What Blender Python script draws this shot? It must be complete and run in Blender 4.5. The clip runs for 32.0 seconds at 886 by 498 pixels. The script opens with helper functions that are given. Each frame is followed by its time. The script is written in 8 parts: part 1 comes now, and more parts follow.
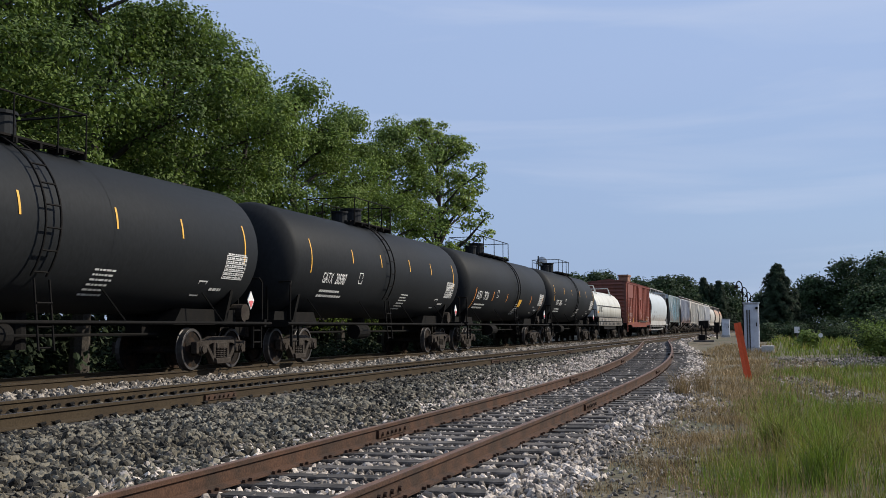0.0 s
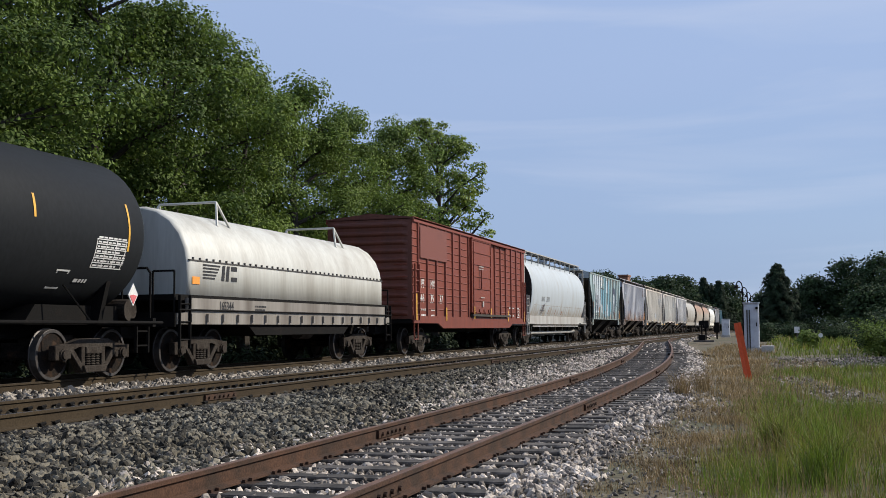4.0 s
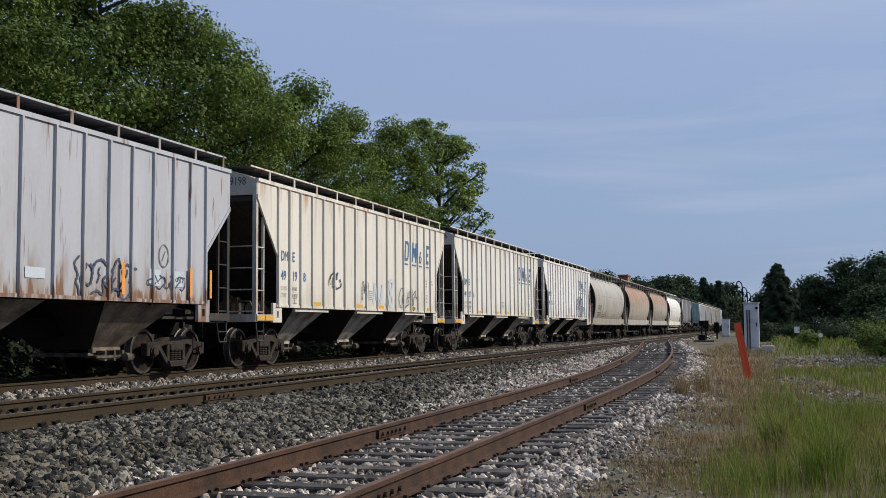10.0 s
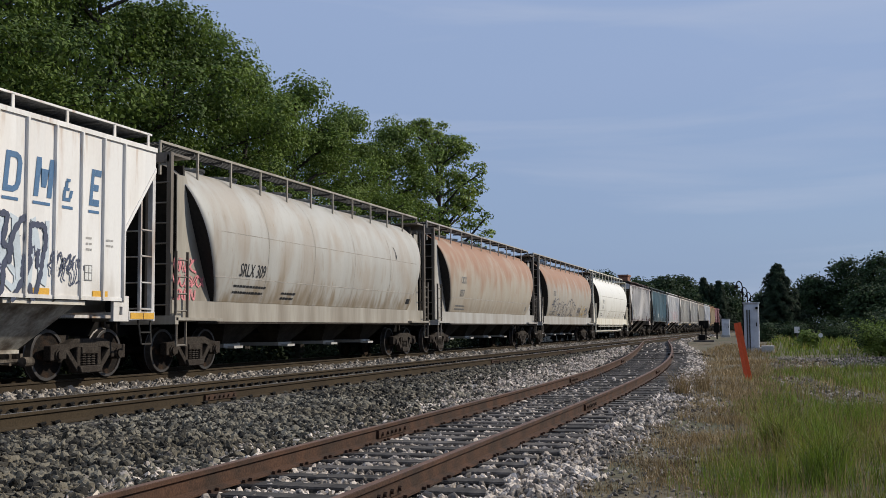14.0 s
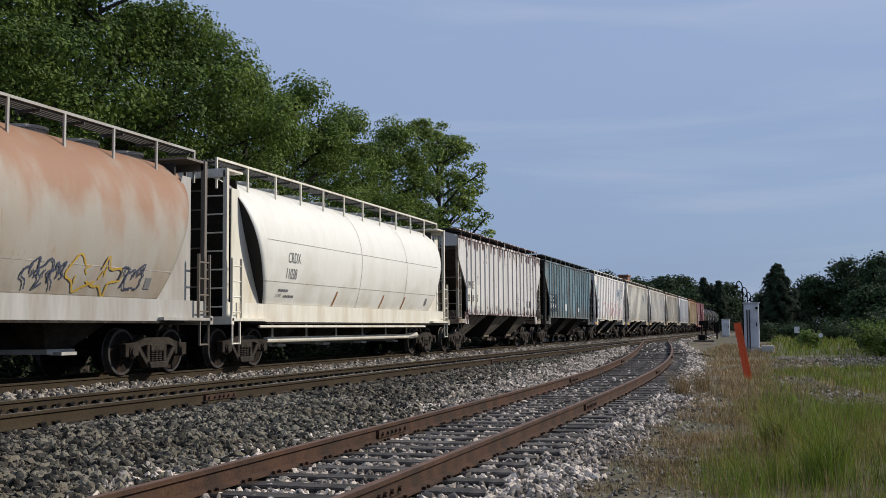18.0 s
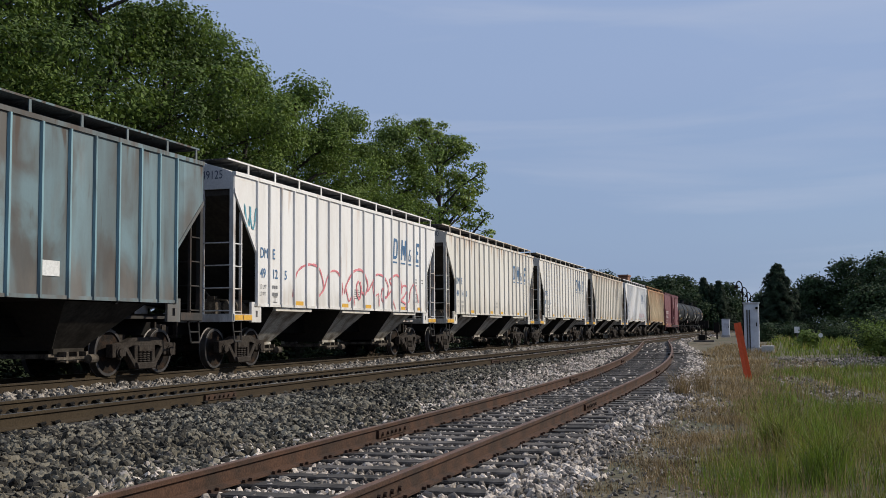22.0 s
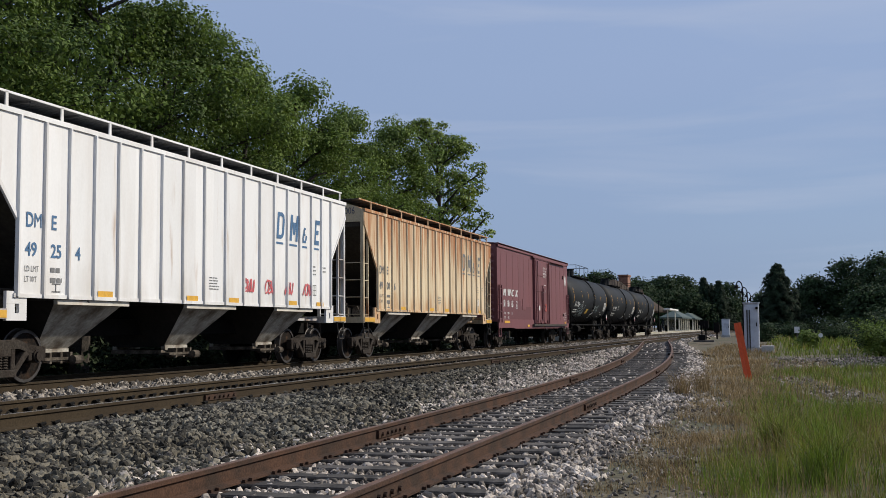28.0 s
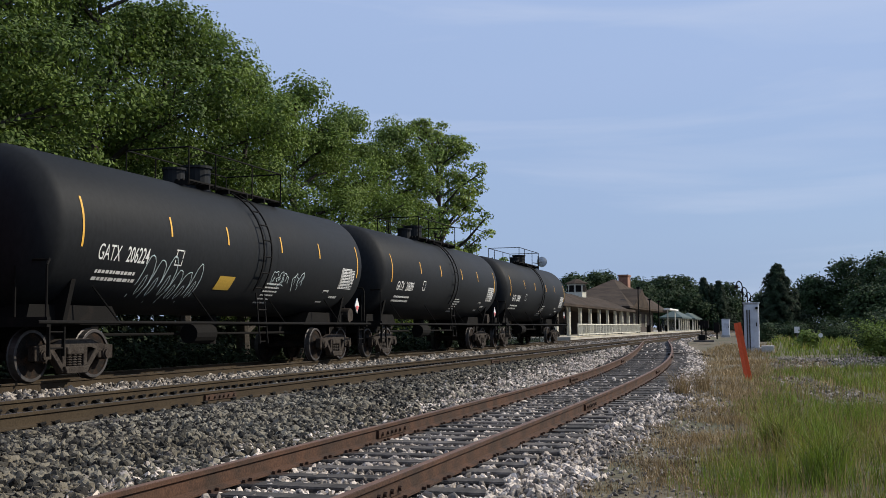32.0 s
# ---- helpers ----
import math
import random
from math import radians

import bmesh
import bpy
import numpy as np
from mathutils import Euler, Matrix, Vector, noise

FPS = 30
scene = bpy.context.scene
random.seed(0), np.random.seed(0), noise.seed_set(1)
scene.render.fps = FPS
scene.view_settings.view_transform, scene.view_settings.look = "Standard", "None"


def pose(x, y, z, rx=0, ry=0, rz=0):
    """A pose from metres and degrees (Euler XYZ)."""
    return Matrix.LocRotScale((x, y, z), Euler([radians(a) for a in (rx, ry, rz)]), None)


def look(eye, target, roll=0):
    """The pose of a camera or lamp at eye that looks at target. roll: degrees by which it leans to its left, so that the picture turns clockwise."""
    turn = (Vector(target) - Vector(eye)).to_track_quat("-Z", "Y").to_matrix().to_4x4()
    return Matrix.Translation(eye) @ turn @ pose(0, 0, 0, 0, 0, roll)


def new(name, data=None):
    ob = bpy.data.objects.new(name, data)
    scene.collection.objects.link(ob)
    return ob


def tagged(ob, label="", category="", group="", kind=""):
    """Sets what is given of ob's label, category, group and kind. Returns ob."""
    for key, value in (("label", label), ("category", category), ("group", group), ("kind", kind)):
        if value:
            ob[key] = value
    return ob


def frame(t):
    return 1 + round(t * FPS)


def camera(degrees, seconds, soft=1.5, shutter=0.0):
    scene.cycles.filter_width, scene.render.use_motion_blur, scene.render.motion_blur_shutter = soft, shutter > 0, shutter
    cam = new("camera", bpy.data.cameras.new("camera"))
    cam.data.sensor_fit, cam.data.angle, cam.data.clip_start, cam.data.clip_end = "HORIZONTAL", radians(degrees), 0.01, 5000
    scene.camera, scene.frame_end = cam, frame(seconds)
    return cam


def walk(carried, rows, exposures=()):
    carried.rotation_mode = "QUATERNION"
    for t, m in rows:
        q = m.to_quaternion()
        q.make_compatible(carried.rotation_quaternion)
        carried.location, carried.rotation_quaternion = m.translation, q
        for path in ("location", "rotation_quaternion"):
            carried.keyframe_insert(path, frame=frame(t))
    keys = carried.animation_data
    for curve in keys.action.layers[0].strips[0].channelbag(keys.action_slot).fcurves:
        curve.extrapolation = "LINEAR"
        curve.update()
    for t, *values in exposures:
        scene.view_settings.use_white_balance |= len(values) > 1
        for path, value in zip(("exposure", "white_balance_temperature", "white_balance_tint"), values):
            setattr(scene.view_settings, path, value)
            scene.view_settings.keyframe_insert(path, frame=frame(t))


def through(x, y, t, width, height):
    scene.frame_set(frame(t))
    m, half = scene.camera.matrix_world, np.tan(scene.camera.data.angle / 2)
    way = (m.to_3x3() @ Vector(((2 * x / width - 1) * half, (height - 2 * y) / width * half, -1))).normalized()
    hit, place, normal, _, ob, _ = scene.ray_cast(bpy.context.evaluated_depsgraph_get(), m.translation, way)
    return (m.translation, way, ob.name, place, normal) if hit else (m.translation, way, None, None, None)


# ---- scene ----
# World: x runs along the main line away from the viewer, y points across it to the train, z = 0 is the rail head.
DUR = 32.0
TRAIN_Y = 13.14          # centre of the train's track
MAIN_Y = 8.55            # centre of the near main track
FACE = 1.58              # half width of a freight car
VER = (0, 0, 1)

cam = camera(45.1, DUR, soft=0.55)
eye = Vector((0.0, 0.0, 0.859))
yaw, tip = radians(17.27), radians(4.282)
ahead = Vector((math.cos(yaw) * math.cos(tip), math.sin(yaw) * math.cos(tip), math.sin(tip)))
view = look(eye, eye + ahead * 10, -0.4976)
walk(cam, [(0.0, view), (DUR, view)],
     exposures=[(0.0, 0.3), (9.0, 0.3), (10.0, 0.05), (12.0, 0.0), (28.0, 0.0), (30.0, 0.05), (31.0, 0.22), (DUR, 0.3)])


def run(t):
    """How far the train has come along the line, counted from 16 s; it slows down a little all the while."""
    x = (t - 16.0) / 16.0
    return 16.0 * (12.6753 * x - 0.3520 * x ** 2 + 0.0225 * x ** 3 - 0.0313 * x ** 4)


# ---- light ----
SUN_DIR = Vector((0.44, -0.70, 0.56)).normalized()
sun_data = bpy.data.lights.new("sun", "SUN")
sun_data.energy, sun_data.angle, sun_data.color = 4.3, radians(0.6), (1.0, 0.92, 0.79)
sun = new("sun", sun_data)
sun.matrix_world = look(SUN_DIR * 100, (0, 0, 0))

world = bpy.data.worlds.new("sky")
scene.world = world
world.use_nodes = True
wn, wl = world.node_tree.nodes, world.node_tree.links
wn.clear()
sky = wn.new("ShaderNodeTexSky")
sky.sky_type, sky.sun_disc = "NISHITA", False
sky.sun_elevation = math.asin(SUN_DIR.z)
sky.sun_rotation = math.atan2(SUN_DIR.x, SUN_DIR.y)
sky.air_density, sky.dust_density, sky.ozone_density = 1.0, 0.4, 3.0
wcoord = wn.new("ShaderNodeTexCoord")
wmap = wn.new("ShaderNodeMapping")
wmap.inputs["Scale"].default_value = (1.2, 1.2, 7.0)
wnoise = wn.new("ShaderNodeTexNoise")
wnoise.inputs["Scale"].default_value, wnoise.inputs["Detail"].default_value = 1.6, 6.0
wramp = wn.new("ShaderNodeValToRGB")
wramp.color_ramp.elements[0].position, wramp.color_ramp.elements[1].position = 0.42, 0.85
wramp.color_ramp.elements[0].color, wramp.color_ramp.elements[1].color = (0.82, 0.82, 0.82, 1), (0.95, 0.95, 0.95, 1)
wmix = wn.new("ShaderNodeMix")
wmix.data_type = "RGBA"
wsep = wn.new("ShaderNodeSeparateXYZ")
wtone = wn.new("ShaderNodeValToRGB")
wtone.color_ramp.elements[0].position, wtone.color_ramp.elements[1].position = 0.0, 0.3
wtone.color_ramp.elements[0].color, wtone.color_ramp.elements[1].color = (0.245, 0.335, 0.52, 1), (0.335, 0.43, 0.65, 1)
wgain = wn.new("ShaderNodeVectorMath")
wgain.operation = "SCALE"
wgain.inputs[3].default_value = 10.0
wback = wn.new("ShaderNodeBackground")
wback.inputs["Strength"].default_value = 0.10
wout = wn.new("ShaderNodeOutputWorld")
wl.new(wcoord.outputs["Generated"], wsep.inputs[0])
wl.new(wsep.outputs["Z"], wtone.inputs["Fac"])
wl.new(wtone.outputs["Color"], wgain.inputs[0])
wl.new(wgain.outputs[0], wmix.inputs[7])
wl.new(wcoord.outputs["Generated"], wmap.inputs["Vector"])
wl.new(wmap.outputs["Vector"], wnoise.inputs["Vector"])
wl.new(wnoise.outputs["Fac"], wramp.inputs["Fac"])
wl.new(wramp.outputs["Color"], wmix.inputs[0])
wl.new(sky.outputs["Color"], wmix.inputs[6])
cirrus = wn.new("ShaderNodeTexNoise")
cirrus.inputs["Scale"].default_value, cirrus.inputs["Detail"].default_value, cirrus.inputs["Distortion"].default_value = 2.2, 7.0, 0.6
cmap = wn.new("ShaderNodeMapping")
cmap.inputs["Scale"].default_value, cmap.inputs["Rotation"].default_value = (1.0, 1.0, 9.0), (0.12, 0.06, 0.5)
cramp = wn.new("ShaderNodeValToRGB")
cramp.color_ramp.elements[0].position, cramp.color_ramp.elements[1].position = 0.50, 0.78
cramp.color_ramp.elements[1].color = (0.55, 0.55, 0.55, 1)
cmix = wn.new("ShaderNodeMix")
cmix.data_type = "RGBA"
cmix.inputs[7].default_value = (4.7, 5.3, 6.7, 1)
wl.new(wcoord.outputs["Generated"], cmap.inputs["Vector"])
wl.new(cmap.outputs["Vector"], cirrus.inputs["Vector"])
wl.new(cirrus.outputs["Fac"], cramp.inputs["Fac"])
wl.new(cramp.outputs["Color"], cmix.inputs[0])
wl.new(wmix.outputs[2], cmix.inputs[6])
wl.new(cmix.outputs[2], wback.inputs["Color"])
wl.new(wback.outputs["Background"], wout.inputs["Surface"])
# ---- materials ----


def mat(name, color, rough=0.7, metal=0.0, spread=0.25, scale=4.0, fine=40.0, bump=0.15, second=None, amount=0.5,
        stretch=(1, 1, 1), island=False, each=False, spec=0.4, soft=0.12, depth=0.02, vary=0.4):
    """A weathered surface: a base colour, broad stains towards a second colour, fine grain and relief."""
    m = bpy.data.materials.new(name)
    m.use_nodes = True
    n, l = m.node_tree.nodes, m.node_tree.links
    b = n["Principled BSDF"]
    b.inputs["Roughness"].default_value, b.inputs["Metallic"].default_value = rough, metal
    b.inputs["Specular IOR Level"].default_value = spec
    co = n.new("ShaderNodeTexCoord")
    mp = n.new("ShaderNodeMapping")
    mp.inputs["Scale"].default_value = stretch
    l.new(co.outputs["Object"], mp.inputs["Vector"])
    big = n.new("ShaderNodeTexNoise")
    big.inputs["Scale"].default_value, big.inputs["Detail"].default_value = scale, 5.0
    small = n.new("ShaderNodeTexNoise")
    small.inputs["Scale"].default_value, small.inputs["Detail"].default_value = fine, 4.0
    l.new(mp.outputs["Vector"], big.inputs["Vector"])
    l.new(mp.outputs["Vector"], small.inputs["Vector"])
    ramp = n.new("ShaderNodeValToRGB")
    ramp.color_ramp.elements[0].position = 1 - amount - soft
    ramp.color_ramp.elements[1].position = 1 - amount + soft
    l.new(big.outputs["Fac"], ramp.inputs["Fac"])
    mix = n.new("ShaderNodeMix")
    mix.data_type = "RGBA"
    mix.inputs[6].default_value = (*color, 1)
    mix.inputs[7].default_value = (*(second or [c * 0.7 for c in color]), 1)
    l.new(ramp.outputs["Color"], mix.inputs[0])
    hsv = n.new("ShaderNodeHueSaturation")
    rng = n.new("ShaderNodeMapRange")
    rng.inputs["From Min"].default_value, rng.inputs["From Max"].default_value = 0.3, 0.7
    rng.inputs["To Min"].default_value, rng.inputs["To Max"].default_value = 1 - spread, 1 + spread
    l.new(mix.outputs[2], hsv.inputs["Color"])
    if island or each:
        geo = n.new("ShaderNodeNewGeometry" if island else "ShaderNodeObjectInfo")
        add = n.new("ShaderNodeMath")
        add.operation = "MULTIPLY_ADD"
        add.inputs[1].default_value, add.inputs[2].default_value = vary, 0.0
        l.new(geo.outputs["Random Per Island" if island else "Random"], add.inputs[0])
        half = n.new("ShaderNodeMath")
        half.operation = "MULTIPLY_ADD"
        half.inputs[1].default_value = 1.0 - vary
        l.new(small.outputs["Fac"], half.inputs[0])
        l.new(add.outputs[0], half.inputs[2])
        l.new(half.outputs[0], rng.inputs["Value"])
    else:
        l.new(small.outputs["Fac"], rng.inputs["Value"])
    l.new(rng.outputs[0], hsv.inputs["Value"])
    l.new(hsv.outputs["Color"], b.inputs["Base Color"])
    if bump:
        bp = n.new("ShaderNodeBump")
        bp.inputs["Strength"].default_value, bp.inputs["Distance"].default_value = bump, depth
        l.new(small.outputs["Fac"], bp.inputs["Height"])
        l.new(bp.outputs["Normal"], b.inputs["Normal"])
    return m


def leafy(name, color, second, spread=0.4, amount=0.5, through=0.35, rough=0.55):
    """Leaves and grass: a little light passes through them."""
    m = mat(name, color, rough, 0, spread, 0.5, 3, 0.0, second, amount, island=True, spec=0.25)
    n, l = m.node_tree.nodes, m.node_tree.links
    b = n["Principled BSDF"]
    base = [k for k in l if k.to_socket == b.inputs["Base Color"]][0].from_socket
    tr = n.new("ShaderNodeBsdfTranslucent")
    l.new(base, tr.inputs["Color"])
    mix = n.new("ShaderNodeMixShader")
    mix.inputs[0].default_value = through
    l.new(b.outputs[0], mix.inputs[1])
    l.new(tr.outputs[0], mix.inputs[2])
    l.new(mix.outputs[0], n["Material Output"].inputs["Surface"])
    return m


M = {}
M["rail"] = mat("rusty_rail", (0.070, 0.036, 0.022), 0.85, 0.0, 0.35, 3, 60, 0.2, (0.038, 0.024, 0.017), 0.5, spec=0.2)
M["rail_top"] = mat("worn_rail_head", (0.3, 0.27, 0.25), 0.35, 0.9, 0.15, 3, 60, 0.05)
M["rail_top_rust"] = mat("rusted_rail_head", (0.135, 0.075, 0.05), 0.75, 0.0, 0.25, 3, 60, 0.1)
M["rail_main"] = mat("brown_main_rail", (0.050, 0.037, 0.023), 0.9, 0.0, 0.25, 2, 50, 0.1, (0.040, 0.030, 0.020), spec=0.1)
M["tie"] = mat("weathered_tie", (0.082, 0.072, 0.064), 0.9, 0, 0.5, 3, 25, 0.6, (0.034, 0.029, 0.025), 0.5, (0.15, 1, 1), each=True)
M["steel_dark"] = mat("dark_steel", (0.0075, 0.007, 0.0066), 0.85, 0.0, 0.35, 3, 40, 0.2, (0.017, 0.013, 0.011), 0.3, spec=0.1)
M["truck"] = mat("grimy_cast_steel", (0.042, 0.035, 0.029), 0.85, 0.0, 0.45, 4, 30, 0.3, (0.026, 0.020, 0.016), 0.5, spec=0.15)
M["wheel"] = mat("wheel_steel", (0.014, 0.0115, 0.010), 0.9, 0.0, 0.4, 5, 40, 0.1, (0.040, 0.023, 0.014), 0.42, spec=0.1)
M["tread"] = mat("bright_tread", (0.075, 0.068, 0.064), 0.5, 0.5, 0.1, 6, 40, 0.0)
M["ballast"] = mat("ballast_bed", (0.028, 0.025, 0.021), 0.95, 0, 0.5, 0.6, 18, 0.8, (0.07, 0.062, 0.05), 0.5, depth=0.05)
M["stone"] = mat("grey_stone", (0.108, 0.098, 0.076), 0.9, 0, 0.85, 0.5, 45, 0.5, (0.075, 0.064, 0.045), 0.5, island=True, vary=0.8)
M["stone_pale"] = mat("pale_stone", (0.44, 0.385, 0.33), 0.9, 0, 0.6, 0.8, 45, 0.5, (0.25, 0.212, 0.175), 0.5, island=True, vary=0.75)
M["stone_mid"] = mat("path_stone", (0.27, 0.235, 0.195), 0.9, 0, 0.65, 0.8, 45, 0.5, (0.17, 0.147, 0.12), 0.5, island=True, vary=0.7)
M["earth"] = mat("dry_earth", (0.115, 0.088, 0.056), 0.95, 0, 0.4, 0.35, 8, 0.5, (0.062, 0.060, 0.030), 0.5, depth=0.05)
M["leaf_a"] = leafy("leaf_green", (0.140, 0.200, 0.037), (0.088, 0.136, 0.027), 0.35, through=0.28, rough=0.7)
M["leaf_b"] = leafy("leaf_bright", (0.20, 0.26, 0.052), (0.12, 0.18, 0.04), 0.5, through=0.3)
M["leaf_far"] = leafy("leaf_far", (0.034, 0.06, 0.021), (0.021, 0.04, 0.015), 0.35, through=0.15, rough=0.8)
M["leaf_c"] = leafy("leaf_deep", (0.098, 0.146, 0.026), (0.052, 0.086, 0.017), 0.45, through=0.28, rough=0.7)
# Undergrowth leaves: green lowered in colour to hold the shade behind the train
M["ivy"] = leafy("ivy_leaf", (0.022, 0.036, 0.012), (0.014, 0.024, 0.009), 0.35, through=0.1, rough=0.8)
M["needle"] = leafy("needle_dark", (0.020, 0.036, 0.016), (0.012, 0.024, 0.012), through=0.05, rough=0.9)
M["bark"] = mat("bark", (0.05, 0.042, 0.034), 0.95, 0, 0.4, 2, 20, 0.6)
M["grass"] = leafy("green_grass", (0.125, 0.178, 0.022), (0.25, 0.20, 0.06), 0.6, 0.38, 0.28)
M["grass_dry"] = leafy("dry_grass", (0.325, 0.24, 0.122), (0.19, 0.13, 0.062), 0.5, 0.5, 0.2)
M["gear"] = mat("weathered_end_gear", (0.30, 0.275, 0.235), 0.8, 0, 0.2, 3, 20, 0.1, (0.15, 0.10, 0.065), 0.45)
# Brown for end sheets and lower door tracks, darkened to carry their shade
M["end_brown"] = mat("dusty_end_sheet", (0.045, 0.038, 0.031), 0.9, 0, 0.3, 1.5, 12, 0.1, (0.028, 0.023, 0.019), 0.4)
M["gear_dusty"] = mat("dusty_brown_gear", (0.13, 0.11, 0.088), 0.9, 0, 0.35, 4, 25, 0.2, (0.05, 0.041, 0.033), 0.5, spec=0.1)
M["gear_dark"] = mat("dark_end_gear", (0.024, 0.023, 0.021), 0.8, 0, 0.2, 3, 20, 0.1, (0.06, 0.04, 0.03), 0.4)
# Near-black for end and slope sheets: the shade they lie in is painted in
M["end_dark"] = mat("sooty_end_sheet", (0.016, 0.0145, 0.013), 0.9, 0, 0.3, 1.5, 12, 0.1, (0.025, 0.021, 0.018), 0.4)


def body_paint(name, color, stain, amount=0.35, rough=0.5, spread=0.08, streak=True, scale=1.2):
    """Car paint with dirt or rust that runs down in streaks."""
    return mat(name, color, rough, 0.0, spread, scale, 9, 0.03, stain, amount, (1.6, 1.6, 0.22) if streak else (1, 1, 1), soft=0.2)
M["seam"] = mat("seam_grime", (0.36, 0.335, 0.295), 0.8, 0, 0.2, 3, 30, 0.0)
M["steel_grey"] = mat("grey_pipe", (0.055, 0.052, 0.05), 0.7, 0.0, 0.3, 3, 30, 0.1, (0.04, 0.034, 0.03), 0.4)
M["walk_grey"] = mat("grey_grating", (0.055, 0.056, 0.058), 0.8, 0.0, 0.2, 4, 50, 0.1, (0.038, 0.036, 0.034), 0.4)
M["tank"] = mat("black_tank_paint", (0.0132, 0.0150, 0.0172), 0.6, 0, 0.14, 0.7, 14, 0.02, (0.0158, 0.0170, 0.0182), 0.5, (1, 1, 0.5), soft=0.3, spec=0.085)
M["bay_grey"] = mat("dusty_grey_bay", (0.40, 0.375, 0.325), 0.85, 0, 0.25, 2.6, 14, 0.1, (0.13, 0.10, 0.072), 0.42)
M["bay_tan"] = mat("dusty_tan_bay", (0.20, 0.165, 0.122), 0.9, 0, 0.25, 2.2, 12, 0.1, (0.085, 0.068, 0.052), 0.45)
# Dusty brown bays, darkened in colour for the shade under the sill
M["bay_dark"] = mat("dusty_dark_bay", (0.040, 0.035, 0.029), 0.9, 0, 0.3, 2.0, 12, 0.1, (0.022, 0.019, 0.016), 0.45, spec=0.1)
# ---- mesh helpers ----


def mesh_ob(name, verts, faces, material, parent=None, smooth=False):
    me = bpy.data.meshes.new(name)
    me.from_pydata([tuple(v) for v in verts], [], [tuple(f) for f in faces])
    for m in material if isinstance(material, (list, tuple)) else [material]:
        me.materials.append(m)
    if smooth:
        me.shade_smooth()
    ob = new(name, me)
    ob.parent = parent
    return ob


def part(name, bm, material, parent=None, label="", smooth=False, bevel=0.0):
    if bevel:
        bmesh.ops.bevel(bm, geom=bm.edges[:], offset=bevel, segments=1, affect="EDGES", clamp_overlap=True)
    bmesh.ops.recalc_face_normals(bm, faces=bm.faces[:])
    me = bpy.data.meshes.new(name)
    bm.to_mesh(me)
    bm.free()
    for m in material if isinstance(material, (list, tuple)) else [material]:
        me.materials.append(m)
    if smooth:
        me.shade_smooth()
    ob = new(name, me)
    ob.parent = parent
    if label:
        tagged(ob, label)
    return ob


def box(bm, x0, x1, y0, y1, z0, z1, mi=0):
    v = [bm.verts.new(p) for p in ((x0, y0, z0), (x1, y0, z0), (x1, y1, z0), (x0, y1, z0), (x0, y0, z1), (x1, y0, z1), (x1, y1, z1), (x0, y1, z1))]
    for f in ((0, 3, 2, 1), (4, 5, 6, 7), (0, 1, 5, 4), (1, 2, 6, 5), (2, 3, 7, 6), (3, 0, 4, 7)):
        bm.faces.new([v[i] for i in f]).material_index = mi
    return v


def rod(bm, a, b, r, sides=6, r2=None, caps=True):
    """A round bar from a to b."""
    a, b = Vector(a), Vector(b)
    d = (b - a).normalized()
    u = d.orthogonal().normalized()
    w = d.cross(u)
    rings = []
    for p, q in ((a, r), (b, r if r2 is None else r2)):
        rings.append([bm.verts.new(p + (u * math.cos(k * math.tau / sides) + w * math.sin(k * math.tau / sides)) * q) for k in range(sides)])
    for k in range(sides):
        bm.faces.new((rings[0][k], rings[0][(k + 1) % sides], rings[1][(k + 1) % sides], rings[1][k]))
    if caps:
        bm.faces.new(rings[0][::-1])
        bm.faces.new(rings[1])


def tube(bm, pts, r, sides=6):
    for a, b in zip(pts[:-1], pts[1:]):
        rod(bm, a, b, r, sides)


def prism(bm, outline, y0, y1, axis="y", mi=0):
    """An outline of (x, z) pairs drawn out along y (or of (y, z) along x)."""
    def at(p, d):
        return (p[0], d, p[1]) if axis == "y" else ((d, p[0], p[1]) if axis == "x" else (p[0], p[1], d))
    a = [bm.verts.new(at(p, y0)) for p in outline]
    b = [bm.verts.new(at(p, y1)) for p in outline]
    n = len(outline)
    for k in range(n):
        bm.faces.new((a[k], a[(k + 1) % n], b[(k + 1) % n], b[k])).material_index = mi
    bm.faces.new(a[::-1]).material_index = mi
    bm.faces.new(b).material_index = mi


def loft(bm, rings, close_ends=True, closed=True):
    """A skin over rings of equal count."""
    vs = [[bm.verts.new(p) for p in ring] for ring in rings]
    n = len(rings[0])
    for a, b in zip(vs[:-1], vs[1:]):
        for k in range(n if closed else n - 1):
            bm.faces.new((a[k], a[(k + 1) % n], b[(k + 1) % n], b[k]))
    if close_ends:
        bm.faces.new(vs[0][::-1])
        bm.faces.new(vs[-1])
    return vs


def thing(name, label, category, group="", m=None, kind=""):
    ob = new(name)
    if m is not None:
        ob.matrix_basis = m
    return tagged(ob, label, category, group, kind)
# ---- ground and tracks ----
SIDE_Z = -0.18           # the siding lies lower than the main line


def smooth(a, b, x):
    t = min(1.0, max(0.0, (x - a) / (b - a)))
    return t * t * (3 - 2 * t)


def siding_y(x):
    """Centre line of the siding: straight beside the viewer, then it swings to the main line."""
    return 3.40 + 5.15 * smooth(12.0, 92.0, x) ** 1.25


def siding_z(x):
    return SIDE_Z * (1 - smooth(25, 62, x))


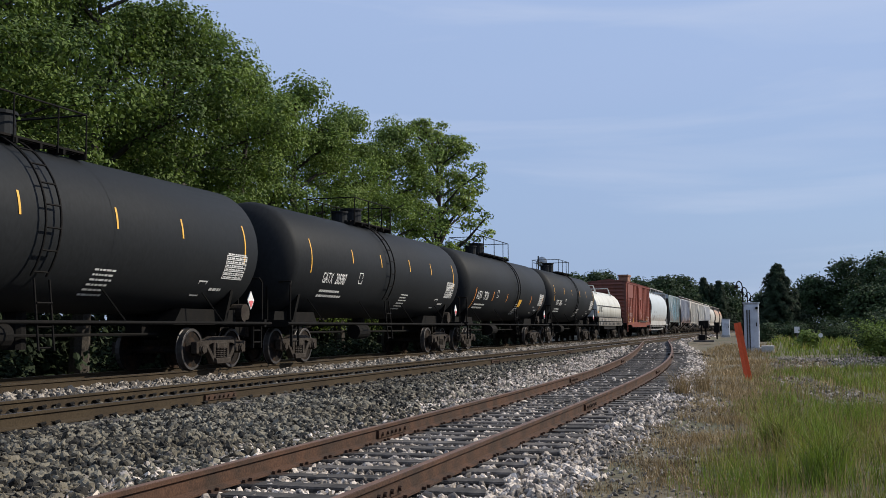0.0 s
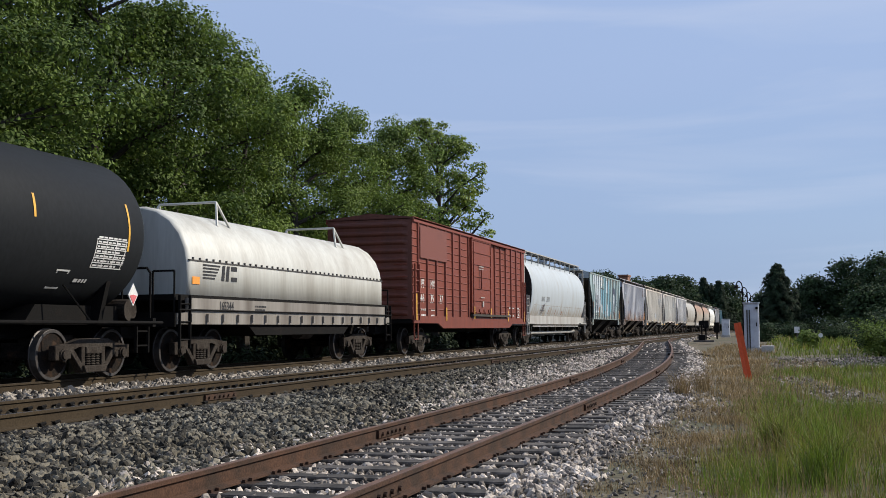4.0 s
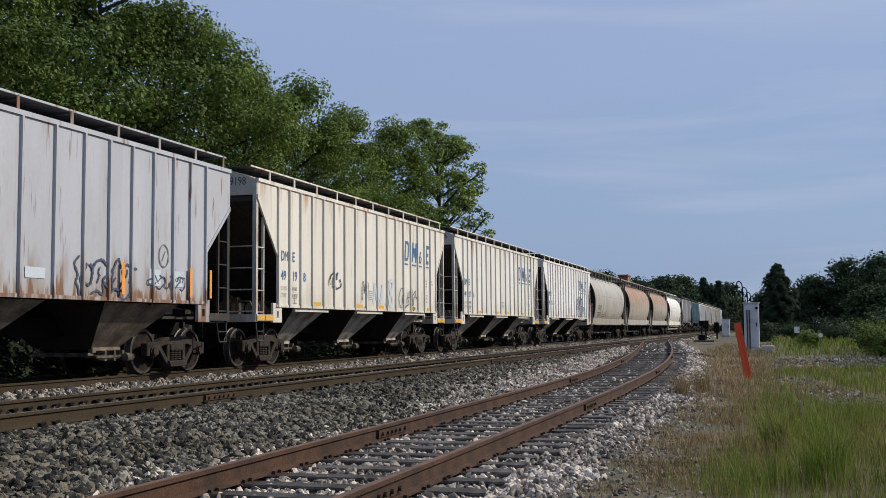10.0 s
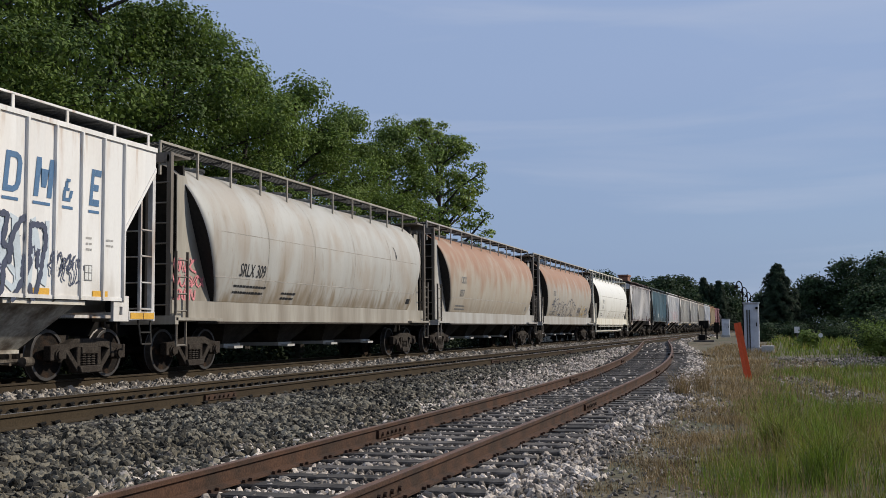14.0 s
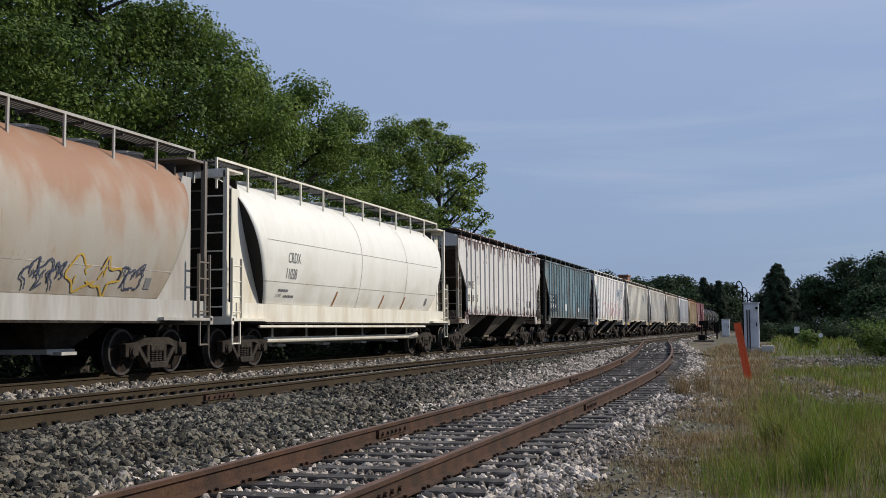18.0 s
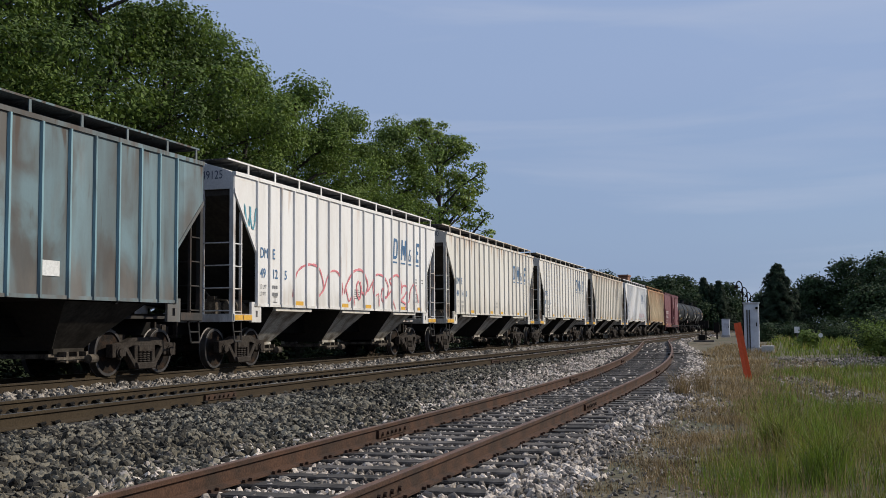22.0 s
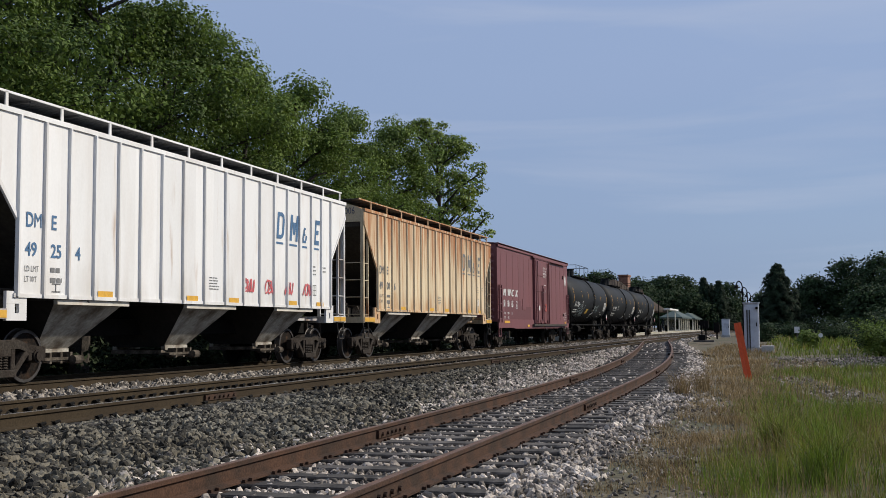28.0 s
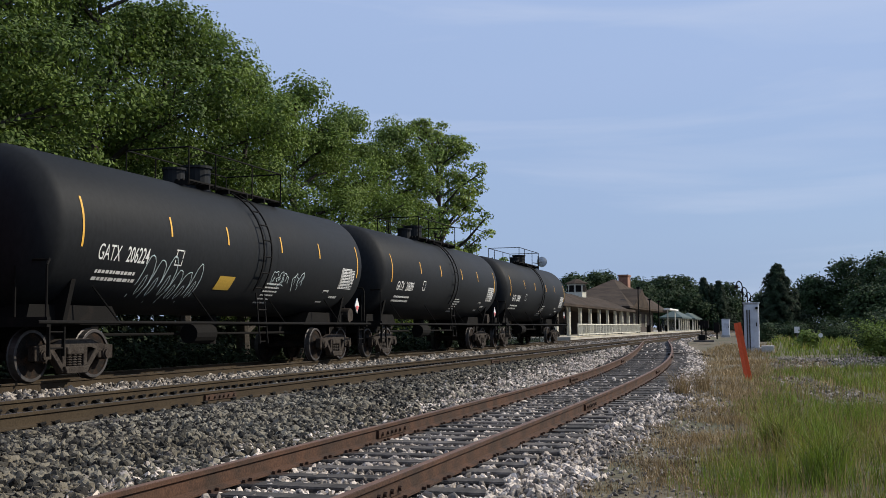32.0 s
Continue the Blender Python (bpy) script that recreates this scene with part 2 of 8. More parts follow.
def bed(x, y):
    """Height of the ground."""
    s = siding_y(x)
    main = -0.17
    low = siding_z(x) - 0.21
    edge = -0.45 + 0.03 * math.sin(x * 0.7 + y) * smooth(0, 2, s - y)
    near = MAIN_Y - 1.9
    if y >= near:
        h = main - 0.05 * (1 - smooth(MAIN_Y - 0.9, MAIN_Y - 0.72, y))
    elif y > s + 0.2:
        k = smooth(s + 1.0, near, y) if near > s + 1.0 else 1.0
        h = low + (main - 0.05 - low) * k
    else:
        h = edge + (low - edge) * smooth(s - 2.6, s - 1.3, y)
    if y > TRAIN_Y + 1.9:
        h = main - 0.6 * smooth(TRAIN_Y + 1.9, TRAIN_Y + 4.0, y)
    return h


def axis_steps(parts):
    out = []
    for a, b, n in parts:
        out += [a + (b - a) * i / n for i in range(n)]
    return out + [parts[-1][1]]


gx = axis_steps([(-3000, -60, 8), (-60, 0, 12), (0, 40, 80), (40, 120, 60), (120, 400, 28), (400, 4000, 10)])
gy = axis_steps([(-3000, -60, 6), (-60, -6, 18), (-6, 17, 92), (17, 60, 16), (60, 3000, 8)])
gv = [(x, y, bed(x, y)) for x in gx for y in gy]
ny = len(gy)
gf = [(i * ny + j, (i + 1) * ny + j, (i + 1) * ny + j + 1, i * ny + j + 1) for i in range(len(gx) - 1) for j in range(ny - 1)]
ground = mesh_ob("ground", gv, gf, [M["earth"], M["ballast"]], smooth=True)
tagged(ground, "flat ground of dry earth and grey track ballast", "ground", kind="structure")
for f in ground.data.polygons:
    c = f.center
    f.material_index = 1 if siding_y(c.x) - 1.9 < c.y < TRAIN_Y + 2.6 else 0

RAIL = [(-0.07, -0.17), (0.07, -0.17), (0.07, -0.155), (0.012, -0.135), (0.012, -0.045), (0.036, -0.034), (0.036, -0.004), (0.03, 0.0),
        (-0.03, 0.0), (-0.036, -0.004), (-0.036, -0.034), (-0.012, -0.045), (-0.012, -0.135), (-0.07, -0.155)]


def rail_mesh(name, xs, yf, zf, mats, parent):
    bm = bmesh.new()
    rings = []
    for x in xs:
        rings.append([(x, yf(x) + p[0], zf(x) + p[1]) for p in RAIL])
    loft(bm, rings)
    bm.faces.ensure_lookup_table()
    ob = part(name, bm, mats, parent)
    for f in ob.data.polygons:
        if f.normal.z > 0.9 and abs(f.center.z - zf(f.center.x)) < 0.01:
            f.material_index = 1
    return ob


def track(name, label, yc, zf, x0, x1, mats, n):
    t = thing(name, label, "railway track", kind="structure")
    xs = [x0 + (x1 - x0) * i / n for i in range(n + 1)]
    for side in (-0.753, 0.753):
        rail_mesh("rail", xs, lambda x: yc(x) + side, zf, mats, t)
    return t


main_far = track("track_train", "main line track with worn brown rails under the train", lambda x: TRAIN_Y, lambda x: 0.0, -80, 1200, [M["rail_main"], M["rail_top"]], 2)
main_near = track("track_main", "empty main line track with brown rails in ballast", lambda x: MAIN_Y, lambda x: 0.0, -80, 1200, [M["rail_main"], M["rail_top"]], 2)
siding = track("track_siding", "rusty siding track on weathered wooden ties", siding_y, siding_z, -60.0, 88, [M["rail"], M["rail_top_rust"]], 148)
# ---- freight cars: shared gear ----
WHEEL_R = 0.457
TRUCK_DX = 0.889


def wheel_profile(bm, y0, out):
    """One wheel turned about y; out is +1 or -1, the side of the field face."""
    prof = [(0.11, 0.03), (0.13, 0.09), (0.26, 0.045), (0.38, 0.05), (0.40, 0.075), (0.45, 0.075), (0.457, 0.07), (0.462, -0.045),
            (0.487, -0.055), (0.487, -0.075), (0.40, -0.08), (0.38, -0.03), (0.26, 0.0), (0.13, -0.06), (0.11, -0.06)]
    n = 24
    rings = [[(r * math.cos(k * math.tau / n), y0 + out * w, r * math.sin(k * math.tau / n)) for r, w in prof] for k in range(n)]
    vs = [[bm.verts.new(p) for p in ring] for ring in rings]
    for k in range(n):
        a, b = vs[k], vs[(k + 1) % n]
        for j in range(len(prof) - 1):
            f = bm.faces.new((a[j], a[j + 1], b[j + 1], b[j]))
            f.material_index = 1 if 4 <= j <= 7 else 0


def make_wheelset(parent):
    bm = bmesh.new()
    for s in (-1, 1):
        wheel_profile(bm, s * 0.76, s)
    rod(bm, (0, -1.02, 0), (0, 1.02, 0), 0.08, 12)
    ob = part("wheelset", bm, [M["wheel"], M["tread"]], parent, "steel wheels pressed on an axle")
    return ob


def side_frame_mesh(name, y, parent):
    """Cast side frame: arched top bar, tension members, columns, spring seat and pedestals; z from the rail."""
    bm = bmesh.new()
    y0, y1 = y - 0.075, y + 0.075
    prism(bm, [(-1.12, 0.62), (-0.70, 0.64), (-0.42, 0.74), (0.42, 0.74), (0.70, 0.64), (1.12, 0.62), (1.12, 0.50), (0.72, 0.50), (0.45, 0.60), (-0.45, 0.60), (-0.72, 0.50), (-1.12, 0.50)][::-1], y0, y1)
    for s in (-1, 1):
        q = [(s * 0.72, 0.52), (s * 0.60, 0.56), (s * 0.30, 0.24), (s * 0.34, 0.13)]
        prism(bm, q if s > 0 else q[::-1], y0, y1)
        prism(bm, [(s * 0.25, 0.60), (s * 0.36, 0.60), (s * 0.36, 0.24), (s * 0.25, 0.24)] if s < 0 else [(s * 0.36, 0.60), (s * 0.25, 0.60), (s * 0.25, 0.24), (s * 0.36, 0.24)], y0 + 0.01, y1 - 0.01)
        box(bm, s * 1.06 - 0.06, s * 1.06 + 0.06, y0, y1, 0.36, 0.52)
        box(bm, s * 0.72 - 0.05, s * 0.72 + 0.05, y0, y1, 0.38, 0.52)
    prism(bm, [(-0.36, 0.25), (0.36, 0.25), (0.30, 0.12), (-0.30, 0.12)], y0 - 0.05, y1 + 0.05)
    box(bm, -0.24, 0.24, y0 - 0.01, y1 + 0.01, 0.46, 0.60)
    return part(name, bm, M["truck"], parent, bevel=0.012)


def make_truck():
    bm = bmesh.new()
    box(bm, -0.2, 0.2, -1.05, 1.05, 0.48, 0.66)
    box(bm, -0.28, 0.28, -0.4, 0.4, 0.62, 0.80)
    truck = part("truck", bm, M["truck"], None, "grimy two-axle truck of cast steel")
    for y in (-1.0, 1.0):
        side_frame_mesh("side_frame", y, truck)
        for sx in (-0.14, 0.0, 0.14):
            bm = bmesh.new()
            prof = [(0.066 if k % 2 else 0.045, 0.25 + 0.22 * k / 10) for k in range(11)]
            rings = [[(sx + r * math.cos(a * math.tau / 8), y - 0.02 + r * math.sin(a * math.tau / 8), z) for a in range(8)] for r, z in prof]
            loft(bm, rings)
            part("coil_spring", bm, M["truck"], truck)
        for sx in (-TRUCK_DX, TRUCK_DX):
            bm = bmesh.new()
            s = 1 if y > 0 else -1
            rod(bm, (sx, y - s * 0.08, WHEEL_R), (sx, y + s * 0.10, WHEEL_R), 0.115, 14)
            rod(bm, (sx, y + s * 0.10, WHEEL_R), (sx, y + s * 0.135, WHEEL_R), 0.085, 14)
            box(bm, sx - 0.11, sx + 0.11, y - 0.08, y + 0.08, 0.50, 0.60)
            part("bearing", bm, M["truck"], truck)
    for sx in (-TRUCK_DX, TRUCK_DX):
        w = make_wheelset(truck)
        w.location = (sx, 0, WHEEL_R)
    bm = bmesh.new()
    for sx in (-0.42, 0.42):
        box(bm, sx - 0.06, sx + 0.06, -0.78, 0.78, 0.36, 0.44)
        for y in (-0.75, 0.75):
            box(bm, sx - 0.02 + 0.07 * (1 if sx < 0 else -1) * -1, sx + 0.02 + 0.07 * (1 if sx < 0 else -1) * -1, y - 0.06, y + 0.06, 0.28, 0.56)
    part("brake_beam", bm, M["truck"], truck)
    return truck


TRUCK = make_truck()
WHEELS = []
WHEELSETS = [o for o in TRUCK.children if o.name.startswith("wheelset")]


def put_truck(car, x):
    made = {}
    for o in (TRUCK, *TRUCK.children_recursive):
        c = o.copy()
        scene.collection.objects.link(c)
        made[o] = c
        c.parent = car if o is TRUCK else made[o.parent]
        if o in WHEELSETS:
            WHEELS.append(c)
    made[TRUCK].location = (x, 0, 0)
    return made[TRUCK]


MESHES = {}


def shared(name, key, make, material, parent, label="", at=None):
    """A part whose mesh is built once for each key and then used again."""
    if key not in MESHES:
        bm = bmesh.new()
        make(bm)
        bmesh.ops.recalc_face_normals(bm, faces=bm.faces[:])
        me = bpy.data.meshes.new(name)
        bm.to_mesh(me)
        bm.free()
        me.materials.append(material)
        MESHES[key] = me
    ob = new(name, MESHES[key])
    ob.parent = parent
    if at is not None:
        ob.matrix_basis = at
    if label:
        tagged(ob, label)
    return ob


def coupler(car, x, s, mat_):
    """Knuckle coupler, shank and striker, air hose and cut lever; s is the end it points to."""
    def make(bm):
        box(bm, -0.35, 0.10, -0.09, 0.09, 0.80, 0.98)
        box(bm, 0.08, 0.34, -0.15, 0.06, 0.76, 1.02)
        box(bm, 0.20, 0.36, 0.02, 0.16, 0.78, 1.00)
        box(bm, -0.10, -0.04, -0.28, 0.28, 0.70, 1.10)
    shared("coupler", "coupler", make, M["truck"], car, at=pose(x, 0, 0, 0, 0, 0 if s > 0 else 180))

    def hose(bm):
        tube(bm, [(0, -0.35, 0.85), (0.12, -0.36, 0.70), (0.25, -0.34, 0.52), (0.42, -0.30, 0.46)], 0.028, 7)
    shared("air_hose", "hose", hose, M["steel_dark"], car, at=pose(x, 0, 0, 0, 0, 0 if s > 0 else 180))


def ladder(bm, x0, x1, y, z0, z1, n, r=0.018, stile=0.03):
    for x in (x0, x1):
        box(bm, x - stile * 0.5, x + stile * 0.5, y - 0.03, y + 0.03, z0, z1)
    for k in range(n):
        z = z0 + (z1 - z0) * (k + 0.5) / n
        rod(bm, (x0, y, z), (x1, y, z), r, 5)


# ---- marks on car sides ----
TEXTS = {}


def glyphs(text, size, bold=0.0, shear=0.0, narrow=1.0):
    """The outline of a word as triangles in a plane."""
    bold = 0.0 if set(text) & set("MWNX") else bold
    key = (text, size, bold, shear, narrow)
    if key not in TEXTS:
        cu = bpy.data.curves.new("word", "FONT")
        cu.body, cu.size, cu.offset, cu.shear = text, size * 1.38, bold, shear
        cu.resolution_u = 3
        ob = bpy.data.objects.new("word", cu)
        me = bpy.data.meshes.new_from_object(ob)
        TEXTS[key] = ([(v.co.x * narrow, v.co.y) for v in me.vertices], [tuple(p.vertices) for p in me.polygons])
        bpy.data.objects.remove(ob)
        bpy.data.curves.remove(cu)
        bpy.data.meshes.remove(me)
    return TEXTS[key]


def flat(z):
    return FACE


class Marks:
    """Gathers shapes in (x, z) on a car's near side; half(z) is the half width there."""

    def __init__(self, half=flat, lift=0.006):
        self.half, self.lift, self.v, self.f, self.g, self.now, self.rise = half, lift, [], [], [], None, 0.0

    def add(self, pts, faces, x, z):
        n = len(self.v)
        self.g += [self.now if self.now is not None else n] * len(faces)
        for p in pts:
            zz = z + p[1]
            self.v.append((x + p[0], -self.half(zz) - self.lift - (p[2] if len(p) > 2 else 0.0), zz))
        self.f += [tuple(i + n for i in f) for f in faces]

    def text(self, word, x, z, size, bold=0.0, shear=0.0, narrow=1.0):
        self.add(*glyphs(word, size, bold, shear, narrow), x, z)
        return self

    def bar(self, x, z, w, h, skew=0.0, n=1):
        pts, fs = [], []
        for k in range(n + 1):
            zz = h * k / n
            pts += [(skew * zz, zz), (w + skew * zz, zz)]
        for k in range(n):
            fs.append((2 * k, 2 * k + 1, 2 * k + 3, 2 * k + 2))
        self.add(pts, fs, x, z)
        return self

    def lines(self, x, z, w, rows, pitch=0.07, h=0.03, seed=1):
        """Small print as broken bars."""
        r = random.Random(seed)
        self.now = ("print", x, z)
        for k in range(rows):
            u = 0.0
            while u < w * r.uniform(0.75, 1.0):
                d = r.uniform(0.05, 0.16)
                self.bar(x + u, z - k * pitch, min(d, w - u), h)
                u += d + 0.03
        self.now = None
        return self

    def join(self, other):
        n = len(self.v)
        self.v = self.v + other.v
        self.f = self.f + [tuple(i + n for i in f) for f in other.f]
        self.g = self.g + [("joined", n, k) for k in other.g]

    def stroke(self, pts, width):
        n = len(pts)
        left, right = [], []
        for k in range(n):
            a, b = Vector(pts[max(0, k - 1)]), Vector(pts[min(n - 1, k + 1)])
            d = (b - a).normalized() if (b - a).length > 1e-6 else Vector((1, 0))
            w = width * (0.6 + 0.5 * abs(math.sin(k * 0.9)))
            up = self.rise + 0.0003 * k
            left.append((pts[k][0] - d[1] * w / 2, pts[k][1] + d[0] * w / 2, up))
            right.append((pts[k][0] + d[1] * w / 2, pts[k][1] - d[0] * w / 2, up))
        self.add(left + right, [(k, k + n, k + n + 1, k + 1) for k in range(n - 1)], 0, 0)
        self.rise = (self.rise + 0.0011) % 0.008
        return self

    def scrawl(self, x, z, w, h, letters, width, seed, loops=1.0):
        """Sprayed letters: a chain of loops and sharp turns."""
        r = random.Random(seed)
        step = w / letters
        self.now = ("scrawl", x, z)
        for k in range(letters):
            cx, cz = x + step * (k + 0.5), z + h * 0.5
            a0, n = r.uniform(0, 6.28), r.randint(14, 22)
            fx, fz, ph = r.choice((1, 2, 1)), r.choice((1, 2, 3)), r.uniform(0, 3)
            pts = []
            for j in range(n):
                a = a0 + j * 0.42
                pts.append((cx + step * 0.62 * loops * math.cos(fx * a) + 0.06 * r.uniform(-1, 1) * step, cz + h * 0.5 * math.sin(fz * a + ph) + 0.05 * h * r.uniform(-1, 1)))
            self.stroke(pts, width)
        self.now = None
        return self

    def arches(self, x, z, w, h, n, width, seed):
        """Sprayed outline of rounded letters: a run of uneven arches with small loops under them."""
        r = random.Random(seed)
        self.now = ("arches", x, z)
        u = x
        for k in range(n):
            d = w / n * r.uniform(0.8, 1.2)
            top = h * r.uniform(0.6, 1.0)
            pts = [(u + d * 0.02, z + h * r.uniform(0, 0.15))]
            for j in range(9):
                a = math.pi * (1 - j / 8)
                pts.append((u + d * 0.5 + d * 0.46 * math.cos(a), z + top * (0.45 + 0.55 * math.sin(a)) + r.uniform(-0.03, 0.03) * h))
            pts.append((u + d * 0.95, z + h * r.uniform(0.1, 0.4)))
            self.stroke(pts, width)
            c = (u + d * 0.5, z + top * 0.4)
            self.stroke([(c[0] + d * 0.14 * math.cos(a * 0.7), c[1] + top * 0.2 * math.sin(a * 0.7)) for a in range(10)], width * 0.9)
            u += d * 0.97
        self.now = None
        return self

    def flow(self, pts, width):
        """A sprayed line drawn smoothly through a few points."""
        p = [Vector(q) for q in pts]
        p = [p[0] * 2 - p[1]] + p + [p[-1] * 2 - p[-2]]
        out = []
        for k in range(1, len(p) - 2):
            a, b, c, d = p[k - 1:k + 3]
            for j in range(6):
                t = j / 6
                out.append(tuple(0.5 * (2 * b + (c - a) * t + (2 * a - 5 * b + 4 * c - d) * t * t + (3 * b - a - 3 * c + d) * t ** 3)))
        return self.stroke(out + [tuple(p[-2])], width)

    def outline(self, x, z, w, h, n, width, seed):
        """Sprayed hollow letters: open, uneven outlines with spikes, and short strokes inside."""
        r = random.Random(seed)
        step = w / n
        for k in range(n):
            cx, cz = x + step * (k + 0.5), z + h * r.uniform(0.42, 0.58)
            m, a0 = r.randint(8, 11), r.uniform(0, 6.3)
            pts = []
            for j in range(m):
                a = a0 + 5.6 * j / m
                d = r.choice((0.55, 0.75, 0.9, 1.15))
                pts.append((cx + step * 0.62 * d * math.cos(a) + 0.25 * h * d * math.sin(a) * 0.4, cz + h * 0.55 * d * math.sin(a)))
            self.flow(pts, width)
            for j in range(2):
                u, v = cx + step * r.uniform(-0.3, 0.3), cz + h * r.uniform(-0.3, 0.1)
                self.flow([(u, v), (u + step * r.uniform(-0.1, 0.15), v + h * 0.15), (u + step * r.uniform(0, 0.2), v + h * r.uniform(0.2, 0.4))], width * 0.8)
        return self

    def done(self, name, material, parent, label="", apart=False):
        """One part, or with apart one part for each mark."""
        sets = {}
        for f, k in zip(self.f, self.g):
            sets.setdefault(k if apart else 0, []).append(f)
        for faces in sets.values():
            used = sorted({i for f in faces for i in f})
            at = {i: k for k, i in enumerate(used)}
            ob = mesh_ob(name, [self.v[i] for i in used], [tuple(at[i] for i in f) for f in faces], material, parent)
            tagged(ob, label, kind="stuff" if len(faces) > 1 else "")


def plain_paint(name, color, rough=0.6, spread=0.12):
    return mat(name, color, rough, 0.0, spread, 2.0, 25, 0.0, [c * 0.8 for c in color], 0.35)


P = {
    "white": plain_paint("white_lettering", (0.62, 0.62, 0.60)),
    "black": plain_paint("black_lettering", (0.014, 0.014, 0.016)),
    "blue": plain_paint("blue_lettering", (0.06, 0.14, 0.26)),
    "grey": plain_paint("grey_lettering", (0.16, 0.16, 0.16)),
    "faint": plain_paint("faded_lettering", (0.33, 0.32, 0.30)),
    "yellow": plain_paint("yellow_reflector", (0.62, 0.34, 0.04)),
    "orange": plain_paint("orange_reflector", (0.75, 0.28, 0.04)),
    "red": plain_paint("red_spray", (0.55, 0.12, 0.13)),
    "pinkred": plain_paint("faded_red_spray", (0.60, 0.20, 0.22), 0.7, 0.35),
    "ochre": plain_paint("dull_yellow_panel", (0.42, 0.27, 0.04)),
    "ink": plain_paint("dark_spray", (0.05, 0.06, 0.10)),
    "pale": plain_paint("pale_spray", (0.45, 0.55, 0.56)),
    "rustmark": plain_paint("rust_streak", (0.28, 0.12, 0.04)),
    "teal": plain_paint("teal_spray", (0.10, 0.30, 0.38)),
    "cover": plain_paint("light_patch", (0.47, 0.53, 0.575), 0.6, 0.06),
    "greypatch": plain_paint("grey_patch", (0.29, 0.31, 0.35), 0.6, 0.06),
    "brownpatch": plain_paint("brown_patch", (0.16, 0.045, 0.03)),
    "tealpatch": plain_paint("teal_patch", (0.13, 0.275, 0.345), 0.6, 0.06),
    "creampatch": plain_paint("cream_patch", (0.60, 0.585, 0.52), 0.6, 0.05),
}


def worn_paint(name, base, rust, z0, z1, power=1.0, streak=(2.2, 2.2, 0.25), rough=0.6, spread=0.08, low=None, hard=(0.62, 1.0)):
    """Paint that gives way to rust or primer from the top edge down (z0 to z1), broken by streaks."""
    m = mat(name, base, rough, 0.0, spread, 1.2, 9, 0.03, low or [c * 0.75 for c in base], 0.35, (1.6, 1.6, 0.25), soft=0.2)
    n, l = m.node_tree.nodes, m.node_tree.links
    co = n.new("ShaderNodeTexCoord")
    sep = n.new("ShaderNodeSeparateXYZ")
    l.new(co.outputs["Object"], sep.inputs[0])
    rng = n.new("ShaderNodeMapRange")
    rng.inputs["From Min"].default_value, rng.inputs["From Max"].default_value = z0, z1
    l.new(sep.outputs["Z"], rng.inputs["Value"])
    mp = n.new("ShaderNodeMapping")
    mp.inputs["Scale"].default_value = streak
    l.new(co.outputs["Object"], mp.inputs["Vector"])
    no = n.new("ShaderNodeTexNoise")
    no.inputs["Scale"].default_value, no.inputs["Detail"].default_value = 1.5, 6.0
    l.new(mp.outputs["Vector"], no.inputs["Vector"])
    add = n.new("ShaderNodeMath")
    add.operation = "MULTIPLY_ADD"
    add.inputs[1].default_value = power
    l.new(rng.outputs[0], add.inputs[0])
    l.new(no.outputs["Fac"], add.inputs[2])
    ramp = n.new("ShaderNodeValToRGB")
    ramp.color_ramp.elements[0].position, ramp.color_ramp.elements[1].position = hard
    l.new(add.outputs[0], ramp.inputs["Fac"])
    mix = n.new("ShaderNodeMix")
    mix.data_type = "RGBA"
    old = [k for k in l if k.to_socket == n["Principled BSDF"].inputs["Base Color"]][0]
    l.new(old.from_socket, mix.inputs[6])
    mix.inputs[7].default_value = (*rust, 1)
    l.new(ramp.outputs["Color"], mix.inputs[0])
    l.new(mix.outputs[2], n["Principled BSDF"].inputs["Base Color"])
    return m


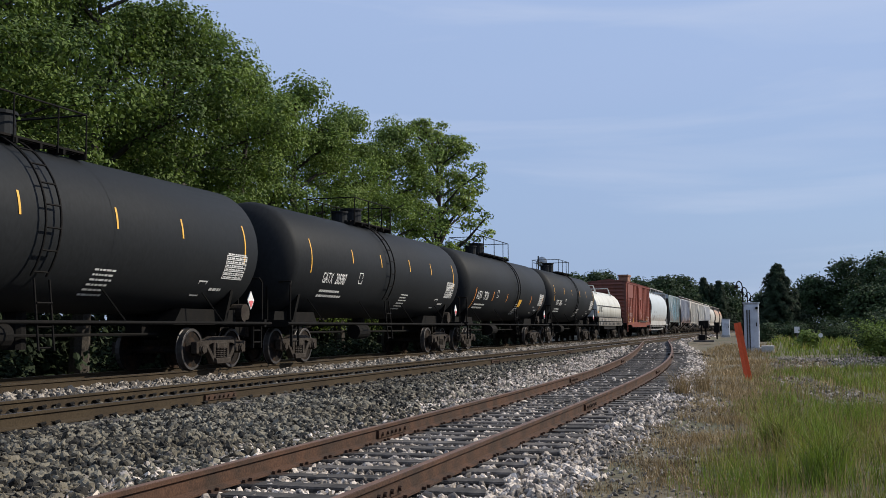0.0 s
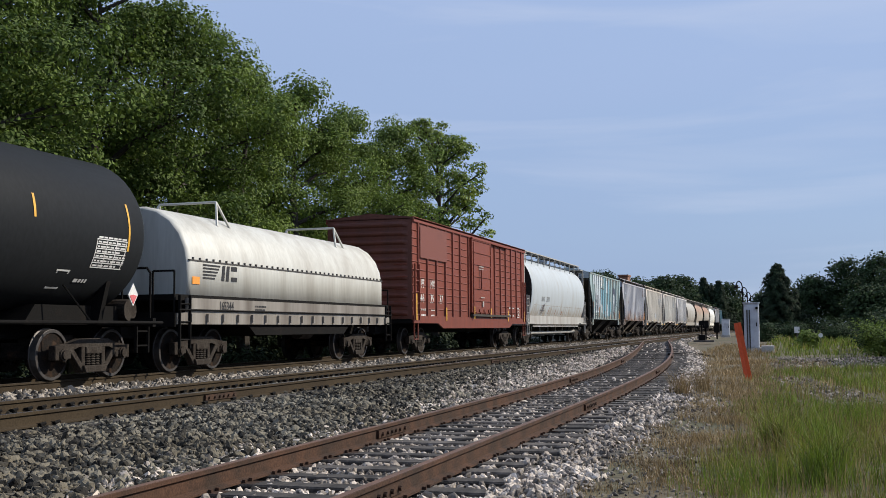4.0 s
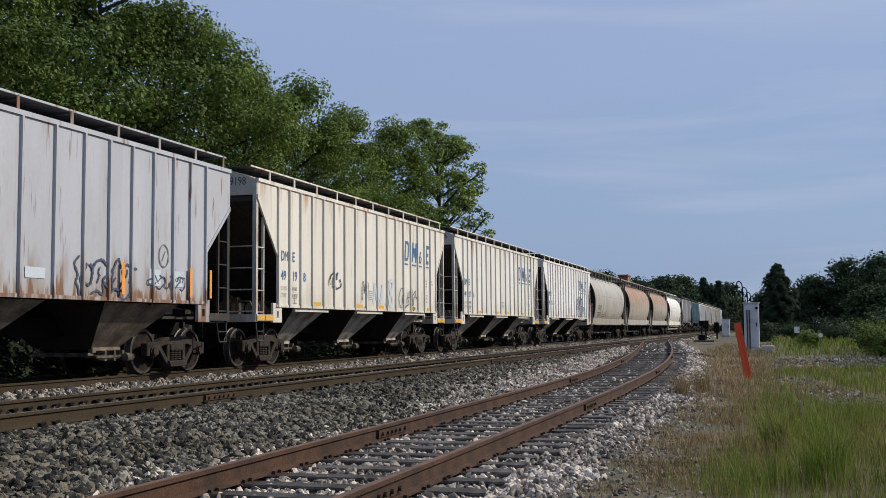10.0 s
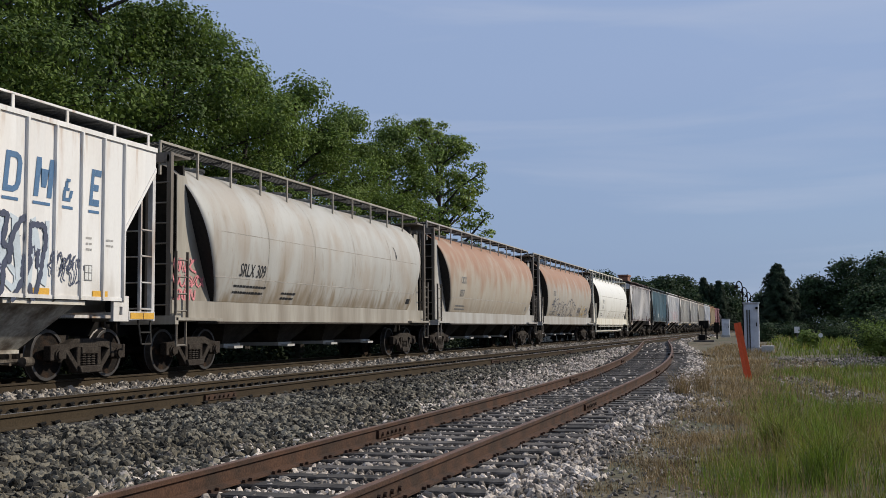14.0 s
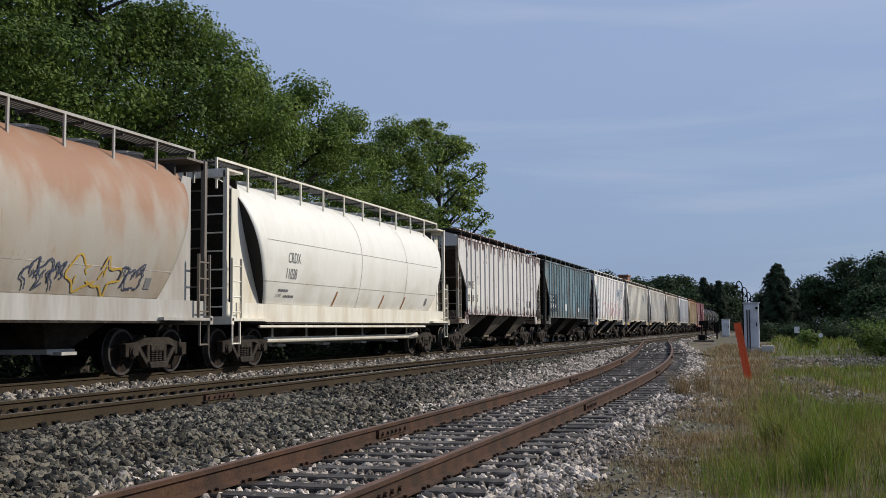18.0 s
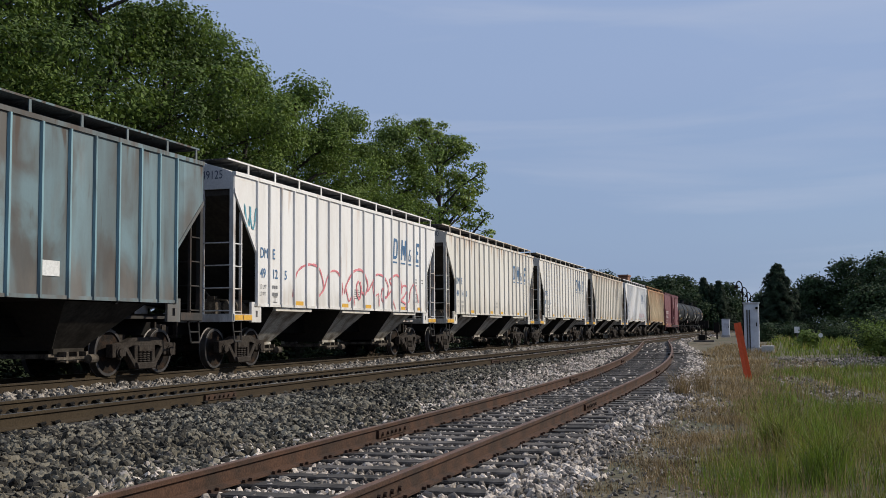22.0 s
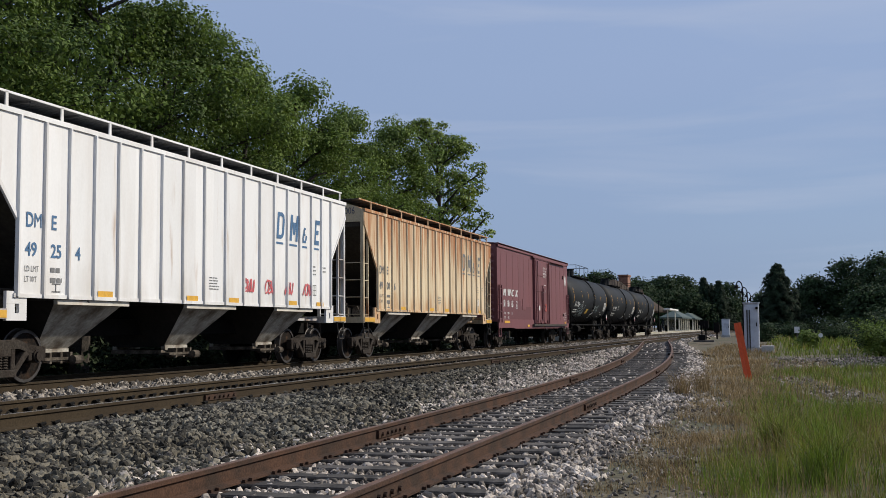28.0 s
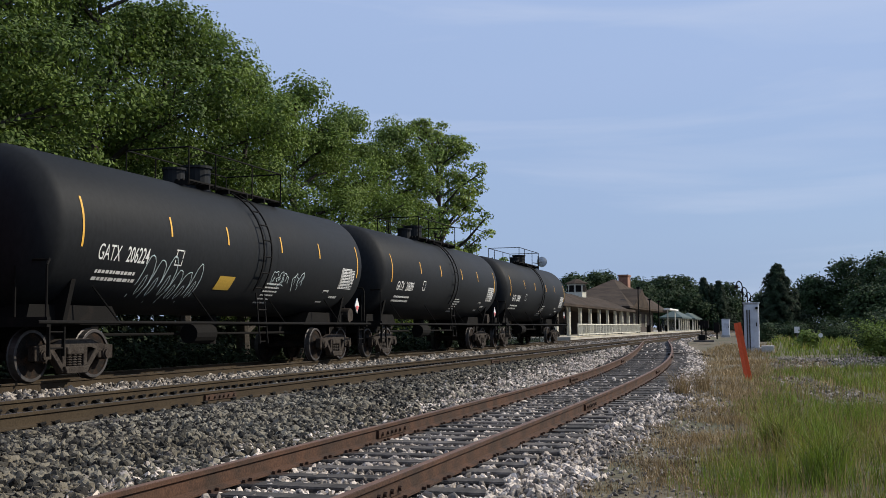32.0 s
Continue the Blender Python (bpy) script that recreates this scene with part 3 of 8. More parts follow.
def car_paint(name, base, rust, top=0.3, z=(3.4, 4.6), edge=(0.60, 0.92), specks=0.35, grime=(0.30, 0.25, 0.18), dirty=0.35, panels=0.10, rough=0.6, streak=(3.0, 3.0, 0.35), foot=0.0, blotch=0.0, other=None):
    """Old car paint: panels of slightly uneven tint, rust that creeps down from the eave, thin rust runs, and grime near the sill."""
    m = bpy.data.materials.new(name)
    m.use_nodes = True
    n, l = m.node_tree.nodes, m.node_tree.links
    b = n["Principled BSDF"]
    b.inputs["Roughness"].default_value, b.inputs["Specular IOR Level"].default_value = rough, 0.3
    co = n.new("ShaderNodeTexCoord")
    info = n.new("ShaderNodeObjectInfo")
    shift = n.new("ShaderNodeVectorMath")
    shift.operation = "MULTIPLY_ADD"
    shift.inputs[1].default_value = (9.0, 7.0, 0.0)
    rnd = n.new("ShaderNodeCombineXYZ")
    for k in range(3):
        l.new(info.outputs["Random"], rnd.inputs[k])
    l.new(rnd.outputs[0], shift.inputs[0])
    l.new(co.outputs["Object"], shift.inputs[2])
    place = shift.outputs[0]
    sep = n.new("ShaderNodeSeparateXYZ")
    l.new(place, sep.inputs[0])

    def noise_at(scale, stretch, detail=5.0, dist=0.0):
        mp = n.new("ShaderNodeMapping")
        mp.inputs["Scale"].default_value = stretch
        l.new(place, mp.inputs["Vector"])
        t = n.new("ShaderNodeTexNoise")
        t.inputs["Scale"].default_value, t.inputs["Detail"].default_value, t.inputs["Distortion"].default_value = scale, detail, dist
        l.new(mp.outputs[0], t.inputs["Vector"])
        return t.outputs["Fac"]

    def ramp(v, a, c, hi=1.0):
        r = n.new("ShaderNodeMapRange")
        r.interpolation_type = "SMOOTHSTEP"
        r.inputs["From Min"].default_value, r.inputs["From Max"].default_value, r.inputs["To Max"].default_value = a, c, hi
        l.new(v, r.inputs["Value"])
        return r.outputs[0]

    def math_of(op, a, c):
        k = n.new("ShaderNodeMath")
        k.operation = op
        for i, v in enumerate((a, c)):
            if isinstance(v, (int, float)):
                k.inputs[i].default_value = v
            else:
                l.new(v, k.inputs[i])
        return k.outputs[0]

    def mixed(fac, a, c):
        k = n.new("ShaderNodeMix")
        k.data_type = "RGBA"
        l.new(fac, k.inputs[0])
        for i, v in ((6, a), (7, c)):
            if isinstance(v, tuple):
                k.inputs[i].default_value = (*v, 1)
            else:
                l.new(v, k.inputs[i])
        return k.outputs[2]
    soft = noise_at(1.1, (1.5, 1.5, 0.3), 6.0)
    color = mixed(ramp(soft, 0.4, 0.72, 0.55), tuple(base), tuple(other or [u * 0.85 * (1 - 0.05 * k) for k, u in enumerate(base)]))
    if blotch:
        color = mixed(ramp(noise_at(0.9, (1, 1, 0.5), 7.0, 0.5), 0.43, 0.62, blotch), color, tuple(rust))
    # grime near the sill
    low = ramp(sep.outputs["Z"], 2.5, 1.45)
    color = mixed(math_of("MULTIPLY", ramp(math_of("ADD", math_of("MULTIPLY", low, 0.3), noise_at(1.6, (2.4, 2.4, 0.5), 6.0)), 0.55, 0.95), dirty), color, tuple(grime))
    # thin runs and specks of rust
    runs = math_of("MULTIPLY", ramp(noise_at(2.0, (9.0, 9.0, 0.55), 6.0), 0.62, 0.74), ramp(noise_at(0.8, (1, 1, 1)), 0.45, 0.62))
    color = mixed(math_of("MULTIPLY", runs, specks), color, tuple(rust))
    # rust from the eave, and from the foot where there is some
    up = ramp(sep.outputs["Z"], z[0], z[1])
    edge_noise = noise_at(1.7, streak, 7.0, 0.25)
    rusty = ramp(math_of("ADD", math_of("MULTIPLY", up, top), edge_noise), *edge)
    color = mixed(rusty, color, tuple(rust))
    if foot:
        down = ramp(sep.outputs["Z"], 1.9, 1.45)
        color = mixed(ramp(math_of("ADD", math_of("MULTIPLY", down, foot), noise_at(2.2, streak, 7.0, 0.25)), *edge), color, tuple(rust))
    # each pressed panel weathers in its own tint
    cell = math_of("FLOOR", math_of("DIVIDE", math_of("ADD", sep.outputs["X"], 40.455), 0.74), 0)
    white = n.new("ShaderNodeTexWhiteNoise")
    white.noise_dimensions = "1D"
    l.new(cell, white.inputs["W"])
    tint = math_of("ADD", math_of("MULTIPLY", white.outputs["Value"], panels), math_of("ADD", math_of("MULTIPLY", noise_at(22.0, (1, 1, 0.6), 4.0), 0.12), 0.94 - panels / 2))
    hsv = n.new("ShaderNodeHueSaturation")
    l.new(color, hsv.inputs["Color"])
    l.new(tint, hsv.inputs["Value"])
    l.new(hsv.outputs["Color"], b.inputs["Base Color"])
    bp = n.new("ShaderNodeBump")
    bp.inputs["Strength"].default_value, bp.inputs["Distance"].default_value = 0.12, 0.03
    l.new(noise_at(1.4, (1, 1, 1), 3.0), bp.inputs["Height"])
    l.new(bp.outputs["Normal"], b.inputs["Normal"])
    return m


CARS = []


def new_car(name, label, category, x0, x1):
    """A car whose body reaches from x0 to x1 along the train; its origin is at mid length on the rail."""
    t = thing(name, label, category, "freight cars of the train")
    CARS.append((t, (x0 + x1) / 2))
    return t, x1 - x0
# ---- covered hoppers with ribbed flat sides ----
RIBS = [s * d for d in (6.32, 5.68, 5.03, 4.31, 3.58, 2.86, 2.11, 1.31, 0.455) for s in (-1, 1)]
RIBS.sort()


def hopper(label, x0, x1, paint, bay_paint, ribs=RIBS, rail=True, eave=4.42, trim=None, rib_paint=None, roof_paint=None, gear=None, header=None,
           cut=(3.97, 2.66), bay_half=1.02, flange=True, number=()):
    """cut: heights at which the side's lower corner is cut away; number: lines of print on the end header."""
    car, L = new_car("covered_hopper", label, "hopper car", x0, x1)
    h = L / 2
    lo = 1.47
    trim = trim or paint
    rib_paint = rib_paint or paint
    gear = gear or M["gear"]
    e = 1.06
    ribs = [x * (h - 1.08) / ribs[-1] for x in ribs]
    for s in (-1, 1):
        y = s * 1.55
        bm = bmesh.new()
        out = [(-h, eave), (-h, cut[0]), (-h + e, cut[1]), (-h + e, lo), (h - e, lo), (h - e, cut[1]), (h, cut[0]), (h, eave)]
        prism(bm, out, y - 0.015, y + 0.015)
        part("side_sheet", bm, paint, car)
        for x in ribs:
            def rib(bm):
                prism(bm, [(-0.036, 0), (0.036, 0), (0.022, -0.05), (-0.022, -0.05)], lo - 0.03, eave - 0.05, "z")
            shared("rib", ("rib", rib_paint.name, eave), rib, rib_paint, car, at=pose(x, s * 1.565, 0, 0, 0, 0 if s < 0 else 180))
        bm = bmesh.new()
        box(bm, -h, h, y - 0.05, y + 0.05, eave - 0.05, eave + 0.035)
        part("top_chord", bm, trim, car)
        bm = bmesh.new()
        box(bm, -h + e - 0.05, h - e + 0.05, y - 0.035, y + 0.035, lo - 0.05, lo + 0.015)
        part("side_sill", bm, trim, car)
        # doubled edge plate along the cut corner
        for d in (-1, 1):
            bm = bmesh.new()
            q = [(d * h, cut[0]), (d * h, cut[0] + 0.1), (d * (h - e), cut[1] + 0.1), (d * (h - e), cut[1])]
            prism(bm, q if d < 0 else q[::-1], y + s * 0.015, y + s * 0.03)
            part("corner_edge", bm, trim, car)
    # rounded roof and the hatch trough along it
    bm = bmesh.new()
    arc = [(1.56 * (1 - k / 7), eave + 0.34 * (1 - (1 - k / 7) ** 2)) for k in range(15)]
    prism(bm, arc + [(-1.56, eave - 0.05), (1.56, eave - 0.05)], -h, h, "x")
    part("roof", bm, roof_paint or paint, car)
    bm = bmesh.new()
    box(bm, -h + 1.0, h - 1.0, -0.28, 0.28, eave + 0.28, eave + 0.40)
    for k in range(8):
        x = -h + 1.0 + (L - 2.0) * k / 8
        box(bm, x, x + 0.06, -0.32, 0.32, eave + 0.28, eave + 0.44)
    part("hatch_trough", bm, roof_paint or paint, car)
    if rail:
        for s in (-1, 1):
            bm = bmesh.new()
            for y in (0.74, 0.83, 0.92, 1.01, 1.1, 1.19, 1.28, 1.37):
                box(bm, -h - 0.1, h + 0.1, s * y - 0.038, s * y + 0.038, eave + 0.30, eave + 0.325)
            for k in range(12):
                x = -h + 0.3 + (L - 0.6) * k / 11
                box(bm, x - 0.03, x + 0.03, s * 0.7 if s > 0 else -1.34, 1.34 if s > 0 else s * 0.7, eave + 0.26, eave + 0.30)
            part("running_board", bm, M["walk_grey"], car, "dark grated running board")
            for k in range(11):
                def post(bm):
                    prism(bm, [(-0.035, 0), (0.035, 0), (0.028, 0.32), (-0.028, 0.32)], -0.012, 0.012)
                shared("rail_post", ("railpost", trim.name), post, trim, car, at=pose(-h + 0.93 + 1.4 * k if k < 10 else h - 0.06, s * 1.42, eave))
            bm = bmesh.new()
            box(bm, -h - 0.06, h + 0.06, s * 1.42 - 0.012, s * 1.42 + 0.012, eave + 0.305, eave + 0.34)
            part("roof_railing", bm, trim, car)
    # sloping end sheets, header, posts, end platform, ladders
    for s in (-1, 1):
        bm = bmesh.new()
        prism(bm, [(s * (h - 0.04), eave - 0.02), (s * (h - 0.02), eave - 0.5), (s * (h - 3.0), lo - 0.1), (s * (h - 3.06), lo - 0.1), (s * (h - 0.10), eave - 0.5), (s * (h - 0.12), eave - 0.02)], -1.53, 1.53)
        # brown sheet; the shade between coupled cars is in its colour too
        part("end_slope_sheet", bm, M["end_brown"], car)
        bm = bmesh.new()
        top = [(1.5 * (1 - k / 6), eave + 0.02 + 0.31 * (1 - (1 - k / 6) ** 2)) for k in range(13)]
        prism(bm, top + [(-1.5, eave - 0.36), (1.5, eave - 0.36)], s * (h + 0.006) - 0.02, s * (h + 0.006) + 0.02, "x")
        part("end_header", bm, header or gear, car)
        for k, word in enumerate(number if s < 0 else ()):
            v, f = glyphs(word, 0.2, 0.002, 0.0, 0.8)
            wide = max(p[0] for p in v)
            mesh_ob("end_number", [(-h - 0.032, -0.75 + wide / 2 - p[0], eave - 0.12 - 0.25 * k + p[1]) for p in v], f, P["white" if len(number) > 1 and number[0] == "EEC" else "ink"], car)
        for y in (-1.5, 1.5):
            bm = bmesh.new()
            box(bm, s * (h - 0.03) - 0.05, s * (h - 0.03) + 0.05, y - 0.05, y + 0.05, 1.08, eave)
            part("corner_post", bm, gear, car)
            # stirrup step under the corner
            bm = bmesh.new()
            d = 1 if y > 0 else -1
            tube(bm, [(s * (h - 0.05), y, 1.08), (s * (h - 0.08), y + d * 0.04, 0.62), (s * (h - 0.40), y + d * 0.04, 0.62), (s * (h - 0.46), y, 1.08)], 0.02, 5)
            rod(bm, (s * (h - 0.07), y + d * 0.03, 0.84), (s * (h - 0.43), y + d * 0.03, 0.84), 0.016, 5)
            part("stirrup_step", bm, M["gear_dark"], car)
            bm = bmesh.new()
            for x in (s * (h - 0.42),):
                box(bm, x - 0.022, x + 0.022, y - 0.03, y + 0.03, 1.1, 3.56)
            for z in (1.29, 1.80, 2.31, 2.82):
                rod(bm, (s * (h - 0.03), y + d * 0.03, z), (s * (h - 0.42), y + d * 0.03, z), 0.016, 5)
            part("side_ladder", bm, gear, car)
        bm = bmesh.new()
        box(bm, s * (h - 0.0) - 0.035, s * (h - 0.0) + 0.035, -0.80, -0.72, 1.1, eave + 0.02)
        for z in (1.31, 1.82, 2.33, 2.84):
            rod(bm, (s * (h + 0.03), -1.5, z), (s * (h + 0.03), -0.75, z), 0.016, 5)
        part("end_ladder", bm, gear, car)
        bm = bmesh.new()
        box(bm, s * (h - 0.02) - 0.05, s * (h - 0.02) + 0.05, -1.55, 1.55, 1.06, 1.24)
        box(bm, min(s * h, s * (h - 0.86)), max(s * h, s * (h - 0.86)), -1.57, -1.50, 1.08, 1.24)
        box(bm, min(s * h, s * (h - 0.86)), max(s * h, s * (h - 0.86)), 1.50, 1.57, 1.08, 1.24)
        box(bm, min(s * h, s * (h - 2.4)), max(s * h, s * (h - 2.4)), -0.75, 0.75, 1.12, 1.18)
        part("end_sill", bm, gear, car)
        for y in (-1.53, 1.53):
            # jacking bracket with its slot, where the side begins
            bm = bmesh.new()
            a, b = h - 0.86, h - 1.34
            for p, q, z0, z1 in ((a, a - 0.2, 1.17, 1.32), (b + 0.18, b, 1.17, 1.32), (a, b, 1.321, 1.52), (a, b, 1.05, 1.169)):
                box(bm, min(s * p, s * q), max(s * p, s * q), y - 0.03, y + 0.03, z0, z1)
            part("jacking_bracket", bm, trim, car)
        coupler(car, s * (h + 0.32), s, trim)
    # brake gear on the leading end platform
    bm = bmesh.new()
    rod(bm, (-h + 0.9, -0.25, 1.42), (-h + 1.5, -0.25, 1.42), 0.2, 14)
    rod(bm, (-h + 1.5, -0.25, 1.42), (-h + 1.62, -0.25, 1.42), 0.06, 8)
    part("brake_cylinder", bm, M["gear_dusty"], car, "dusty brake cylinder")
    bm = bmesh.new()
    rod(bm, (-h + 0.75, -1.05, 1.40), (-h + 1.75, -1.05, 1.40), 0.19, 14)
    part("air_reservoir", bm, M["gear_dusty"], car)
    bm = bmesh.new()
    box(bm, -h + 0.45, -h + 0.72, -0.85, -0.5, 1.18, 1.52)
    box(bm, -h + 0.5, -h + 0.66, -0.78, -0.6, 1.5, 1.66)
    part("control_valve", bm, M["gear_dusty"], car)
    bm = bmesh.new()
    tube(bm, [(-h + 0.3, -1.35, 1.22), (-h + 0.35, -1.2, 1.55), (-h + 0.6, -0.7, 1.6), (-h + 1.1, -0.3, 1.7), (-h + 1.6, 0.2, 1.95)], 0.022, 6)
    part("brake_pipe", bm, M["gear_dusty"], car)
    bm = bmesh.new()
    for k in range(16):
        a, b = k * math.tau / 16, (k + 1) * math.tau / 16
        rod(bm, (h - 0.02, 0.55 + 0.27 * math.cos(a), 2.3 + 0.27 * math.sin(a)), (h - 0.02, 0.55 + 0.27 * math.cos(b), 2.3 + 0.27 * math.sin(b)), 0.016, 5)
    for a in (0.5, 2.07, 3.64, 5.21):
        rod(bm, (h - 0.02, 0.55, 2.3), (h - 0.02, 0.55 + 0.27 * math.cos(a), 2.3 + 0.27 * math.sin(a)), 0.012, 4)
    part("brake_wheel", bm, gear, car)
    # centre sill and the three bays
    bm = bmesh.new()
    box(bm, -h - 0.3, h + 0.3, -0.2, 0.2, 0.78, 1.12)
    part("center_sill", bm, M["steel_dark"], car)
    w = bay_half
    for k in range(3):
        c = 4.18 * (k - 1) * h / 7.4

        def bay(bm, y0=-1.47, y1=-0.60):
            zt = 1.40
            a = [bm.verts.new(p) for p in ((-w, y0, zt), (w, y0, zt), (0.42, y1, 0.54), (-0.42, y1, 0.54))]
            b = [bm.verts.new(v.co + Vector((0, 0.03, 0.0))) for v in a]
            bm.faces.new(a)
            bm.faces.new(b[::-1])
            for i in range(4):
                bm.faces.new((a[i], b[i], b[(i + 1) % 4], a[(i + 1) % 4]))
            box(bm, -0.45, 0.45, y1 - 0.05, y1 + 0.05, 0.46, 0.56)
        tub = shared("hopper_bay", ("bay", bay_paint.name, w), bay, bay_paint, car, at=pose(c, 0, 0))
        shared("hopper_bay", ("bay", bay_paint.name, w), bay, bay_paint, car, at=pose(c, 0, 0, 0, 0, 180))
        if flange:
            def lip(bm):
                box(bm, -w - 0.03, w + 0.03, -1.53, -1.45, 1.33, 1.41)
            shared("bay_flange", ("lip", bay_paint.name, w), lip, trim, tub)

        def slopes(bm):
            for s2 in (-1, 1):
                loft(bm, [[(s2 * 0.44, -0.6, 0.52), (s2 * 0.44, 0.6, 0.52), (s2 * 0.40, 0.6, 0.56), (s2 * 0.40, -0.6, 0.56)],
                          [(s2 * w, -1.46, 1.40), (s2 * w, 1.46, 1.40), (s2 * (w - 0.05), 1.46, 1.42), (s2 * (w - 0.05), -1.46, 1.42)],
                          [(s2 * 2.1, -1.49, 1.5), (s2 * 2.1, 1.49, 1.5), (s2 * 2.1, 1.49, 1.54), (s2 * 2.1, -1.49, 1.54)]])
        # undercar shade is put into the sheets' near-black colour
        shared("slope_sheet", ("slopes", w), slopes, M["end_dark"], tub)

        def gate(bm):
            box(bm, -0.55, 0.55, -0.62, 0.62, 0.38, 0.46)
            box(bm, -0.62, 0.30, -0.86, -0.60, 0.36, 0.41)
            rod(bm, (-0.5, -0.80, 0.36), (0.5, -0.80, 0.36), 0.04, 8)
            rod(bm, (0.20, -0.92, 0.36), (0.42, -0.92, 0.36), 0.085, 10)
            for d in (-0.3, 0.0, 0.28):
                box(bm, d - 0.03, d + 0.03, -0.84, -0.6, 0.3, 0.5)
        shared("outlet_gate", "gate", gate, M["gear_dusty"], car, at=pose(c, 0, 0))
    for s in (-1, 1):
        put_truck(car, s * (h - 1.35))
    return car, h


def block_initials(marks, h, z, size):
    """The railway's initials as plain slanted block shapes, one in each of four panels, with bars under them."""
    for k, (w, u) in enumerate(((0.40, 3.01), (0.46, 3.75), (0.30, 4.51), (0.32, 5.25))):
        u, t, b = u * (h / 7.4), size * (1 if k != 2 else 0.6), w * 0.26
        marks.now = ("initial", k)
        sk = 0.12
        if k == 1:
            marks.bar(u, z, b, t, sk).bar(u + w - b, z, b, t, sk)
            marks.add([(b + sk * t, t), (w / 2 + sk * t * 0.35 - b * 0.5, t * 0.25), (w / 2 + sk * t * 0.35 + b * 0.5, t * 0.25), (w - b + sk * t, t), (w - b + sk * t * 0.7, t * 0.72), (b + sk * t * 0.7, t * 0.72)],
                      [(0, 5, 1), (5, 2, 1), (5, 4, 2), (4, 3, 2)], u, z)
        elif k == 3:
            marks.bar(u, z, b, t, sk)
            for j in range(3):
                marks.bar(u + b * 1.02 + sk * t * j * 0.41, z + t * 0.41 * j, w * 0.62 - (0.05 if j == 1 else 0), t * 0.18, sk)
        elif k == 0:
            outer = [(0, 0), (0.62, 0), (0.88, 0.08), (1, 0.25), (1, 0.75), (0.88, 0.92), (0.62, 1), (0, 1)]
            inner = [(0.27, 0.15), (0.55, 0.15), (0.68, 0.19), (0.73, 0.28), (0.73, 0.72), (0.68, 0.81), (0.55, 0.85), (0.27, 0.85)]
            marks.add([(p * w + sk * q * t, q * t) for p, q in outer + inner], [(j, (j + 1) % 8, 8 + (j + 1) % 8, 8 + j) for j in range(8)], u, z)
        else:
            marks.bar(u, z, w * 0.7, t * 0.16, sk).bar(u, z + t * 0.16, b, t * 0.3, sk).bar(u + w * 0.1, z + t * 0.46, w * 0.5, t * 0.14, sk)
            marks.bar(u + w * 0.12 + sk * t * 0.6, z + t * 0.6, b, t * 0.28, sk).bar(u + w * 0.2 + sk * t * 0.86, z + t * 0.86, w * 0.35, t * 0.14, sk).bar(u + w * 0.55, z + t * 0.16, b, t * 0.34, sk + 0.2)
        marks.now = ("underline", k)
        marks.bar(u - 0.01, z - 0.13, w * 0.95, 0.05)
    marks.now = None


def grain_marks(car, h, digits, paint_blue, seed):
    """Initials and number at one end, the large initials at the other, small print and orange reflectors."""
    m = Marks(lambda z: 1.567)
    block_initials(m, h, 3.10, 0.66)
    cols = (-h + 1.26, -h + 1.90, -h + 2.56)
    m.text("D", cols[0], 2.58, 0.25, 0.006, 0, 0.78).text("M", cols[0] + 0.2, 2.58, 0.25, 0.006, 0, 0.78)
    m.text("E", cols[1], 2.58, 0.25, 0.006, 0, 0.85)
    for x, d in zip(cols, digits):
        m.text(d, x, 2.11, 0.23, 0.006, 0, 0.92)
    m.done("lettering", paint_blue, car, "blue painted lettering and number", True)
    m = Marks(lambda z: 1.567)
    m.text("LD LMT", cols[0] - 0.01, 1.85, 0.1, 0.002, 0, 0.75).text("LT WT", cols[0] - 0.01, 1.68, 0.1, 0.002, 0, 0.75)
    m.lines(cols[1], 1.86, 0.3, 1, 0.16, 0.08, seed + 1).lines(cols[1], 1.69, 0.3, 1, 0.16, 0.08, seed + 7)
    m.bar(cols[1] + 0.05, 1.53, 0.22, 0.02).bar(cols[1] + 0.05, 1.66, 0.22, 0.02).bar(cols[1] + 0.14, 1.53, 0.02, 0.14)
    m.lines(-h + 7.16, 1.99, 0.42, 5, 0.06, 0.022, seed + 2)
    m.lines(h - 2.2, 2.5, 0.16, 3, 0.1, 0.035, seed + 3).lines(h - 1.6, 2.5, 0.2, 2, 0.1, 0.035, seed + 5)
    m.done("small_print", P["faint"] if seed % 2 else P["grey"], car)
    m = Marks(lambda z: 1.568)
    m.bar(h - 2.24, 1.76, 0.22, 0.28)
    m.done("stencil_plate", P["grey"], car, "", True)
    m = Marks(lambda z: 1.569)
    m.bar(h - 2.22, 1.78, 0.09, 0.11).bar(h - 2.11, 1.78, 0.07, 0.11).bar(h - 2.22, 1.91, 0.09, 0.11).bar(h - 2.11, 1.91, 0.07, 0.11)
    m.done("plate_print", P["white"], car)
    m = Marks(lambda z: 1.57)
    for x in (-h + 3.22, -h + 6.24, -h + 8.03, -h + 11.08, h - 2.0):
        m.bar(x, 1.48, 0.45, 0.11)
    for s in (-1, 1):
        m2 = Marks(lambda z: 1.575)
        m2.bar(s * (h - 0.63) - 0.2, 1.095, 0.42, 0.12).bar(s * (h - 0.21) - 0.18, 1.095, 0.36, 0.12)
        m.join(m2)
    m.done("reflector", P["yellow"], car, "orange-yellow reflective strip", True)
# ---- covered hoppers with rounded sides ----
ROUND = [(1.30, 1.47), (1.40, 1.75), (1.50, 2.15), (1.56, 2.6), (1.565, 3.0), (1.50, 3.4), (1.35, 3.8), (1.12, 4.12), (0.86, 4.34), (0.62, 4.44)]


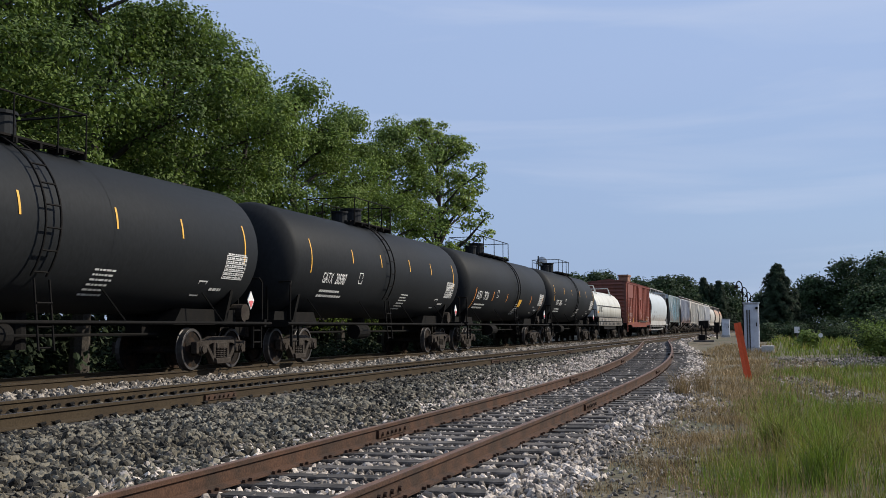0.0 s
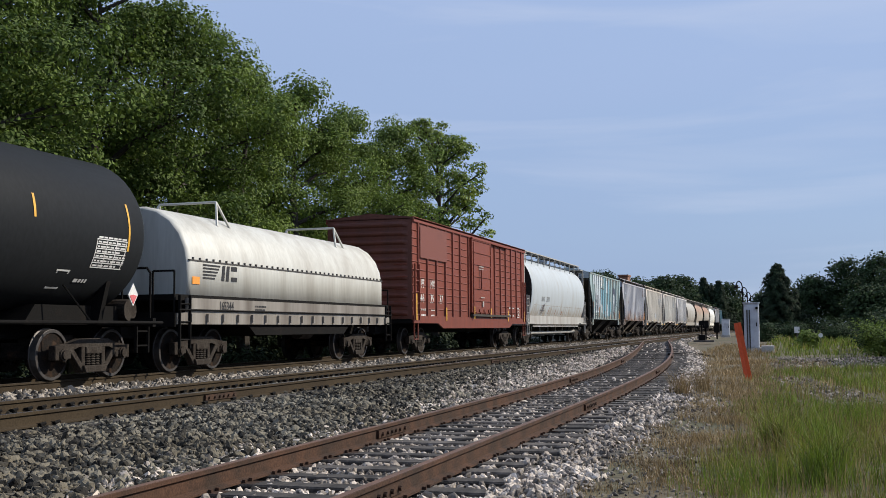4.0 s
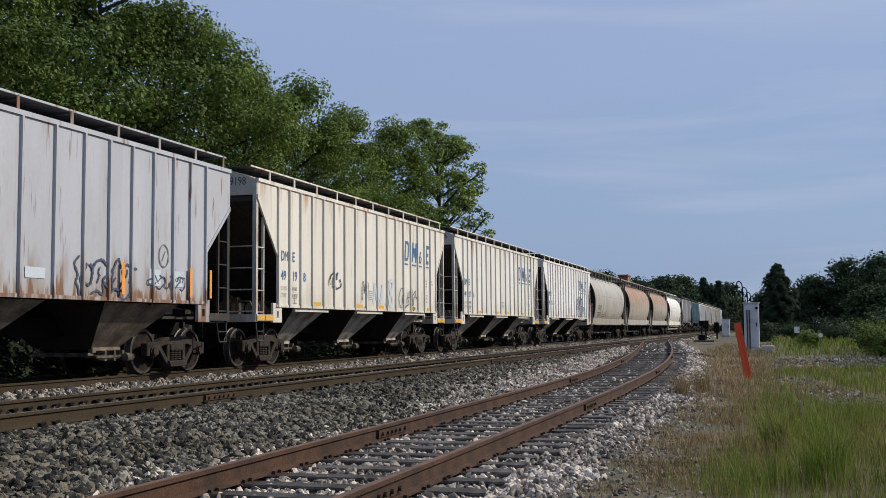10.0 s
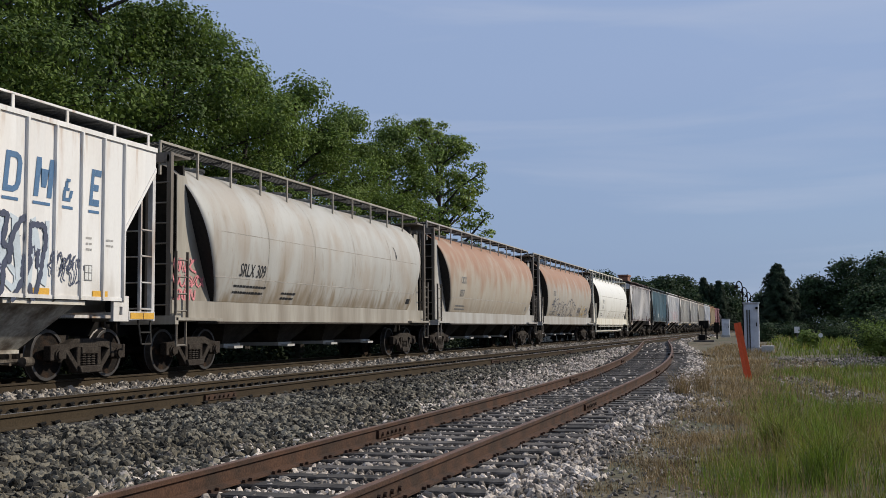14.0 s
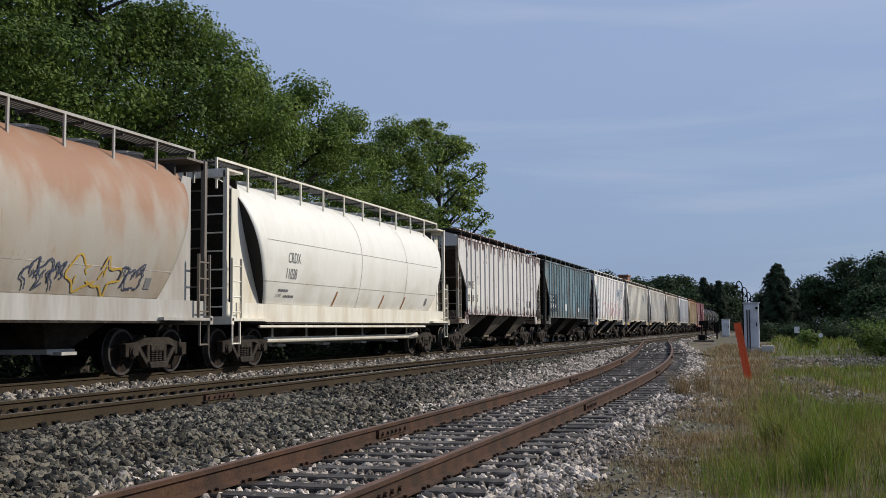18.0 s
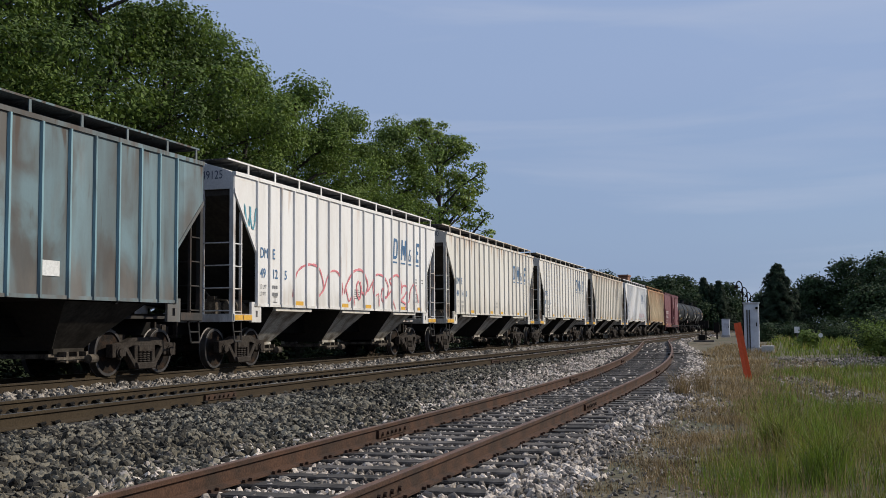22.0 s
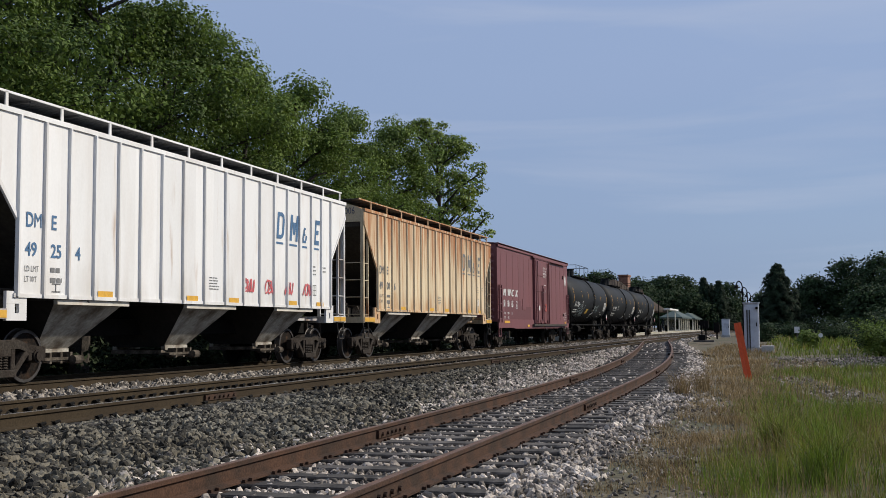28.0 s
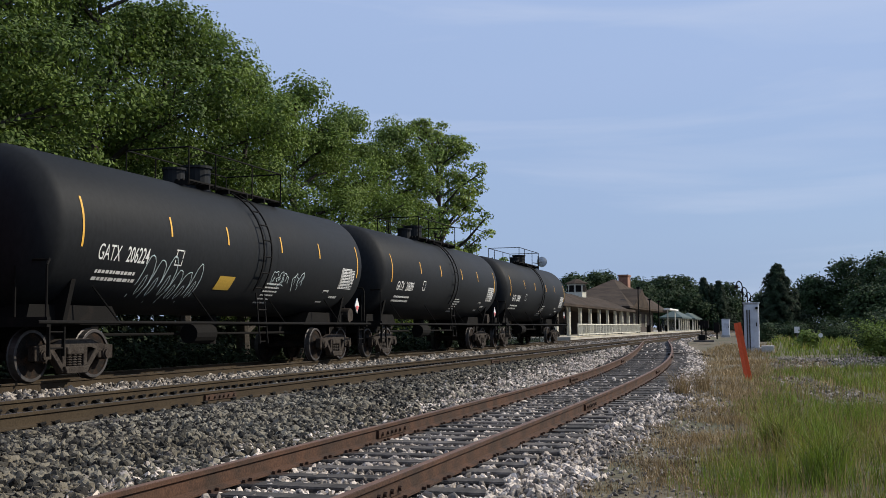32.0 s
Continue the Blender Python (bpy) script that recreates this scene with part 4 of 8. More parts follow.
def round_half(z):
    if z <= ROUND[0][1]:
        return 1.32
    for (a, z0), (b, z1) in zip(ROUND[:-1], ROUND[1:]):
        if z <= z1:
            return a + (b - a) * (z - z0) / (z1 - z0)
    return ROUND[-1][0]


def fine_section():
    """The half outline, smoothed by cubic steps."""
    out = []
    pts = [Vector(p) for p in ROUND]
    for k in range(len(pts) - 1):
        p0, p1, p2, p3 = pts[max(0, k - 1)], pts[k], pts[k + 1], pts[min(len(pts) - 1, k + 2)]
        for j in range(3):
            t = j / 3
            out.append(0.5 * ((2 * p1) + (p2 - p0) * t + (2 * p0 - 5 * p1 + 4 * p2 - p3) * t * t + (3 * p1 - p0 - 3 * p2 + p3) * t ** 3))
    out.append(pts[-1])
    return [(p.x, p.y) for p in out]


SECTION = fine_section()


def round_hopper(label, x0, x1, paint, trim, bay_paint, skirt=True, top=0.0, low_rail=False, gear=None, seams=(), lean=(0.62, 1.25)):
    gear = gear or trim
    car, L = new_car("covered_hopper", label, "hopper car", x0, x1)
    h = L / 2
    ring = [(-y, z) for y, z in SECTION] + [(y, z) for y, z in SECTION[::-1]]
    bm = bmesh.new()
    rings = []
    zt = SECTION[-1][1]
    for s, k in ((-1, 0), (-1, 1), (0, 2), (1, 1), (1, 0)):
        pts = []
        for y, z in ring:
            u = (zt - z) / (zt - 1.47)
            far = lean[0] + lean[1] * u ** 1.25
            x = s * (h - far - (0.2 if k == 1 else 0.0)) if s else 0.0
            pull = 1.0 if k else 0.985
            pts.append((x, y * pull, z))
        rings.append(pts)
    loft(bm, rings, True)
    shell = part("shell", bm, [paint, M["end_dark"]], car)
    # faces across the car get a near-black that stands in for their shade
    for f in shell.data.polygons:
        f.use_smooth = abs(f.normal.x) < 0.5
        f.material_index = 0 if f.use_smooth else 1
    # welded seams round and along the shell
    for x in seams:
        bm = bmesh.new()
        for (y0, z0), (y1, z1) in zip(SECTION[:-1], SECTION[1:]):
            v = [bm.verts.new(p) for p in ((x - 0.012, -y0 - 0.005, z0), (x + 0.012, -y0 - 0.005, z0), (x + 0.012, -y1 - 0.005, z1), (x - 0.012, -y1 - 0.005, z1))]
            bm.faces.new(v)
        part("seam", bm, M["seam"], car)
    for z in (2.05, 3.05) if seams else (2.05,):
        bm = bmesh.new()
        w = round_half(z)
        box(bm, -h + 1.6, h - 1.6, -w - 0.006, -w + 0.01, z - 0.01, z + 0.01)
        part("seam", bm, M["seam"], car)
    for s in (-1, 1):
        y = s * 1.34
        bm = bmesh.new()
        box(bm, -h + 0.05, h - 0.05, y - 0.02, y + 0.02, 1.06, 1.50)
        part("side_sill", bm, trim, car)
        bm = bmesh.new()
        box(bm, -h + 1.0, h - 1.0, y - 0.08, y + 0.06, 1.02, 1.065)
        part("sill_flange", bm, M["truck"], car)
        for e in (-1, 1) if lean[1] else ():
            bm = bmesh.new()
            prism(bm, [(e * (h - 0.45), 1.45), (e * (h - 2.1), 1.45), (e * (h - 1.3), 2.9), (e * (h - 0.8), 4.15), (e * (h - 0.45), 4.15)], y * 0.9 - 0.012, y * 0.9 + 0.012)
            part("end_side_plate", bm, trim, car)
        bm = bmesh.new()
        for k in range(12):
            x = -h + 0.05 + (L - 0.1) * k / 11
            box(bm, x - 0.025, x + 0.025, s * 1.05 - 0.02, s * 1.05 + 0.02, 4.1, 4.82 + top)
        box(bm, -h + 0.03, h - 0.03, s * 1.05 - 0.022, s * 1.05 + 0.022, 4.77 + top, 4.82 + top)
        part("roof_railing", bm, trim, car)
        bm = bmesh.new()
        for y2 in (0.6, 0.7, 0.8, 0.9, 1.0):
            box(bm, -h, h, s * y2 - 0.03, s * y2 + 0.03, 4.745, 4.775)
        for k in range(14):
            x = -h + 0.2 + (L - 0.4) * k / 13
            box(bm, x - 0.02, x + 0.02, min(s * 0.5, s * 1.03), max(s * 0.5, s * 1.03), 4.70, 4.745)
        part("running_board", bm, M["walk_grey"], car, "grey grated running board")
    for k in range(10):
        x = -h + 1.2 + (L - 2.4) * k / 9

        def lid(bm):
            rod(bm, (0, 0, 4.42), (0, 0, 4.56), 0.42, 16)
            rod(bm, (0, 0, 4.56), (0, 0, 4.62), 0.46, 16)
        shared("hatch", ("lid", trim.name), lid, trim, car, at=pose(x, 0, 0))
    for s in (-1, 1):
        for y in (-1.3, 1.3):
            bm = bmesh.new()
            box(bm, s * (h - 0.04) - 0.05, s * (h - 0.04) + 0.05, y - 0.05, y + 0.05, 1.0, 4.55)
            part("corner_post", bm, gear, car)
        bm = bmesh.new()
        box(bm, s * (h - 0.04) - 0.05, s * (h - 0.04) + 0.05, -1.3, 1.3, 4.35, 4.5)
        box(bm, min(s * h, s * (h - 0.8)), max(s * h, s * (h - 0.8)), -1.32, 1.32, 4.50, 4.55)
        part("end_header", bm, gear, car)
        bm = bmesh.new()
        prism(bm, [(s * (h - 0.85), 4.4), (s * (h - 0.95), 3.4), (s * (h - 2.2), 1.5), (s * (h - 2.25), 1.5), (s * (h - 1.02), 3.4), (s * (h - 0.92), 4.4)], -1.1, 1.1)
        # end sheet coloured near-black for the shade between the cars
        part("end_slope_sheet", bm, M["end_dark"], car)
        bm = bmesh.new()
        box(bm, s * (h - 0.02) - 0.06, s * (h - 0.02) + 0.06, -1.5, 1.5, 1.0, 1.18)
        box(bm, min(s * h, s * (h - 1.9)), max(s * h, s * (h - 1.9)), -1.5, 1.5, 1.08, 1.14)
        part("end_platform", bm, trim, car)
        for y in (-1.45, 1.45):
            bm = bmesh.new()
            ladder(bm, s * (h - 0.05), s * (h - 0.5), y, 1.1, 2.5, 4)
            rod(bm, (s * (h - 0.08), y, 0.57), (s * (h - 0.44), y, 0.57), 0.02, 5)
            for x in (s * (h - 0.08), s * (h - 0.44)):
                box(bm, x - 0.015, x + 0.015, y - 0.02, y + 0.02, 0.55, 1.1)
            part("side_ladder", bm, gear, car)
        bm = bmesh.new()
        for k in range(7):
            rod(bm, (s * (h + 0.01), -1.3, 1.4 + 0.42 * k), (s * (h + 0.01), -0.8, 1.4 + 0.42 * k), 0.018, 5)
        box(bm, s * (h + 0.01) - 0.02, s * (h + 0.01) + 0.02, -0.83, -0.77, 1.2, 4.4)
        part("end_ladder", bm, gear, car)
        coupler(car, s * (h + 0.32), s, trim)
        put_truck(car, s * (h - 1.45))
    bm = bmesh.new()
    rod(bm, (-h + 0.6, 0.4, 1.4), (-h + 1.1, 0.4, 1.4), 0.22, 12)
    box(bm, -h + 0.5, -h + 0.8, -0.7, -0.35, 1.15, 1.6)
    part("brake_cylinder", bm, M["steel_dark"], car)
    bm = bmesh.new()
    box(bm, -h - 0.3, h + 0.3, -0.2, 0.2, 0.78, 1.1)
    part("center_sill", bm, M["steel_dark"], car)
    n = 4
    b0, b1 = -h + 2.5, h - 2.5
    pitch = (b1 - b0) / n
    for k in range(n):
        c = b0 + pitch * (k + 0.5)

        def bay(bm, w=pitch):
            t = [(-w / 2, -1.3, 1.47), (w / 2, -1.3, 1.47), (w / 2, 1.3, 1.47), (-w / 2, 1.3, 1.47)]
            b = [(-0.36, -0.55, 0.55), (0.36, -0.55, 0.55), (0.36, 0.55, 0.55), (-0.36, 0.55, 0.55)]
            loft(bm, [b, t], True)
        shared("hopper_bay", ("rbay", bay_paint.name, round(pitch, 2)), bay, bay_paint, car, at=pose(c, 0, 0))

        def gate(bm):
            box(bm, -0.4, 0.4, -0.62, 0.62, 0.46, 0.55)
            box(bm, -0.22, 0.22, -0.8, -0.55, 0.44, 0.5)
        shared("outlet_gate", "rgate", gate, trim, car, at=pose(c, 0, 0))
    if low_rail:
        bm = bmesh.new()
        rod(bm, (-h + 2.6, -1.0, 0.62), (h - 3.2, -1.0, 0.62), 0.075, 10)
        rod(bm, (h - 3.2, -1.0, 0.62), (h - 2.9, -1.2, 0.66), 0.1, 10)
        for k in range(6):
            x = -h + 3.0 + (L - 6.4) * k / 5
            box(bm, x - 0.02, x + 0.02, -1.02, -0.98, 0.6, 1.05)
        part("discharge_pipe", bm, trim, car, "white outlet pipe along the underside")
        bm = bmesh.new()
        rod(bm, (-h + 1.5, -1.4, 0.95), (h - 2.6, -1.4, 0.95), 0.035, 7)
        part("sill_pipe", bm, trim, car)
    return car, h
# ---- tank cars ----
TANK_R, TANK_Z = 1.5, 2.72


def tank_half(z):
    d = TANK_R ** 2 - (z - TANK_Z) ** 2
    return math.sqrt(max(d, 0.05))


def tank_car(label, x0, x1, paint, stripes, ladder_at=0.45, manway_at=-2.2, stripe_mat=None, deck=(-1.7, 2.9), stripe_z=TANK_Z):
    """x0 and x1: the ends of the tank's straight shell."""
    car, L = new_car("tank_car", label, "tank car", x0, x1)
    h = L / 2
    n = 48
    bm = bmesh.new()
    rings = []
    for x, r in [(-h - 0.62, 0.05), (-h - 0.60, 0.4), (-h - 0.52, 0.8), (-h - 0.36, 1.18), (-h - 0.16, 1.42), (-h, TANK_R), (-h * 0.33, TANK_R), (h * 0.33, TANK_R),
                 (h, TANK_R), (h + 0.16, 1.42), (h + 0.36, 1.18), (h + 0.52, 0.8), (h + 0.60, 0.4), (h + 0.62, 0.05)]:
        rings.append([(x, r * math.cos(k * math.tau / n), TANK_Z + r * math.sin(k * math.tau / n)) for k in range(n)])
    loft(bm, rings)
    part("tank", bm, paint, car, smooth=True)
    for x in (h * 0.2,):
        bm = bmesh.new()
        for k in range(n):
            a, b = k * math.tau / n, (k + 1) * math.tau / n
            v = [bm.verts.new((x + d, (TANK_R + 0.004) * math.cos(t), TANK_Z + (TANK_R + 0.004) * math.sin(t))) for d, t in ((-0.012, a), (0.012, a), (0.012, b), (-0.012, b))]
            bm.faces.new(v)
        part("weld_seam", bm, paint, car)
    # manway, valve housing, platform with rails
    mx = manway_at
    bm = bmesh.new()
    rod(bm, (mx, 0, 4.15), (mx, 0, 4.72), 0.33, 18)
    rod(bm, (mx, 0, 4.72), (mx, 0, 4.78), 0.37, 18)
    part("valve_housing", bm, paint, car)
    bm = bmesh.new()
    rod(bm, (mx - 1.0, 0, 4.15), (mx - 1.0, 0, 4.55), 0.25, 16)
    rod(bm, (mx - 1.0, 0, 4.55), (mx - 1.0, 0, 4.6), 0.28, 16)
    part("manway", bm, paint, car)
    bm = bmesh.new()
    for s in (-1, 1):
        for y in (0.5, 0.62, 0.74):
            box(bm, deck[0], deck[1], s * y - 0.04, s * y + 0.04, 4.20, 4.24)
        for k in range(6):
            x = deck[0] + (deck[1] - deck[0]) * k / 5
            box(bm, x - 0.03, x + 0.03, min(s * 0.45, s * 0.8), max(s * 0.45, s * 0.8), 4.10, 4.2)
    part("top_platform", bm, M["steel_dark"], car)
    bm = bmesh.new()
    for s in (-1, 1):
        for x in (deck[0], deck[0] * 0.3, deck[1] * 0.45, deck[1]):
            post = bmesh.new()
            rod(post, (x, s * 0.8, 4.1), (x, s * 0.8, 4.95), 0.017, 6)
            part("railing_post", post, M["steel_dark"], car)
        rod(bm, (deck[0], s * 0.8, 4.95), (deck[1], s * 0.8, 4.95), 0.017, 6)
    for x in (deck[0], deck[1]):
        rod(bm, (x, -0.8, 4.95), (x, 0.8, 4.95), 0.017, 6)
    part("platform_railing", bm, M["steel_dark"], car)
    # curved side ladder
    bm = bmesh.new()
    lx = ladder_at
    for dx in (-0.2, 0.2):
        pts = [(lx + dx, -(TANK_R + 0.1) * math.cos(a), TANK_Z + (TANK_R + 0.1) * math.sin(a)) for a in [radians(70 - 7 * k) for k in range(16)]]
        tube(bm, pts, 0.022, 5)
        rod(bm, (lx + dx, -1.38, 1.75), (lx + dx, -1.5, 0.55), 0.022, 5)
    for k in range(0, 15):
        a = radians(66 - 7 * k)
        y, z = -(TANK_R + 0.1) * math.cos(a), TANK_Z + (TANK_R + 0.1) * math.sin(a)
        if k % 2 == 0:
            rod(bm, (lx - 0.2, y, z), (lx + 0.2, y, z), 0.018, 5)
    for z in (0.6, 0.95, 1.35):
        rod(bm, (lx - 0.2, -1.45, z), (lx + 0.2, -1.45, z), 0.018, 5)
    part("ladder", bm, M["steel_dark"], car)
    # running rails along the side, saddles, stub sills, end platforms
    for s in (-1, 1):
        bm = bmesh.new()
        rod(bm, (-h - 0.7, s * 1.5, 1.03), (h + 0.7, s * 1.5, 1.03), 0.032, 7)
        part("side_rail", bm, M["steel_dark"], car, "dark pipe rail along the side")
        for k in range(4):
            x = -h + 1.6 + (L - 3.2) * k / 3
            bm = bmesh.new()
            rod(bm, (x, s * 1.5, 1.03), (x - 0.35, s * 1.15, 1.7), 0.017, 5)
            part("rail_bracket", bm, M["steel_dark"], car)
        bm = bmesh.new()
        e = s * (h + 0.42)
        box(bm, min(e, e - s * 0.9), max(e, e - s * 0.9), -1.45, 1.45, 0.98, 1.05)
        box(bm, e - 0.05, e + 0.05, -1.5, 1.5, 0.95, 1.12)
        part("end_platform", bm, M["steel_dark"], car)
        for y in (-1.42, 1.42):
            bm = bmesh.new()
            tube(bm, [(e - s * 0.03, y, 1.05), (e - s * 0.03, y, 2.0), (e - s * 0.12, y * 0.985, 2.1), (e - s * 0.12, y * 0.6, 2.1), (e - s * 0.03, y * 0.55, 2.0), (e - s * 0.03, y * 0.55, 1.05)], 0.024, 6)
            part("end_handrail", bm, M["steel_dark"], car)
            bm = bmesh.new()
            ladder(bm, e - s * 0.1, e - s * 0.5, y, 0.45, 1.0, 2)
            part("step", bm, M["steel_dark"], car)
        bm = bmesh.new()
        prism(bm, [(s * (h - 2.6), 1.0), (s * (h + 0.2), 1.0), (s * (h + 0.1), 1.35), (s * (h - 2.3), 1.35)], -0.85, 0.85)
        box(bm, min(s * (h + 1.0), s * (h - 2.8)), max(s * (h + 1.0), s * (h - 2.8)), -0.2, 0.2, 0.75, 1.05)
        part("stub_sill", bm, M["steel_dark"], car)
        bm = bmesh.new()
        prism(bm, [(-1.0, 1.0), (1.0, 1.0), (1.2, 1.85), (1.12, 1.85), (0.85, 1.5), (-0.85, 1.5), (-1.12, 1.85), (-1.2, 1.85)], s * (h - 0.65) - 0.06, s * (h - 0.65) + 0.06, "x")
        part("saddle", bm, M["steel_dark"], car)
        coupler(car, e + s * 0.1, s, M["steel_dark"])
        put_truck(car, s * (h - 0.9))
    bm = bmesh.new()
    rod(bm, (-1.3, -0.6, 0.8), (-0.4, -0.6, 0.8), 0.22, 14)
    rod(bm, (0.6, 0.0, 0.55), (0.6, 0.0, 1.3), 0.2, 12)
    rod(bm, (-h + 2.4, -0.3, 0.8), (h - 2.4, -0.3, 0.8), 0.03, 6)
    part("bottom_outlet", bm, M["steel_dark"], car)
    bm = bmesh.new()
    rod(bm, (h + 0.35, -1.0, 1.28), (h + 0.35, -0.4, 1.28), 0.22, 14)
    part("air_reservoir", bm, M["truck"], car)
    m = Marks(tank_half, 0.008)
    for x, tall in stripes:
        m.bar(x, stripe_z + 0.05 if not tall else stripe_z - 0.35, 0.055, 0.40 if not tall else 0.9, 0, 8)
    m.done("reflector", stripe_mat or P["yellow"], car, "upright reflective strip", True)
    return car, h
# ---- box cars and the coil car ----


def corrugated_end(bm, s, h, half, z0, z1, n):
    """One rounded rib, the n-th of eleven, of a pressed end wall."""
    for k in [n]:
        z = z0 + 0.2 + (z1 - z0 - 0.4) * k / 10
        pts = [(z - 0.10, 0), (z - 0.05, 0.07), (z, 0.09), (z + 0.05, 0.07), (z + 0.10, 0)]
        rings = []
        for y, g in ((-half + 0.12, 0.1), (-half + 0.3, 1), (half - 0.3, 1), (half - 0.12, 0.1)):
            rings.append([(s * (h + 0.018 + d * g), y, zz) for zz, d in pts])
        loft(bm, rings, False, False)


def box_car(label, x0, x1, paint, roof, z0, z1, posts, doors, end_paint, shoulder=0.0, steps=2.0):
    car, L = new_car("box_car", label, "box car", x0, x1)
    h = L / 2
    for s in (-1, 1):
        bm = bmesh.new()
        box(bm, -h, h, s * 1.52 - 0.02, s * 1.52 + 0.02, z0 + 0.12, z1)
        part("side_wall", bm, paint, car)
        bm = bmesh.new()
        box(bm, -h, h, s * 1.55 - 0.05, s * 1.55 + 0.05, z1 - 0.12, z1 + 0.05)
        part("top_chord", bm, paint, car)
        bm = bmesh.new()
        out = [(-h + 0.02, z0 + 0.25), (-h + 0.02, z0 - shoulder), (-h + 2.7, z0 - shoulder), (-h + 3.3, z0 - 0.18), (h - 3.3, z0 - 0.18), (h - 2.7, z0 - shoulder), (h - 0.02, z0 - shoulder), (h - 0.02, z0 + 0.25)]
        prism(bm, out, s * 1.56 - 0.03, s * 1.56 + 0.03)
        part("side_sill", bm, paint, car)
        for x in posts:
            def post(bm):
                prism(bm, [(-0.07, 0), (0.07, 0), (0.045, -0.055), (-0.045, -0.055)], z0 + 0.2, z1 - 0.1, "z")
            shared("side_post", ("post", paint.name), post, paint, car, at=pose(x, s * 1.54, 0, 0, 0, 0 if s < 0 else 180))
    bm = bmesh.new()
    prism(bm, [(-1.6, z1 + 0.03), (0, z1 + 0.2), (1.6, z1 + 0.03), (1.6, z1 - 0.03), (-1.6, z1 - 0.03)][::-1], -h - 0.02, h + 0.02, "x")
    for k in range(14):
        x = -h + L * (k + 0.5) / 14
        prism(bm, [(-1.58, z1 + 0.05), (0, z1 + 0.24), (1.58, z1 + 0.05), (1.58, z1 + 0.02), (-1.58, z1 + 0.02)][::-1], x - 0.05, x + 0.05, "x")
    part("roof", bm, roof, car)
    for s in (-1, 1):
        bm = bmesh.new()
        box(bm, s * h - 0.02, s * h + 0.02, -1.52, 1.52, z0 + 0.15, z1)
        wall = part("end_wall", bm, end_paint, car)
        for k in range(11):
            bm = bmesh.new()
            corrugated_end(bm, s, h, 1.52, z0 + 0.15, z1, k)
            part("end_rib", bm, end_paint, wall)
        for y in (-1.56, 1.56):
            bm = bmesh.new()
            ladder(bm, s * (h - 0.08), s * (h - 0.52), y + (-0.04 if y < 0 else 0.04), z0 + 0.1, z0 + steps, 5)
            for x in (s * (h - 0.1), s * (h - 0.5)):
                box(bm, x - 0.02, x + 0.02, y - 0.02, y + 0.02, 0.5, z0 + 0.1)
            rod(bm, (s * (h - 0.1), y, 0.52), (s * (h - 0.5), y, 0.52), 0.022, 5)
            part("side_ladder", bm, paint, car)
        bm = bmesh.new()
        for k in range(5):
            rod(bm, (s * (h + 0.16), -1.4, z0 + 0.3 + 0.42 * k), (s * (h + 0.16), -0.95, z0 + 0.3 + 0.42 * k), 0.018, 5)
        part("end_ladder", bm, paint, car)
        coupler(car, s * (h + 0.32), s, M["steel_dark"])
        put_truck(car, s * (h - 2.1))
    bm = bmesh.new()
    box(bm, -h, h, -1.5, 1.5, z0, z0 + 0.14)
    box(bm, -h - 0.3, h + 0.3, -0.3, 0.3, 0.72, z0)
    part("underframe", bm, M["steel_dark"], car)
    bm = bmesh.new()
    rod(bm, (h + 0.14, 0.6, 2.6), (h + 0.2, 0.6, 2.6), 0.28, 14)
    part("brake_wheel", bm, M["steel_dark"], car)
    return car, h


def plug_door(car, x0, x1, z0, z1, paint, rows, tracks, bars=(0.08, 0.5, -0.5, -0.08)):
    """A sliding plug door with pressed panels, its locking bars and its lower track."""
    bm = bmesh.new()
    box(bm, x0, x1, -1.63, -1.54, z0, z1)
    door = part("door", bm, paint, car, "sliding plug door")
    n = rows
    for k in range(n + 1):
        z = z0 + (z1 - z0) * k / n
        bm = bmesh.new()
        box(bm, x0, x1, -1.66, -1.63, z - 0.02, z + 0.02)
        part("door_rib", bm, paint, door)
    for x in [x0 + b if b > 0 else x1 + b for b in bars]:
        bm = bmesh.new()
        rod(bm, (x, -1.68, z0 - 0.1), (x, -1.68, z1 - 0.1), 0.025, 6)
        part("locking_bar", bm, paint, door)
    bm = bmesh.new()
    rod(bm, (0.5 * (x0 + x1) - 0.25, -1.7, 0.5 * (z0 + z1) - 0.5), (0.5 * (x0 + x1) - 0.25, -1.7, 0.5 * (z0 + z1) + 0.3), 0.03, 6)
    part("door_handle", bm, paint, door)
    bm = bmesh.new()
    box(bm, tracks[0], tracks[1], -1.70, -1.59, z0 - 0.15, z0 - 0.06)
    # lower track takes a dark brown for its shadow, the upper keeps the paint
    part("door_track", bm, M["end_brown"], car)
    bm = bmesh.new()
    box(bm, tracks[0], tracks[1], -1.68, -1.59, z1 + 0.02, z1 + 0.09)
    part("door_track", bm, paint, car)
    # frame round the door, rollers under it
    for x in (x0 - 0.05, x1 + 0.05):
        bm = bmesh.new()
        box(bm, x - 0.05, x + 0.05, -1.66, -1.54, z0, z1)
        part("door_post", bm, paint, car)
    for k in range(4):
        def roller(bm):
            rod(bm, (0, -1.72, 0), (0, -1.64, 0), 0.05, 8)
            box(bm, -0.06, 0.06, -1.67, -1.64, 0.02, 0.16)
        shared("door_roller", ("roller", paint.name), roller, paint, door, at=pose(x0 + (x1 - x0) * (0.12 + 0.25 * k), 0, z0 - 0.02))
    return door


